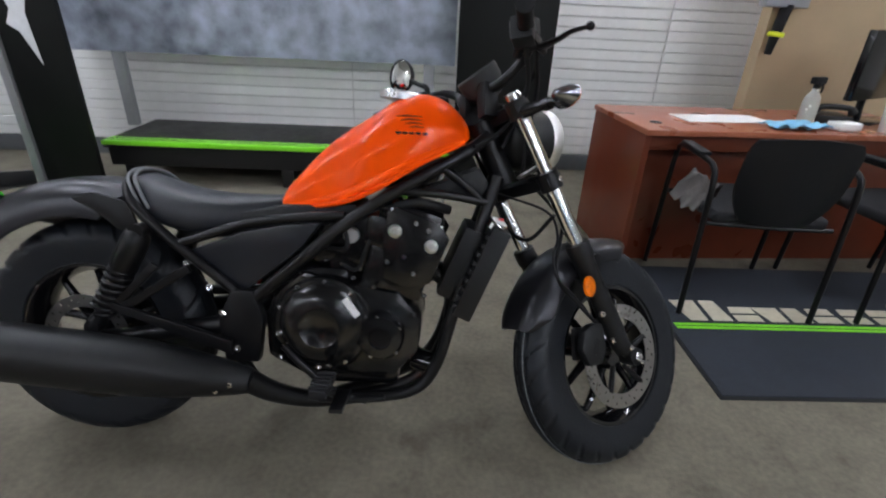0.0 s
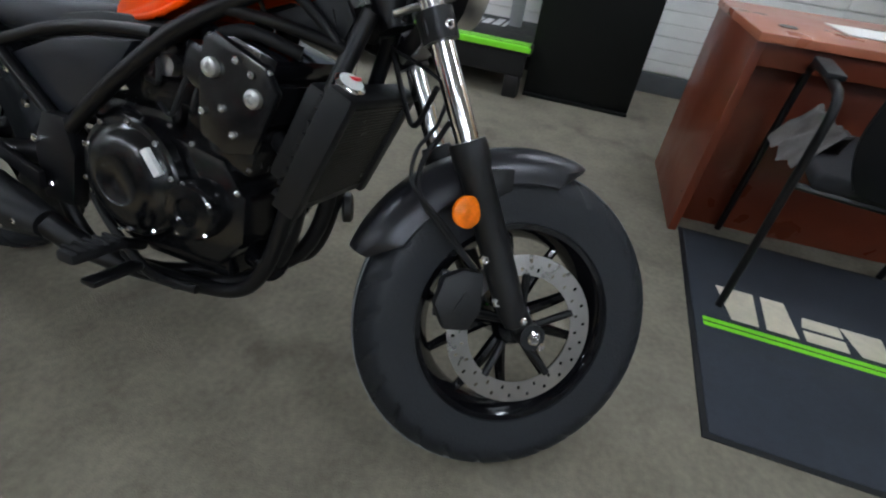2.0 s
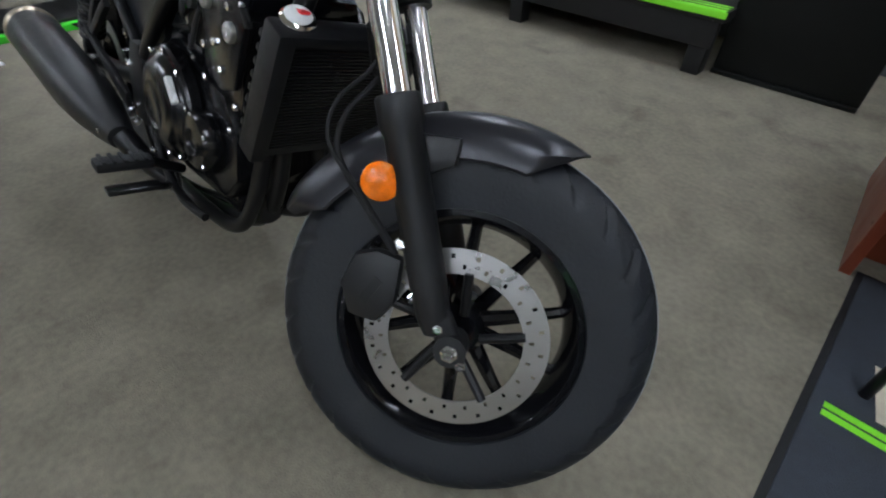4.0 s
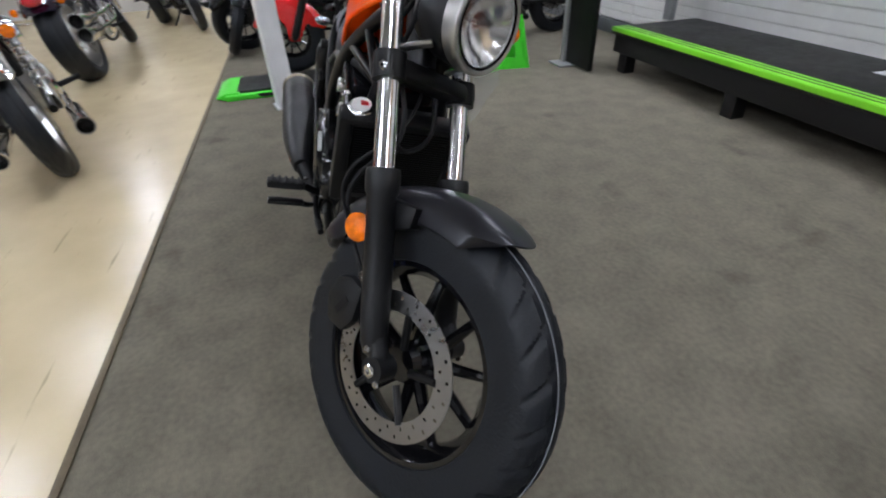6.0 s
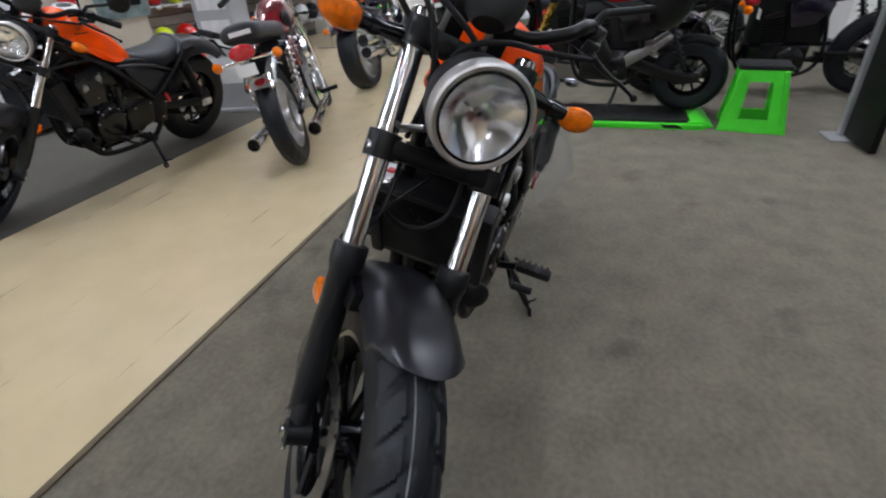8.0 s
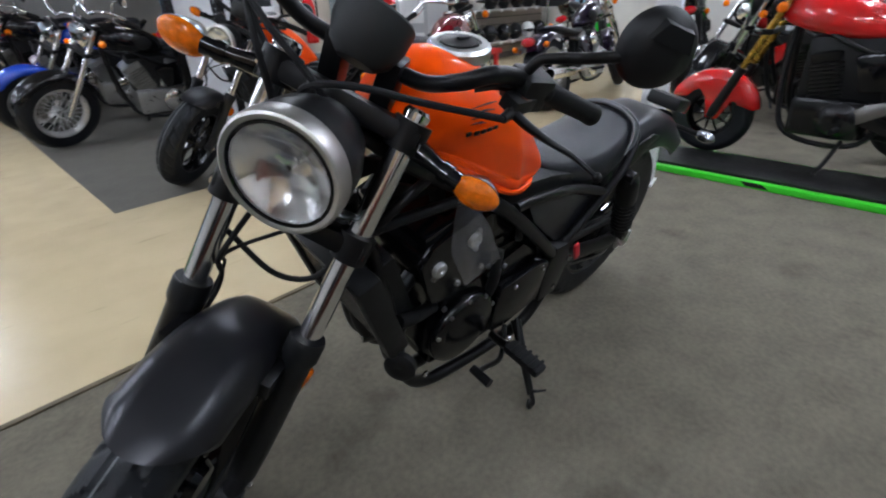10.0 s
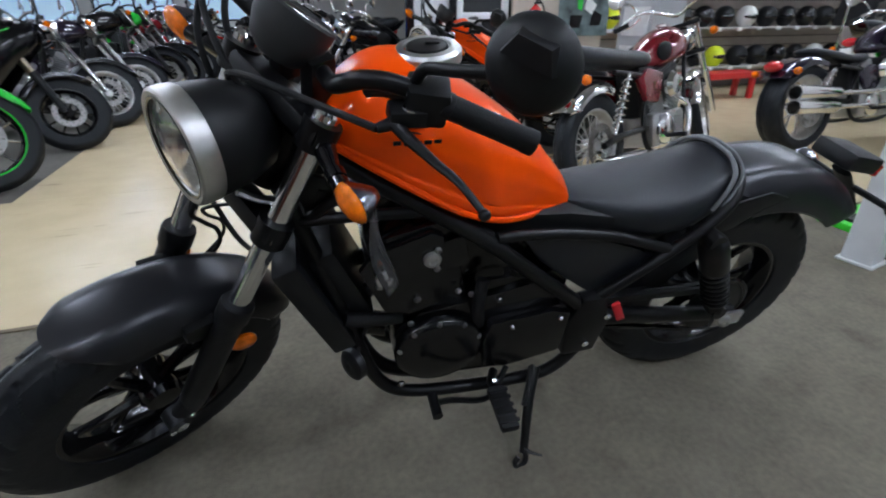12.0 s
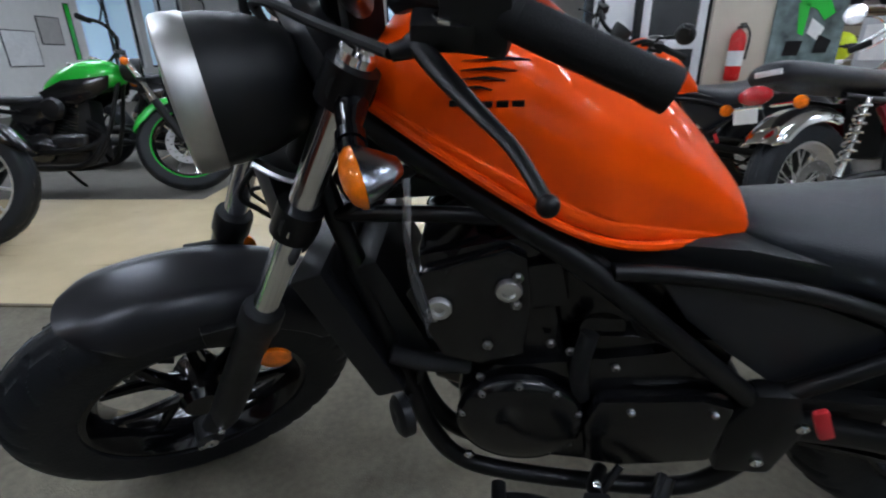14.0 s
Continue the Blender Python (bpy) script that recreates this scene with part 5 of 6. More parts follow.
DESK = pose(1.917, 0.985, 0, 0, 0, 3.5)
desk = thing("desk", "cherry red laminate office desk", "desk", DESK)
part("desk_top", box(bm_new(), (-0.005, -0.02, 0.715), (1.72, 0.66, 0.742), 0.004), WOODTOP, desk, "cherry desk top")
# panels below the top carry their shade in a darker base colour
part("side_panel", box(bm_new(), (0.0, 0.0, 0.0), (0.03, 0.64, 0.714), 0.002), WOODSHADE, desk)
part("side_panel", box(bm_new(), (1.68, 0.0, 0.0), (1.71, 0.64, 0.714), 0.002), WOODSHADE, desk)
part("modesty_panel", box(bm_new(), (0.031, 0.12, 0.0), (1.679, 0.145, 0.714), 0.002), WOODSHADE, desk)
part("apron", box(bm_new(), (0.031, 0.02, 0.64), (1.679, 0.04, 0.714), 0.002), WOODSHADE, desk)
part("cable_grommet", lathe(bm_new(), [(0.03, 0), (0.03, 0.003), (0.022, 0.003), (0.02, 0.0015), (0.0, 0.0015)], (0.12, 0.16, 0.742), (0, 0, 1), 24), CASE, desk, "dark cable grommet")


def office_chair(m, label):
    t = thing("visitor_chair", label, "chair", m, "visitor chairs")
    rings = []
    for j in range(13):
        u = j / 12
        z = 0.455 + 0.345 * u
        hw = 0.212 * (math.sin(math.pi * min(0.5, 0.16 + u * 0.62))) ** 0.55 * (1 - 0.35 * max(0, u - 0.88) / 0.12 * 0.3)
        out = [V(-hw + 2 * hw * k / 14, -0.235 - 0.055 * u - 0.055 * math.sin(math.pi * k / 14), z + 0.022 * math.sin(math.pi * k / 14) * u) for k in range(15)]
        inn = [p + V(0, 0.013, 0) for p in out]
        rings.append(out + inn[::-1])
    part("backrest", loft(bm_new(), rings), CHAIRPL, t, "curved black plastic back")
    part("seat", box(bm_new(), (-0.235, -0.22, 0.425), (0.235, 0.24, 0.475), 0.022, seg=3), FABRIC, t, "charcoal padded seat")
    for s in (-1, 1):
        part("arm_frame", tube(bm_new(), [(s * 0.285, -0.27, 0.0), (s * 0.285, -0.25, 0.35), (s * 0.285, -0.23, 0.60), (s * 0.285, -0.20, 0.66), (s * 0.285, -0.12, 0.675), (s * 0.285, 0.10, 0.675), (s * 0.285, 0.18, 0.655), (s * 0.285, 0.21, 0.58), (s * 0.285, 0.23, 0.30), (s * 0.285, 0.25, 0.0)], 0.0125, 10, 5), FRAMEBLK, t, "black tube leg and arm frame")
        part("arm_pad", box(bm_new(), (s * 0.285 - 0.025, -0.10, 0.682), (s * 0.285 + 0.025, 0.12, 0.70), 0.008), CHAIRPL, t)
    part("cross_bar", tube(bm_new(), [(-0.27, -0.20, 0.42), (0, -0.20, 0.415), (0.27, -0.20, 0.42)], 0.011, 8, 2), FRAMEBLK, t)
    part("cross_bar", tube(bm_new(), [(-0.27, 0.22, 0.42), (0, 0.22, 0.415), (0.27, 0.22, 0.42)], 0.011, 8, 2), FRAMEBLK, t)
    return t


chair = office_chair(pose(2.37, 0.80, 0.008, 0, 0, -6), "black plastic-backed visitor chair with arms at the desk")
copy_thing(chair, pose(3.12, 0.80, 0.008, 0, 0, 4))
b = bm_new()
bmesh.ops.create_grid(b, x_segments=26, y_segments=26, size=0.5)
for v in b.verts:
    u, w = v.co.x, v.co.y
    hang = max(0, abs(u) - 0.10)
    v.co = V(u * 0.12 + 0.02 * noise.noise(V(u * 4, w * 4, 3)), w * 0.15, 0.03 - 0.34 * hang + 0.028 * noise.noise(V(u * 4, w * 5, 1)) + 0.010 * noise.noise(V(u * 13, w * 13, 7)))
bmesh.ops.solidify(b, geom=b.faces, thickness=0.012)
g = part("crumpled_cloth", b, CLOTH)
g.matrix_world = pose(2.165, 0.84, 0.535, 12, 18, 30)
tagged(g, "crumpled grey cloth tucked over the arm of the visitor chair", "cloth")
TOP = 0.7435
b = bm_new()
bmesh.ops.create_grid(b, x_segments=24, y_segments=12, size=0.5)
for v in b.verts:
    v.co = V(v.co.x * 0.30, v.co.y * 0.14, 0.012 + 0.022 * (0.5 + noise.noise(v.co * 5)))
bmesh.ops.solidify(b, geom=b.faces, thickness=0.004)
g = part("cleaning_cloth", b, BLUECLOTH)
g.matrix_world = pose(2.72, 1.13, TOP, 0, 0, 8)
tagged(g, "crumpled pale blue cleaning cloth on the desk", "cloth")
t = thing("spray_bottle", "translucent spray bottle with a black trigger head", "bottle", pose(2.86, 1.26, TOP, 0, 0, 20))
part("bottle", lathe(bm_new(), [(0.036, 0), (0.040, 0.006), (0.040, 0.10), (0.034, 0.14), (0.016, 0.165), (0.016, 0.18)], (0, 0, 0), (0, 0, 1), 26), BOTTLE, t)
b = box(bm_new(), (-0.045, -0.014, 0.20), (0.045, 0.014, 0.235), 0.006)
cyl(b, (0, 0, 0.178), (0, 0, 0.205), 0.017)
tube(b, [(0.035, 0, 0.205), (0.05, 0, 0.18), (0.045, 0, 0.155)], 0.006, 8, 3)
part("trigger_head", b, GRIP, t)
t = thing("drink_tumbler", "white insulated tumbler with a dark round mark", "tumbler", pose(3.20, 1.13, TOP))
part("cup", lathe(bm_new(), [(0.036, 0), (0.038, 0.004), (0.048, 0.15), (0.048, 0.165), (0.044, 0.168), (0.0, 0.168)], (0, 0, 0), (0, 0, 1), 30), PAPER, t)
part("lid", lathe(bm_new(), [(0.046, 0.167), (0.046, 0.176), (0.04, 0.18), (0.0, 0.18)], (0, 0, 0), (0, 0, 1), 28), KIOSKGREY, t)
part("round_mark", lathe(bm_new(), [(0.016, 0), (0.016, 0.0015), (0, 0.0015)], (0, -0.045, 0.10), (0, -1, 0.06), 20), CASE, t)
t = thing("paper_sheet", "white printed papers lying on the desk", "paper", pose(2.45, 1.32, TOP, 0, 0, 6))
part("sheet", box(bm_new(), (-0.24, -0.10, 0), (0.24, 0.10, 0.003), 0), PAPER, t)
t = thing("tissue_pack", "crumpled white tissue pack on the desk", "pack", pose(2.98, 1.14, TOP, 0, 0, 10))
part("pack", box(bm_new(), (-0.07, -0.04, 0), (0.07, 0.04, 0.04), 0.012, seg=3), PAPER, t)
t = thing("computer_monitor", "thin black computer monitor seen from behind", "monitor", pose(3.30, 1.42, TOP, 0, 0, 30))
part("screen", box(bm_new(), (-0.28, -0.02, 0.12), (0.28, 0.02, 0.46), 0.008), GLOSSBLK, t)
part("stand", tube(bm_new(), [(0, 0.02, 0.0), (0, 0.03, 0.10), (0, 0.02, 0.2)], 0.02, 10, 3), GLOSSBLK, t)
part("foot", box(bm_new(), (-0.12, -0.09, 0), (0.12, 0.09, 0.012), 0.004), GLOSSBLK, t)
t = thing("desk_telephone", "black desk telephone with a curled cord", "telephone", pose(3.05, 1.36, TOP, 0, 0, -15))
part("base", box(bm_new(), (-0.09, -0.09, 0.0), (0.09, 0.09, 0.045), 0.012), MATTE, t)
part("handset", tube(bm_new(), [(-0.09, -0.06, 0.06), (-0.06, -0.06, 0.085), (0.06, -0.06, 0.085), (0.09, -0.06, 0.06)], [0.024, 0.015, 0.015, 0.024], 10, 4), MATTE, t)
t = thing("wall_holder", "grey wall bracket holding a black glove with a fluorescent cuff", "holder", pose(2.98, 1.945, 1.02))
part("bracket", box(bm_new(), (-0.13, -0.08, 0.28), (0.13, 0.0, 0.36), 0.006), GREYPOST, t)
part("glove", tube(bm_new(), [(0.02, -0.05, 0.29), (0.0, -0.055, 0.16), (-0.01, -0.05, 0.02)], [0.05, 0.045, 0.03], 12, 5, 0.5), GRIP, t)
part("fluorescent_cuff", lathe(bm_new(), [(0.043, 0), (0.047, 0.006), (0.047, 0.02), (0.043, 0.026)], (0.0, -0.054, 0.12), (0.1, 0, 1), 20), YELLOW, t)

# ---- post, dolly, stool ----
t = thing("support_post", "square white painted steel post", "post", pose(-1.38, -0.388, 0, 0, 0, 12))
part("shaft", box(bm_new(), (-0.062, -0.062, 0.0), (0.062, 0.062, H), 0.006), WHITEPOST, t)
part("base_plate", box(bm_new(), (-0.075, -0.075, 0.0), (0.075, 0.075, 0.012), 0.003), WHITEPOST, t)


def dolly(m, label, length):
    t = thing("bike_dolly", label, "bike dolly", m)
    w = 0.24
    b = bm_new()
    for s in (-1, 1):
        box(b, (-length / 2, s * w - 0.028, 0.0), (length / 2, s * w + 0.028, 0.038), 0.010)
    for e in (-1, 1):
        plate(b, [(e * length / 2, 0.0), (e * (length / 2 - 0.10), 0.0), (e * (length / 2 - 0.10), 0.05), (e * length / 2, 0.05), (e * (length / 2 + 0.07), 0.02)], -w, w, 0.008)
    part("frame", b, GREENPLASTIC, t, "bright green moulded frame")
    part("deck", box(bm_new(), (-length / 2 + 0.08, -w + 0.03, 0.012), (length / 2 - 0.08, w - 0.03, 0.052), 0.006), DECK, t, "black non-slip deck")
    b = bm_new()
    for k in range(3):
        x = -length / 2 + 0.25 + k * (length - 0.5) / 2
        plate(b, [(x, 0.010), (x + 0.12, 0.010), (x + 0.08, 0.036), (x - 0.03, 0.036)], -w - 0.0295, -w - 0.027, 0)
    part("black_mark", b, DECK, t, each=True)
    return t


dolly(pose(-1.91, 0.12, 0, 0, 0, 90), "long bright green and black plastic bike dolly", 1.86)
st = thing("step_stool", "bright green plastic step stool with a black top", "stool", pose(-1.79, 1.355, 0, 0, 0, 80))
for s in (-1, 1):
    b = bm_new()
    o = [(-0.20, 0.0), (0.20, 0.0), (0.14, 0.395), (-0.14, 0.395)]
    w = [(-0.086, 0.085), (0.086, 0.085), (0.068, 0.322), (-0.068, 0.322)]
    for k in range(4):
        plate(b, [o[k], o[(k + 1) % 4], w[(k + 1) % 4], w[k]], -0.012, 0.012, 0, Matrix.Translation((0, s * 0.155, 0)) @ Matrix.Rotation(radians(s * 7), 4, "X"))
    part("side_frame", b, GREENPLASTIC, st, "green splayed side frame with a window")
for s in (-1, 1):
    b = bm_new()
    for y in (-0.13, 0.13):
        box(b, (s * 0.14 - 0.012, y - 0.03, 0.0), (s * 0.14 + 0.012, y + 0.03, 0.39), 0.005, Matrix.Translation((s * 0.15, 0, 0)) @ Matrix.Rotation(radians(-s * 7), 4, "Y") @ Matrix.Translation((-s * 0.12, 0, 0)))
    part("end_leg", b, GREENPLASTIC, st)
part("top", box(bm_new(), (-0.15, -0.125, 0.39), (0.15, 0.125, 0.42), 0.012), GRIP, st, "black rubber top with a hand slot")

# ---- the other motorcycles ----
def motorcycle(m, label, paint, wb=1.5, fr=0.31, rr=0.31, tw=(0.055, 0.075), rake=30, seat_h=0.74, tank_h=0.98, chrome=False, rim=None, spokes=10, fairing=None, steer_deg=22, front_fender=None, pipes=2, pipe_z=0.20, pipe_r=0.044, wide_bars=0.38, group="motorcycles on the floor", rider_bag=False, exhaust_side=-1, high_tail=False, headlamp=True, signal=True, rear_fender=None, ring=None, side_mat=None, hugger=False, fork_mat=None, pipe_back=0.0, spoke_mat=None, bar_rise=0.07, tank_pos=0.60, sport_fender=False, bench_seat=False, low_panel=False):
    t = thing("motorcycle", label, "motorcycle", m, group)
    MET = CHROME if chrome else FRAMEBLK
    rim = rim or (ALU if chrome else GLOSSBLK)
    rk = radians(rake)
    ax = V(-math.sin(rk), 0, math.cos(rk))
    foot = V(wb + fr * math.tan(rk) - 0.06, 0, 0)
    S = Matrix.Translation(foot) @ Matrix.Rotation(radians(steer_deg), 4, ax) @ Matrix.Translation(-foot)
    for nm, c, R, w, xf in (("front_wheel", (wb, 0, fr), fr, tw[0], S), ("rear_wheel", (0, 0, rr), rr, tw[1], None)):
        rimr = R - 0.105 if R < 0.33 else R - 0.09
        wl = wheel(nm, t, c, R, w, rimr, rim, "", xf, spokes // 2, 0.2, 0.04, 0.05, (0.010, 0.007) if spokes < 14 else (0.0035, 0.003), 96, 20, spoke_mat)
        if ring is not None:
            for s in (-1, 1):
                part("rim_stripe", lathe(bm_new(), [(rimr - 0.010, 0), (rimr + 0.006, 0.001), (rimr + 0.006, 0.003), (rimr - 0.010, 0.003)], Vector(c) + V(0, s * (0.70 * w), 0), (0, s, 0), 60, wrap=True), ring, wl, "coloured rim stripe", xf)
        part("brake_disc", disc_mesh(bm_new(), c, rimr * 0.38, rimr * 0.60, -w - 0.012, 24), STEEL, wl, "drilled brake disc", xf)
    top = V(wb, 0, fr) + ax * (tank_h - fr + 0.02) / math.cos(rk)
    for s in (-1, 1):
        y = V(0, s * 0.10, 0)
        a = V(wb - 0.02, 0, fr) + y
        leg = part("fork_leg", cyl(bm_new(), a + (top - a + y) * 0.38, top + y, 0.020, seg=14), fork_mat or (CHROME if chrome or not fairing else GOLDPIPE), t, xf=S)
        part("fork_slider", lathe(bm_new(), [(0.022, 0), (0.028, 0.03), (0.028, 0.32), (0.030, 0.34)], a, top + y - a, 16), MET if chrome else MATTE, leg, xf=S)
    b = bm_new()
    for u in (0.68, 0.97):
        c = V(wb - 0.02, 0, fr) + (top - V(wb - 0.02, 0, fr)) * u
        box(b, c - V(0.03, 0.13, 0.016), c + V(0.03, 0.13, 0.016), 0.008)
    part("triple_clamp", b, FRAMEBLK, t, xf=S, each=True)
    if sport_fender:
        ff = part("front_fender", fender_mesh(bm_new(), (wb, 0, fr), fr + 0.030, 22, 168, tw[0] + 0.026, 0.085, 0.004, 30, taper=0.45), front_fender or paint, t, "deep red sport fender", S)
        for s in (-1, 1):
            part("fender_cheek", plate(bm_new(), [(wb + 0.10, fr + 0.20), (wb - 0.02, fr + 0.245), (wb - 0.17, fr + 0.20), (wb - 0.215, fr + 0.11), (wb - 0.13, fr + 0.10), (wb - 0.06, fr - 0.02), (wb + 0.01, fr - 0.01), (wb + 0.03, fr + 0.11)], s * (tw[0] + 0.018), s * (tw[0] + 0.030), 0.008), front_fender or paint, ff, xf=S)
    else:
        part("front_fender", fender_mesh(bm_new(), (wb, 0, fr), fr + 0.028, 30 if fairing is None else 50, 165, tw[0] + 0.022, 0.045, taper=0.3), front_fender or paint, t, xf=S)
    if headlamp:
        hc = top + V(0.115, 0, -0.10)
        hd = part("headlamp", lathe(bm_new(), [(0.02, -0.14), (0.06, -0.12), (0.09, -0.05), (0.095, 0.0), (0.085, 0.004)], hc, (1, 0, 0), 28), CHROME if chrome else MATTE, t, xf=S)
        part("lens", lathe(bm_new(), [(0.084, 0.001), (0.05, 0.014), (0.0, 0.018)], hc, (1, 0, 0), 24), REFLECTOR, hd, "bright lamp face", S)
    for s in (-1, 1) if signal else ():
        bm = sphere(bm_new(), top + V(0.04, s * 0.20, -0.11), 0.028, (1, 1, 1), 12)
        part("front_turn_signal", bm, AMBER, t, "amber turn signal", S)
        bm = sphere(bm_new(), (-0.26, s * 0.17, seat_h - 0.10), 0.028, (1, 1, 1), 12)
        part("rear_turn_signal", bm, AMBER, t, "amber turn signal")
        part("signal_stalk", tube(bm_new(), [(-0.24, s * 0.15, seat_h - 0.10), (-0.22, s * 0.02, seat_h - 0.10)], 0.009, 8, 1), MET, t)
    hb = top + V(-0.02, 0, 0.05)
    pts = [hb + V(-0.14, -wide_bars, 0.02), hb + V(-0.05, -wide_bars * 0.6, bar_rise), hb + V(0, -0.10, 0.05), hb, hb + V(0, 0.10, 0.05), hb + V(-0.05, wide_bars * 0.6, bar_rise), hb + V(-0.14, wide_bars, 0.02)]
    bar = part("handlebar", tube(bm_new(), pts, 0.012, 10, 5), MET, t, xf=S)
    for s in (-1, 1):
        part("grip", cyl(bm_new(), hb + V(-0.10, s * wide_bars * 0.82, 0.038), hb + V(-0.15, s * (wide_bars + 0.02), 0.018), 0.018, seg=12), GRIP, bar, xf=S)
        stem = part("mirror_stem", tube(bm_new(), [hb + V(-0.06, s * wide_bars * 0.62, 0.07), hb + V(-0.04, s * wide_bars * 0.72, 0.16), hb + V(-0.06, s * wide_bars * 0.9, 0.20)], 0.006, 8, 4), MET, t, xf=S)
        part("mirror", lathe(bm_new(), [(0.0, -0.02), (0.045, -0.012), (0.055, 0.004), (0.0, 0.006)], hb + V(-0.06, s * wide_bars * 0.97, 0.22), (-1, 0, 0.1), 22), MET, stem, xf=S)
        part("lever", tube(bm_new(), [hb + V(-0.04, s * wide_bars * 0.62, 0.06), hb + V(-0.03, s * wide_bars * 0.8, 0.03), hb + V(-0.08, s * wide_bars, 0.01)], 0.006, 8, 4), MET, bar, xf=S)
    tx = wb * tank_pos
    b = bm_new()
    shape = [(0.0, 0.02), (0.75, 0.0), (1.0, 0.18), (0.98, 0.45), (0.80, 0.78), (0.45, 0.97), (0.0, 1.0)]
    shape += [(-y, z) for y, z in shape[-2:0:-1]]
    secs = [(-0.30, 0.02, 0.08, 0.05), (-0.24, 0.0, 0.14, 0.085), (-0.12, 0.0, 0.22, 0.12), (0.02, 0.02, 0.26, 0.14), (0.14, 0.05, 0.26, 0.135), (0.22, 0.08, 0.23, 0.10), (0.26, 0.11, 0.19, 0.05)]
    tz = tank_h - 0.26
    tank = part("fuel_tank", loft(b, [[V(tx + x, w * y, tz + zb + (zt - zb) * z) for y, z in shape] for x, zb, zt, w in secs]), paint, t, "painted fuel tank", subsurf=2)
    part("filler_cap", lathe(bm_new(), [(0.035, 0), (0.035, 0.012), (0.02, 0.018), (0, 0.018)], (tx + 0.06, 0, tank_h - 0.004), (0.05, 0, 1), 20), CHROME, tank)
    if chrome:
        kn = bm_new()
        for s in (-1, 1):
            sphere(kn, (tx - 0.10, s * 0.105, tz + 0.10), 0.085, (1.1, 0.28, 0.7), 14)
        part("knee_pad", kn, GRIP, tank, "dark knee pad", each=True)
    part("air_box", box(bm_new(), (wb * 0.28, -0.085, 0.42), (wb * 0.62, 0.085, min(tz + 0.03, seat_h - 0.03)), 0.03), MATTE, t, "black air box and battery cover")
    for s in (-1, 1) if low_panel else ():
        part("tank_panel", plate(bm_new(), [(tx - 0.26, tz + 0.02), (tx - 0.10, tz + 0.10), (tx + 0.10, tz + 0.115), (tx + 0.22, tz + 0.13), (tx + 0.20, tz + 0.03), (tx, tz - 0.06), (tx - 0.20, tz - 0.06)], s * 0.118, s * 0.142, 0.012), GLOSSBLK, tank, "black lower tank panel")
        part("fork_reflector", box(bm_new(), (wb - 0.045, s * 0.128 - 0.004, fr + 0.10), (wb - 0.015, s * 0.128 + 0.004, fr + 0.16), 0.003), AMBER, t, "orange fork reflector", S)
    sp = [(0.0, 0.0), (0.8, 0.0), (1.0, 0.4), (0.85, 0.85), (0.4, 1.0), (0.0, 1.0)]
    sp += [(-y, z) for y, z in sp[-2:0:-1]]
    up = 0.12 if high_tail else 0.04
    ss = [(tx - 0.24, -0.05, 0.02, 0.07), (tx - 0.38, -0.07, 0.0, 0.12), (tx - 0.55, -0.07, 0.0, 0.14), (tx - 0.70, -0.04, up, 0.13), (tx - 0.90, -0.02 + up * 0.5, up + 0.03, 0.11), (tx - 1.04, up * 0.6, up + 0.02, 0.07)]
    if bench_seat:
        ss = [(tx - 0.22, -0.06, 0.0, 0.08), (tx - 0.27, -0.08, 0.03, 0.115), (tx - 0.45, -0.08, 0.035, 0.135), (tx - 0.70, -0.055, 0.06, 0.135), (tx - 0.92, -0.03, 0.085, 0.125), (tx - 1.00, -0.02, 0.085, 0.115), (tx - 1.03, 0.0, 0.06, 0.09)]
        part("seat_strip", box(bm_new(), (tx - 1.036, -0.075, seat_h + 0.022), (tx - 1.028, 0.045, seat_h + 0.045), 0.002), LABELWHITE, t, "white strip on the seat's end")
    part("seat", loft(bm_new(), [[V(x, w * y, seat_h + zb + (zt - zb) * z) for y, z in sp] for x, zb, zt, w in ss]), VINYL, t, "black vinyl dual seat", subsurf=1)
    if high_tail:
        part("tail_cowl", plate(bm_new(), [(tx - 0.50, seat_h - 0.08), (tx - 0.95, seat_h + 0.05), (tx - 1.10, seat_h + 0.12), (tx - 1.02, seat_h + 0.02), (tx - 0.70, seat_h - 0.12)], -0.08, 0.08, 0.02), GLOSSBLK, t, "black tail cowl")
    else:
        part("rear_fender", fender_mesh(bm_new(), (0, 0, rr), rr + 0.05, 58, 142, tw[1] + 0.03, 0.06, taper=0.25), rear_fender or paint, t, "rear fender")
    tl = part("tail_light", sphere(bm_new(), (-0.295, 0, seat_h - 0.055), 0.05, (0.95, 1.5, 0.85), 16), REDLENS, t, "red tail light")
    if not rider_bag:
        part("number_plate", box(bm_new(), (-0.352, -0.055, seat_h - 0.17), (-0.345, 0.055, seat_h - 0.11), 0.002), LABELWHITE, t, "small blank plate")
    # frame, engine, exhaust
    b = bm_new()
    for s in (-1, 1):
        f = lambda x, y, z: V(x, s * y, z)
        tube(b, [f(top.x - 0.04, 0.03, top.z - 0.10), f(tx - 0.05, 0.10, tz + 0.02), f(tx - 0.32, 0.11, seat_h - 0.12), f(tx - 0.70, 0.11, seat_h - 0.08)], 0.015, 10, 5)
        tube(b, [f(top.x - 0.02, 0.03, top.z - 0.16), f(wb * 0.68, 0.08, 0.42), f(wb * 0.60, 0.11, 0.22), f(wb * 0.35, 0.12, 0.20), f(wb * 0.27, 0.12, 0.36), f(wb * 0.33, 0.11, seat_h - 0.10)], 0.015, 10, 5)
        tube(b, [f(wb * 0.30, 0.11, 0.36), f(0.15, 0.115, rr + 0.03), f(-0.03, 0.115, rr)], 0.020, 10, 4)
    part("frame", b, FRAMEBLK, t)
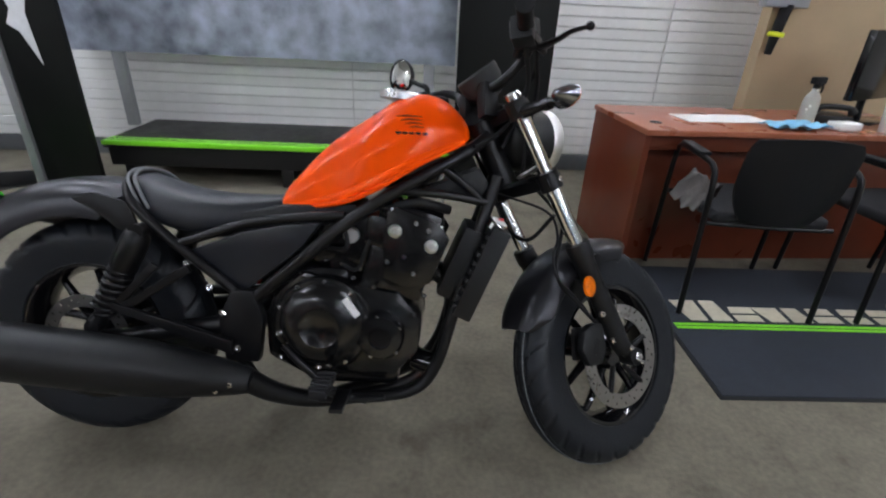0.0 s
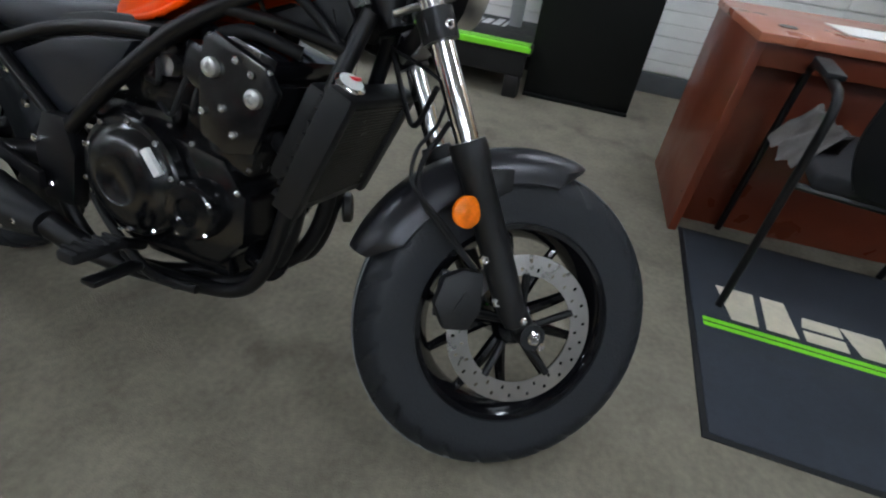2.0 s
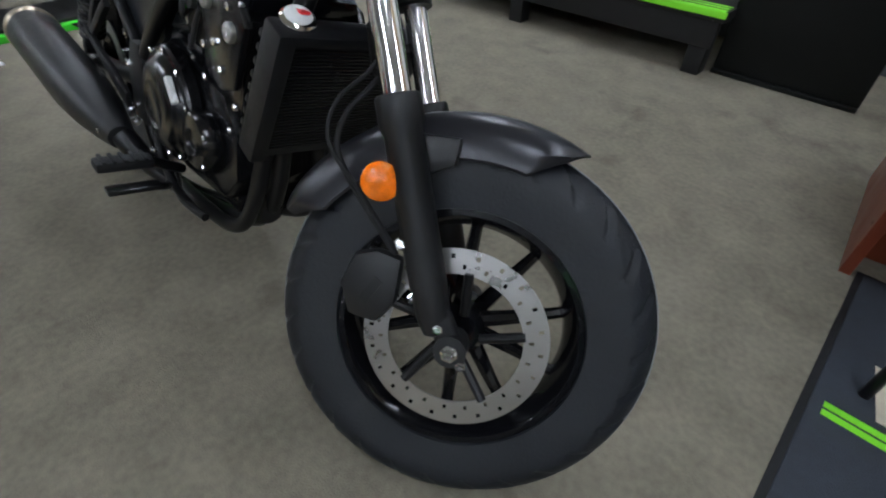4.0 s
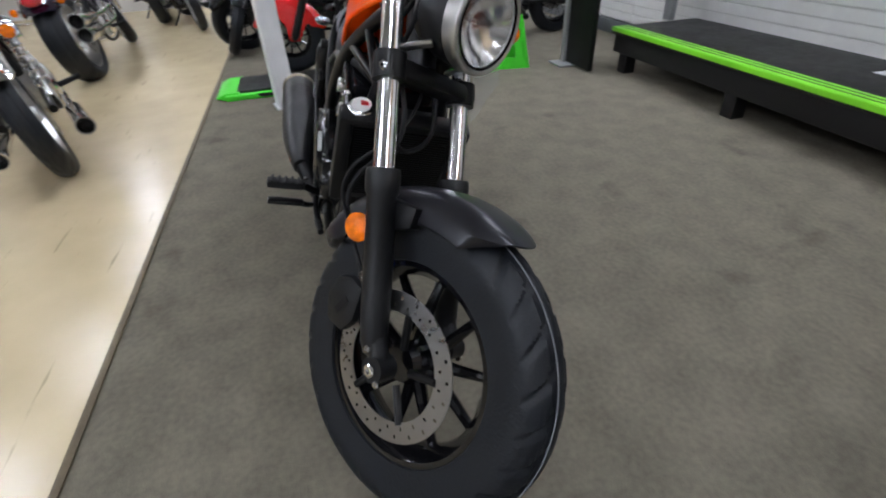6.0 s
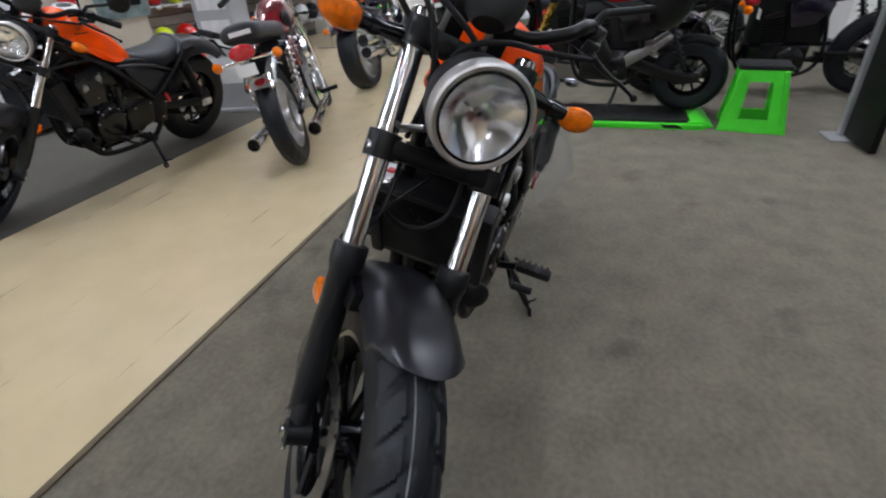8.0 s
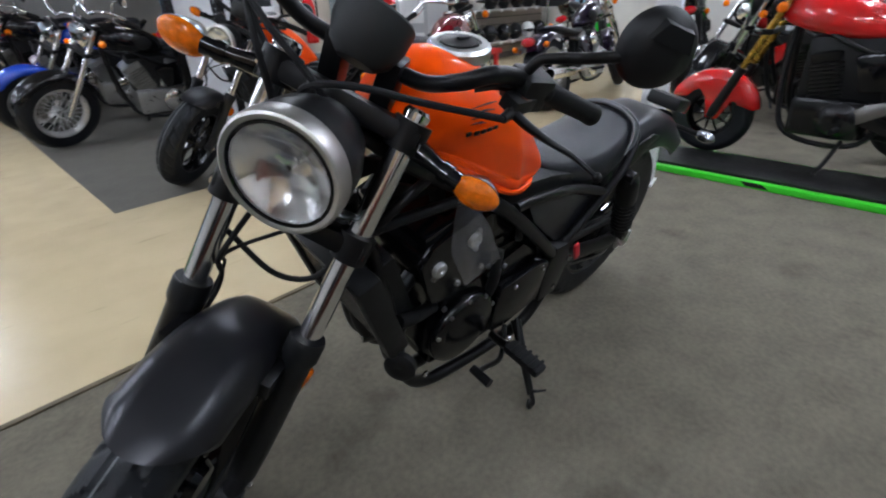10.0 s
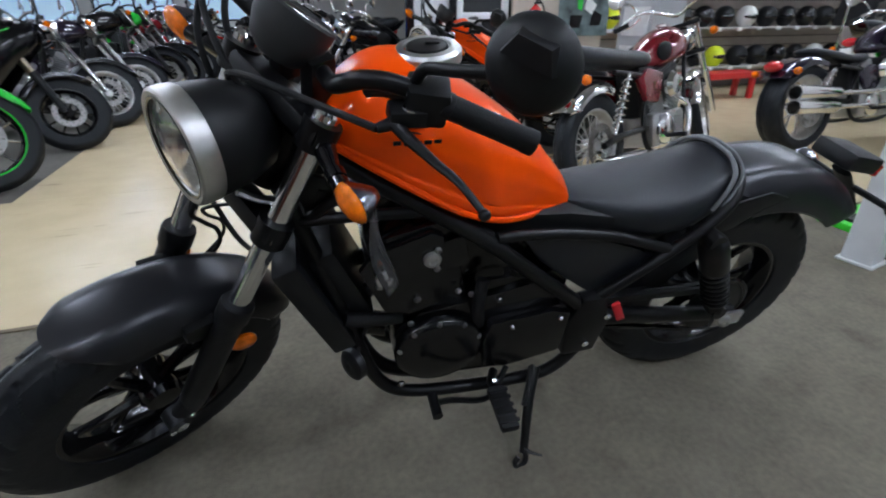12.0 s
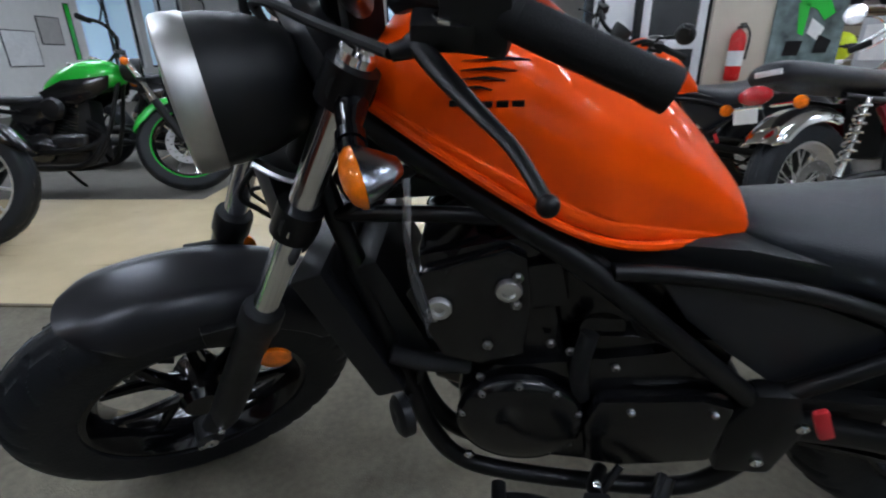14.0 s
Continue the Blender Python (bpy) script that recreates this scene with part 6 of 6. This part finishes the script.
    b = box(bm_new(), (wb * 0.33, -0.14, 0.22), (wb * 0.62, 0.14, 0.44), 0.04)
    eng = part("engine", b, CASE if not chrome else ALU, t, "finned motorcycle engine")
    for ang, x in ((24, wb * 0.54), (-18, wb * 0.43)) if chrome else ((12, wb * 0.50),):
        T = Matrix.Translation((x, 0, 0.42)) @ Matrix.Rotation(radians(ang), 4, "Y")
        prof = []
        for i in range(9):
            prof += [(0.0, 0.010 + 0.022 * i), (0.024, 0.011 + 0.022 * i), (0.024, 0.021 + 0.022 * i), (0.0, 0.022 + 0.022 * i)]
        prof += [(0.018, 0.208), (0.020, 0.25), (0.0, 0.265)]
        bm = loft(bm_new(), [[T @ V(sx * (0.060 + o), sy * (0.080 + o), h) for sx, sy in ((-1, -0.8), (-0.8, -1), (0.8, -1), (1, -0.8), (1, 0.8), (0.8, 1), (-0.8, 1), (-1, 0.8))] for o, h in prof])
        part("cylinder", bm, ALU if chrome else CASE, eng, "finned cylinder")
    for s in (-1, 1):
        part("engine_cover", lathe(bm_new(), [(0.10, 0), (0.10, 0.02), (0.085, 0.035), (0.03, 0.045), (0, 0.045)], (wb * 0.42, s * 0.138, 0.33), (0, s, 0), 28), MET if chrome else CASE, eng, "round engine cover")
    part("air_cleaner", lathe(bm_new(), [(0.075, 0), (0.08, 0.02), (0.06, 0.05), (0, 0.055)], (wb * 0.49, -0.125, 0.60), (0, -1, 0), 24), MET, eng)
    for i, s in [(k, exhaust_side) for k in range(pipes)] if exhaust_side else ((0, -1), (0, 1)):
        z = pipe_z + 0.105 * i
        bm = tube(bm_new(), [(wb * 0.60, s * 0.07, 0.52 - 0.05 * i), (wb * 0.68, s * 0.12, 0.42), (wb * 0.60, s * 0.155, z + 0.02), (wb * 0.40, s * 0.165, z), (0.30 - pipe_back, s * 0.175, z + 0.01)], 0.020, 10, 6)
        p = part("exhaust_pipe", bm, MET, t, "exhaust pipe")
        part("muffler", lathe(bm_new(), [(0.022, 0), (pipe_r * 0.9, 0.08), (pipe_r, 0.50), (pipe_r, 0.56), (pipe_r * 0.85, 0.56), (pipe_r * 0.8, 0.40)], (0.36 - pipe_back, s * 0.175, z + 0.01), (-1, s * 0.03, 0.05), 24), MET, p)
        # black disc in the closed end paints the shade of an open bore
        part("pipe_bore_shade", lathe(bm_new(), [(0.0, 0), (pipe_r * 0.8, 0.001), (pipe_r * 0.8, 0.004)], (0.36 - pipe_back - 0.42, s * 0.188, z + 0.031), (-1, s * 0.03, 0.05), 20), CASE, p, "black disc as the shade inside the pipe mouth")
    for s in (-1, 1):
        a, c = V(0.20, s * 0.14, seat_h - 0.10), V(0.04, s * 0.14, rr + 0.05)
        sh = part("shock_absorber", cyl(bm_new(), a, c, 0.014, seg=12), MET, t)
        q = (c - a).normalized().to_track_quat("Z", "Y").to_matrix()
        L = (c - a).length
        part("coil_spring", tube(bm_new(), [a + (c - a) * 0.1 + q @ V(0.027 * math.cos(k * 0.7), 0.027 * math.sin(k * 0.7), L * 0.75 * k / 60) for k in range(61)], 0.006, 6, 1), MET, sh)
        part("foot_peg", cyl(bm_new(), (wb * 0.40, s * 0.13, 0.29), (wb * 0.40, s * 0.30, 0.30), 0.015, seg=10), GRIP, t)
        part("side_cover", plate(bm_new(), [(tx - 0.34, seat_h - 0.08), (tx - 0.16, seat_h - 0.12), (tx - 0.22, seat_h - 0.30), (tx - 0.38, seat_h - 0.28), (tx - 0.48, seat_h - 0.14)], s * 0.10, s * 0.135, 0.02), side_mat or paint, t, "side cover")
    if hugger:
        part("hugger", fender_mesh(bm_new(), (0, 0, rr), rr + 0.022, 40, 128, tw[1] + 0.006, 0.03, taper=0.3), GRIP, t, "black tyre hugger")
        for s in (-1, 1):
            part("peg_hanger", plate(bm_new(), [(wb * 0.38, 0.30), (wb * 0.40, 0.36), (wb * 0.33, 0.43), (wb * 0.22, 0.47), (wb * 0.13, 0.54), (wb * 0.11, 0.53), (wb * 0.19, 0.44), (wb * 0.30, 0.36)], s * 0.150, s * 0.168, 0.006), STEEL, t, "bare metal peg hanger")
            part("swingarm", plate(bm_new(), [(wb * 0.34, 0.40), (wb * 0.34, 0.32), (0.05, rr - 0.045), (-0.07, rr - 0.025), (-0.07, rr + 0.025), (0.05, rr + 0.035)], s * 0.105, s * 0.145, 0.012), CASE, t, "black box-section swingarm")
    part("side_stand", tube(bm_new(), [(wb * 0.38, 0.12, 0.22), (wb * 0.40, 0.20, 0.12), (wb * 0.42, 0.26, 0.055)], 0.012, 8, 3), FRAMEBLK, t)
    if fairing is not None:
        for s in (-1, 1):
            rings = []
            for x, z0, z1, w in ((wb * 0.42, 0.42, 0.62, 0.16), (wb * 0.58, 0.34, 0.84, 0.20), (wb * 0.74, 0.42, 0.98, 0.20), (wb * 0.86, 0.70, 1.04, 0.15), (wb * 0.98, 0.82, 0.98, 0.06)):
                rings.append([V(x, s * w * k, z) for k, z in ((0.75, z0), (1.0, z0 + (z1 - z0) * 0.35), (0.98, z0 + (z1 - z0) * 0.7), (0.7, z1), (0.62, z1), (0.88, z0 + (z1 - z0) * 0.65), (0.9, z0 + (z1 - z0) * 0.35), (0.66, z0))])
            part("fairing", loft(bm_new(), rings), fairing, t, "side fairing panel", subsurf=1)
            part("fairing_line", tube(bm_new(), [(wb * 0.50, s * 0.195, 0.70), (wb * 0.70, s * 0.215, 0.82), (wb * 0.88, s * 0.15, 0.93)], 0.006, 6, 4), GREENPAINT, t)
        part("windscreen", fender_mesh(bm_new(), (wb * 0.72, 0, 0.86), 0.30, 25, 70, 0.16, 0.05, 0.003), GLASS, t, "clear windscreen")
    return t


def park(x, y, heading, lean=11):
    """A machine on its side stand: rear wheel on the floor at x, y."""
    return pose(x, y, 0, 0, 0, heading) @ Matrix.Rotation(radians(-lean), 4, "X")


hero = orange_cruiser(pose(-0.027, -0.126, -0.004, 0, 0, -2.6) @ Matrix.Rotation(radians(-14.6), 4, "X"), 34.9)
twin = copy_thing(hero, pose(-1.06, -2.72, 0.0, 0, 0, 0.0) @ Matrix.Rotation(radians(-14), 4, "X"))
tagged(twin, "second orange and black bobber motorcycle parked across the aisle", "motorcycle")

motorcycle(park(-0.67, -1.50, 203), "maroon retro twin motorcycle with chrome engine and dual seat", MAROON, 1.46, 0.33, 0.32, (0.05, 0.062), 27, 0.80, 0.965, True, ALU, 24, front_fender=CHROME, exhaust_side=0, rear_fender=CHROME, bar_rise=0.09, wide_bars=0.37, tank_pos=0.54, bench_seat=True)
motorcycle(park(-2.84, -1.97, 184), "dark violet power cruiser with stacked chrome exhausts", PURPLEBLK, 1.66, 0.33, 0.34, (0.062, 0.112), 32, 0.72, 0.98, True, ALU, 10, rider_bag=True, pipes=2, pipe_z=0.32, pipe_r=0.058, pipe_back=0.10, wide_bars=0.30)
motorcycle(pose(-1.98, 0.94, 0.052, 0, 0, -96), "small red and black sport motorcycle standing on a green dolly", REDPAINT, 1.22, 0.255, 0.252, (0.055, 0.066), 25, 0.78, 0.99, False, GLOSSBLK, 10, steer_deg=4, high_tail=True, pipes=1, exhaust_side=-1, side_mat=GLOSSBLK, hugger=True, tank_pos=0.56, wide_bars=0.32, fork_mat=GOLDFORK, sport_fender=True)
motorcycle(park(-4.75, -0.35, -18), "red and black cruiser parked behind the white post", REDPAINT, 1.55, 0.33, 0.31, (0.06, 0.08), 31, 0.70, 0.96, False, GLOSSBLK, 10, front_fender=GLOSSBLK)
motorcycle(park(-2.85, 2.35, -86), "black and white tall adventure motorcycle", PURPLEBLK, 1.52, 0.34, 0.32, (0.05, 0.07), 27, 0.86, 1.10, False, GLOSSBLK, 20, high_tail=True, pipes=1)
motorcycle(park(-3.35, 0.75, -94), "black roadster parked behind the green dolly", GLOSSBLK, 1.45, 0.31, 0.31, (0.058, 0.085), 26, 0.80, 1.04, False, GLOSSBLK, 10, high_tail=True, pipes=1, side_mat=CASE)
motorcycle(park(-4.35, 1.45, -92), "dark violet cruiser in the corner row", PURPLEBLK, 1.56, 0.32, 0.32, (0.06, 0.085), 30, 0.74, 0.99, True, ALU, 10)
motorcycle(park(4.53, -2.53, 187), "lime green and black cruiser with green-striped wheels", GREENPAINT, 1.60, 0.34, 0.31, (0.055, 0.08), 32, 0.70, 0.95, False, GLOSSBLK, 10, steer_deg=25, ring=GREENPAINT, spoke_mat=CHROME, side_mat=GLOSSBLK, fork_mat=CHROME, low_panel=True)
motorcycle(park(4.30, -3.65, 186), "black sport touring motorcycle with green trim lines", GLOSSBLK, 1.52, 0.30, 0.31, (0.06, 0.085), 26, 0.81, 1.06, False, GLOSSBLK, 10, fairing=GLOSSBLK, steer_deg=18, high_tail=True)
motorcycle(park(5.05, -1.55, 180), "black cruiser parked beside the aisle", GLOSSBLK, 1.58, 0.33, 0.31, (0.06, 0.08), 32, 0.70, 0.95, True, ALU, 10, steer_deg=10)
row = [(4.25, -4.55, 188, "black cruiser with bright spoked wheels in the far row", GLOSSBLK, True, False), (4.10, -5.15, 190, "black and chrome cruiser in the far row", PURPLEBLK, True, False), (3.95, -6.05, 194, "tall black adventure motorcycle in the far row", GLOSSBLK, False, True), (3.9, -6.75, 192, "black and green off-road style motorcycle in the far row", GREENPAINT, False, True), (3.8, -7.5, 192, "dark red cruiser in the far row", MAROON, True, False), (3.75, -8.3, 196, "black standard motorcycle in the far row", GLOSSBLK, False, True), (3.6, -9.2, 198, "red motorcycle near the end of the far row", REDPAINT, True, False), (3.3, -10.4, 205, "black touring motorcycle at the end of the far row", GLOSSBLK, True, True), (2.6, -12.0, 165, "chrome cruiser standing across the far aisle", GLOSSBLK, True, False), (0.4, -12.2, 20, "red and black motorcycle by the far wall", REDPAINT, False, True),
       (-0.75, -4.45, -4, "black and chrome roadster behind the orange one", GLOSSBLK, True, False), (-0.70, -5.3, -6, "blue standard motorcycle across the aisle", BLUEPAINT, True, False), (-0.40, -6.2, -6, "black standard motorcycle across the aisle", GLOSSBLK, True, True), (-0.35, -7.1, -8, "red sport motorcycle across the aisle", REDPAINT, False, True), (-0.35, -8.1, -8, "dark violet cruiser across the aisle", PURPLEBLK, True, False), (-0.4, -9.2, -8, "black naked motorcycle further across the aisle", GLOSSBLK, False, True), (-0.4, -10.4, -10, "maroon cruiser at the end across the aisle", MAROON, True, False)]
for x, y, h, lab, pt, ch, tall in row:
    motorcycle(park(x, y, h), lab, pt, 1.52, 0.33 if tall else 0.32, 0.31, (0.05, 0.07) if tall else (0.055, 0.075), 27 if tall else 30, 0.84 if tall else 0.74, 1.08 if tall else 0.99, ch, None, 24 if ch else 10, high_tail=tall, steer_deg=26 if tall else 20, front_fender=GLOSSBLK if tall else None)
motorcycle(park(-4.7, -2.75, 186), "black and lime green sport motorcycle by the helmet wall", GREENPAINT, 1.44, 0.31, 0.31, (0.055, 0.08), 26, 0.82, 1.04, False, ALU, 10, high_tail=True)
motorcycle(park(-5.9, -1.95, 190), "black and chrome cruiser beyond the violet one", GLOSSBLK, 1.6, 0.33, 0.32, (0.06, 0.085), 31, 0.72, 0.98, True, ALU, 24)
motorcycle(park(-5.0, -1.35, 196), "green and white off-road motorcycle", GREENPAINT, 1.46, 0.34, 0.32, (0.045, 0.06), 27, 0.90, 1.08, False, ALU, 24, high_tail=True)

# ---- wall side: extinguisher, poster, shelves, kiosk ----
t = thing("fire_extinguisher", "red fire extinguisher hung on the beige wall", "fire extinguisher", pose(-1.45, -3.97, 0.68) @ Matrix.Diagonal((0.78, 0.78, 0.88, 1)))
part("cylinder", lathe(bm_new(), [(0.07, 0), (0.08, 0.012), (0.082, 0.03), (0.082, 0.38), (0.07, 0.43), (0.03, 0.465), (0.022, 0.48)], (0, 0, 0), (0, 0, 1), 28), EXTRED, t)
b = box(bm_new(), (-0.02, -0.025, 0.48), (0.02, 0.10, 0.505), 0.005)
box(b, (-0.012, 0.0, 0.515), (0.012, 0.11, 0.53), 0.004)
part("valve", b, FRAMEBLK, t)
part("hose", tube(bm_new(), [(0.0, -0.02, 0.49), (-0.06, -0.03, 0.52), (-0.12, 0.0, 0.42), (-0.10, 0.02, 0.2)], 0.011, 8, 6), GRIP, t)
part("label", lathe(bm_new(), [(0.0828, 0.14), (0.083, 0.14), (0.083, 0.28), (0.0828, 0.28)], (0, 0, 0), (0, 0, 1), 28), LABELWHITE, t)
t = thing("poster", "green and black printed motorcycle poster", "poster", pose(-2.05, -4.035, 0))
part("sheet", box(bm_new(), (-0.30, -0.005, 0.80), (0.30, 0.005, 1.9), 0), POSTERGRN, t)
# the printed machine on the poster, as flat shapes
for poly, mt in (([(-0.20, 1.22), (-0.08, 1.42), (0.05, 1.46), (0.16, 1.40), (0.10, 1.30), (-0.05, 1.24), (-0.12, 1.16)], GREENPAINT), ([(0.02, 1.30), (0.12, 1.30), (0.08, 1.06), (0.03, 1.04)], GREENPAINT), ([(-0.14, 1.10), (-0.02, 1.18), (0.0, 1.06), (-0.10, 1.00)], LABELWHITE), ([(0.10, 1.52), (0.22, 1.56), (0.24, 1.48), (0.14, 1.46)], GREENPAINT), ([(-0.22, 1.00), (-0.10, 1.05), (-0.08, 0.90), (-0.20, 0.90)], CASE), ([(0.02, 1.00), (0.16, 1.00), (0.17, 0.88), (0.04, 0.88)], CASE)):
    part("printed_shape", plate(bm_new(), poly, 0.0055, 0.0075, 0), mt, t)
t = thing("glass_door", "glazed door in a pale aluminium frame", "door", pose(-1.20, -4.15, 0))
for x in (-0.02, 0.47):
    part("stile", box(bm_new(), (x, -0.03, 0.0), (x + 0.07, 0.03, 2.1), 0.004), WHITEPOST, t)
part("rail", box(bm_new(), (0.05, -0.028, 0.95), (0.47, 0.028, 1.03), 0.004), WHITEPOST, t)
for x in (-0.10, 0.545, 0.98):
    part("dark_jamb", box(bm_new(), (x, -0.05, 0.0), (x + 0.07, 0.05, 2.2), 0.004), CASE, t, "black door jamb")
part("side_panel", box(bm_new(), (0.615, -0.02, 0.0), (0.98, 0.02, 2.2), 0.003), WHITEPOST, t, "white side panel")
# opaque pane; the dark of the room behind is put into its colour
part("pane", box(bm_new(), (0.05, -0.006, 0.05), (0.47, 0.006, 2.08), 0), material("dark_room_pane", (0.02, 0.022, 0.025), 0.05, coat=0.5), t)
t = thing("display_kiosk", "light grey display kiosk with printed panels", "kiosk", pose(-2.05, -2.95, 0, 0, 0, 20))
part("base", box(bm_new(), (-0.28, -0.22, 0), (0.28, 0.22, 0.03), 0.006), KIOSKGREY, t)
part("cabinet", box(bm_new(), (-0.24, -0.16, 0.03), (0.24, 0.16, 1.12), 0.012), KIOSKGREY, t)
for i in range(3):
    part("picture_panel", box(bm_new(), (0.2405, -0.12, 0.25 + 0.3 * i), (0.245, 0.12, 0.47 + 0.3 * i), 0), LABELWHITE, t)

sw = tagged(part("wall_shelves_back", box(bm_new(), (-7.5, -5.35, 0), (-2.4, -5.2, 3.29), 0), DARKGAP, label="greige slat-board wall for the helmet display"), category="wall", kind="structure")
bm = bm_new()
for k in range(26):
    box(bm, (-7.5, -5.2, 0.10 + 0.12 * k), (-2.4, -5.188, 0.205 + 0.12 * k), 0.002, seg=1)
tagged(part("trim", bm, GREIGE, label="greige horizontal slat boards"), category="trim", kind="structure")
for zz in (0.32, 0.83, 1.34):
    s = thing("helmet_shelf", "pale grey wall shelf carrying motorcycle helmets", "shelf", pose(0, 0, zz), "helmet shelves")
    part("board", box(bm_new(), (-7.4, -5.18, -0.02), (-2.7, -4.86, 0.0), 0.003), SHELFGREY, s)
    for k in range(13):
        part("price_tag", box(bm_new(), (-7.2 + 0.35 * k, -4.859, -0.045), (-7.12 + 0.35 * k, -4.855, 0.0), 0.001), LABELWHITE, s)
rng = random.Random(4)
HC = [GLOSSBLK, WALLWHITE, MATTE, GLOSSBLK, MATTE, REDPAINT, MATTE, LABELWHITE, GLOSSBLK, MATTE, YELLOW, GLOSSBLK]


def helmet(m, mat, label):
    t = thing("helmet", label, "helmet", m, "helmets on the shelves")
    b = sphere(bm_new(), (0, 0, 0.135), 0.135, (1.05, 0.86, 1.0), 20)
    for v in list(b.verts):
        if v.co.z < 0.02:
            v.co.z = 0.0 + v.co.z * 0.1
    part("shell", b, mat, t)
    b = sphere(bm_new(), (0.012, 0, 0.130), 0.134, (1.05, 0.84, 0.50), 18)
    for v in list(b.verts):
        if v.co.x < 0.05:
            v.co.x = 0.05
    part("visor", b, SCREEN, t, "dark visor")
    return t


made = {}
names = {GLOSSBLK: "gloss black", WALLWHITE: "white", MATTE: "matte black", YELLOW: "fluorescent yellow", REDPAINT: "red", LABELWHITE: "white", GREENPAINT: "green"}
for zz in (0.32, 0.83, 1.34):
    for k in range(12):
        mt = rng.choice(HC)
        mm = pose(-7.1 + 0.37 * k + rng.uniform(-0.03, 0.03), -5.0, zz + 0.001, 0, 0, 90 + rng.uniform(-30, 30))
        if mt in made:
            copy_thing(made[mt], mm)
        else:
            made[mt] = helmet(mm, mt, names[mt] + " full-face helmet on a pale grey shelf")
t = thing("lift_bench", "red steel motorcycle lift bench", "lift", pose(-3.9, -4.25, 0, 0, 0, 3))
part("table", box(bm_new(), (-0.95, -0.16, 0.26), (1.05, 0.16, 0.33), 0.008), REDSTEEL, t)
for x in (-0.85, 0.95):
    for y in (-0.12, 0.12):
        part("leg", box(bm_new(), (x - 0.03, y - 0.03, 0), (x + 0.03, y + 0.03, 0.26), 0.004), REDSTEEL, t)
# plastic sleeve hanging from the bar
t = thing("plastic_sleeve", "clear plastic document sleeve hung on the orange motorcycle", "plastic sleeve", pose(0.934, 0.225, 0.618, 6, -6, 100))
b = bm_new()
bmesh.ops.create_grid(b, x_segments=10, y_segments=16, size=0.5)
for v in b.verts:
    u, h = v.co.x, v.co.y + 0.5
    w = 0.088 * (0.12 + 0.88 * min(1, (1 - h) * 1.9))
    v.co = V(u * w + 0.010 * (1 - h), 0.004 * math.sin(u * 7 + h * 4) + 0.005 * math.cos(h * 6), h * 0.166 + 0.080 * u * min(1, (1 - h) * 1.6))
bmesh.ops.solidify(b, geom=b.faces, thickness=0.0015)
part("sleeve", b, PLASTIC_BAG, t)

# garments on a rail beside the helmets
t = thing("garment_rail", "steel rail with riding jackets hung in a row", "garment rail", pose(-6.2, -3.9, 0, 0, 0, 8))
part("rail", tube(bm_new(), [(-0.7, 0, 1.55), (0, 0, 1.55), (0.7, 0, 1.55)], 0.014, 10, 2), CHROME, t)
for x in (-0.68, 0.68):
    part("upright", cyl(bm_new(), (x, 0, 0.02), (x, 0, 1.55), 0.014), CHROME, t)
    part("foot", box(bm_new(), (x - 0.03, -0.25, 0.0), (x + 0.03, 0.25, 0.02), 0.004), CHROME, t)
for k, mt in enumerate((CLOTH, BLUEPAINT, FABRIC, BLUECLOTH, FABRIC, AMBER, FABRIC)):
    x = -0.5 + 0.165 * k
    rings = []
    for u in range(7):
        z = 1.52 - 0.11 * u
        w = (0.05, 0.19, 0.22, 0.21, 0.21, 0.22, 0.23)[u]
        d = (0.02, 0.05, 0.06, 0.065, 0.065, 0.065, 0.06)[u]
        rings.append([V(x + d * math.cos(a) + 0.006 * math.sin(5 * a + u), w * math.sin(a), z) for a in [2 * math.pi * i / 18 for i in range(18)]])
    part("jacket", loft(bm_new(), rings), mt if mt not in (BLUEPAINT, AMBER) else BLUECLOTH if mt is BLUEPAINT else CLOTH, t, "hung riding jacket")
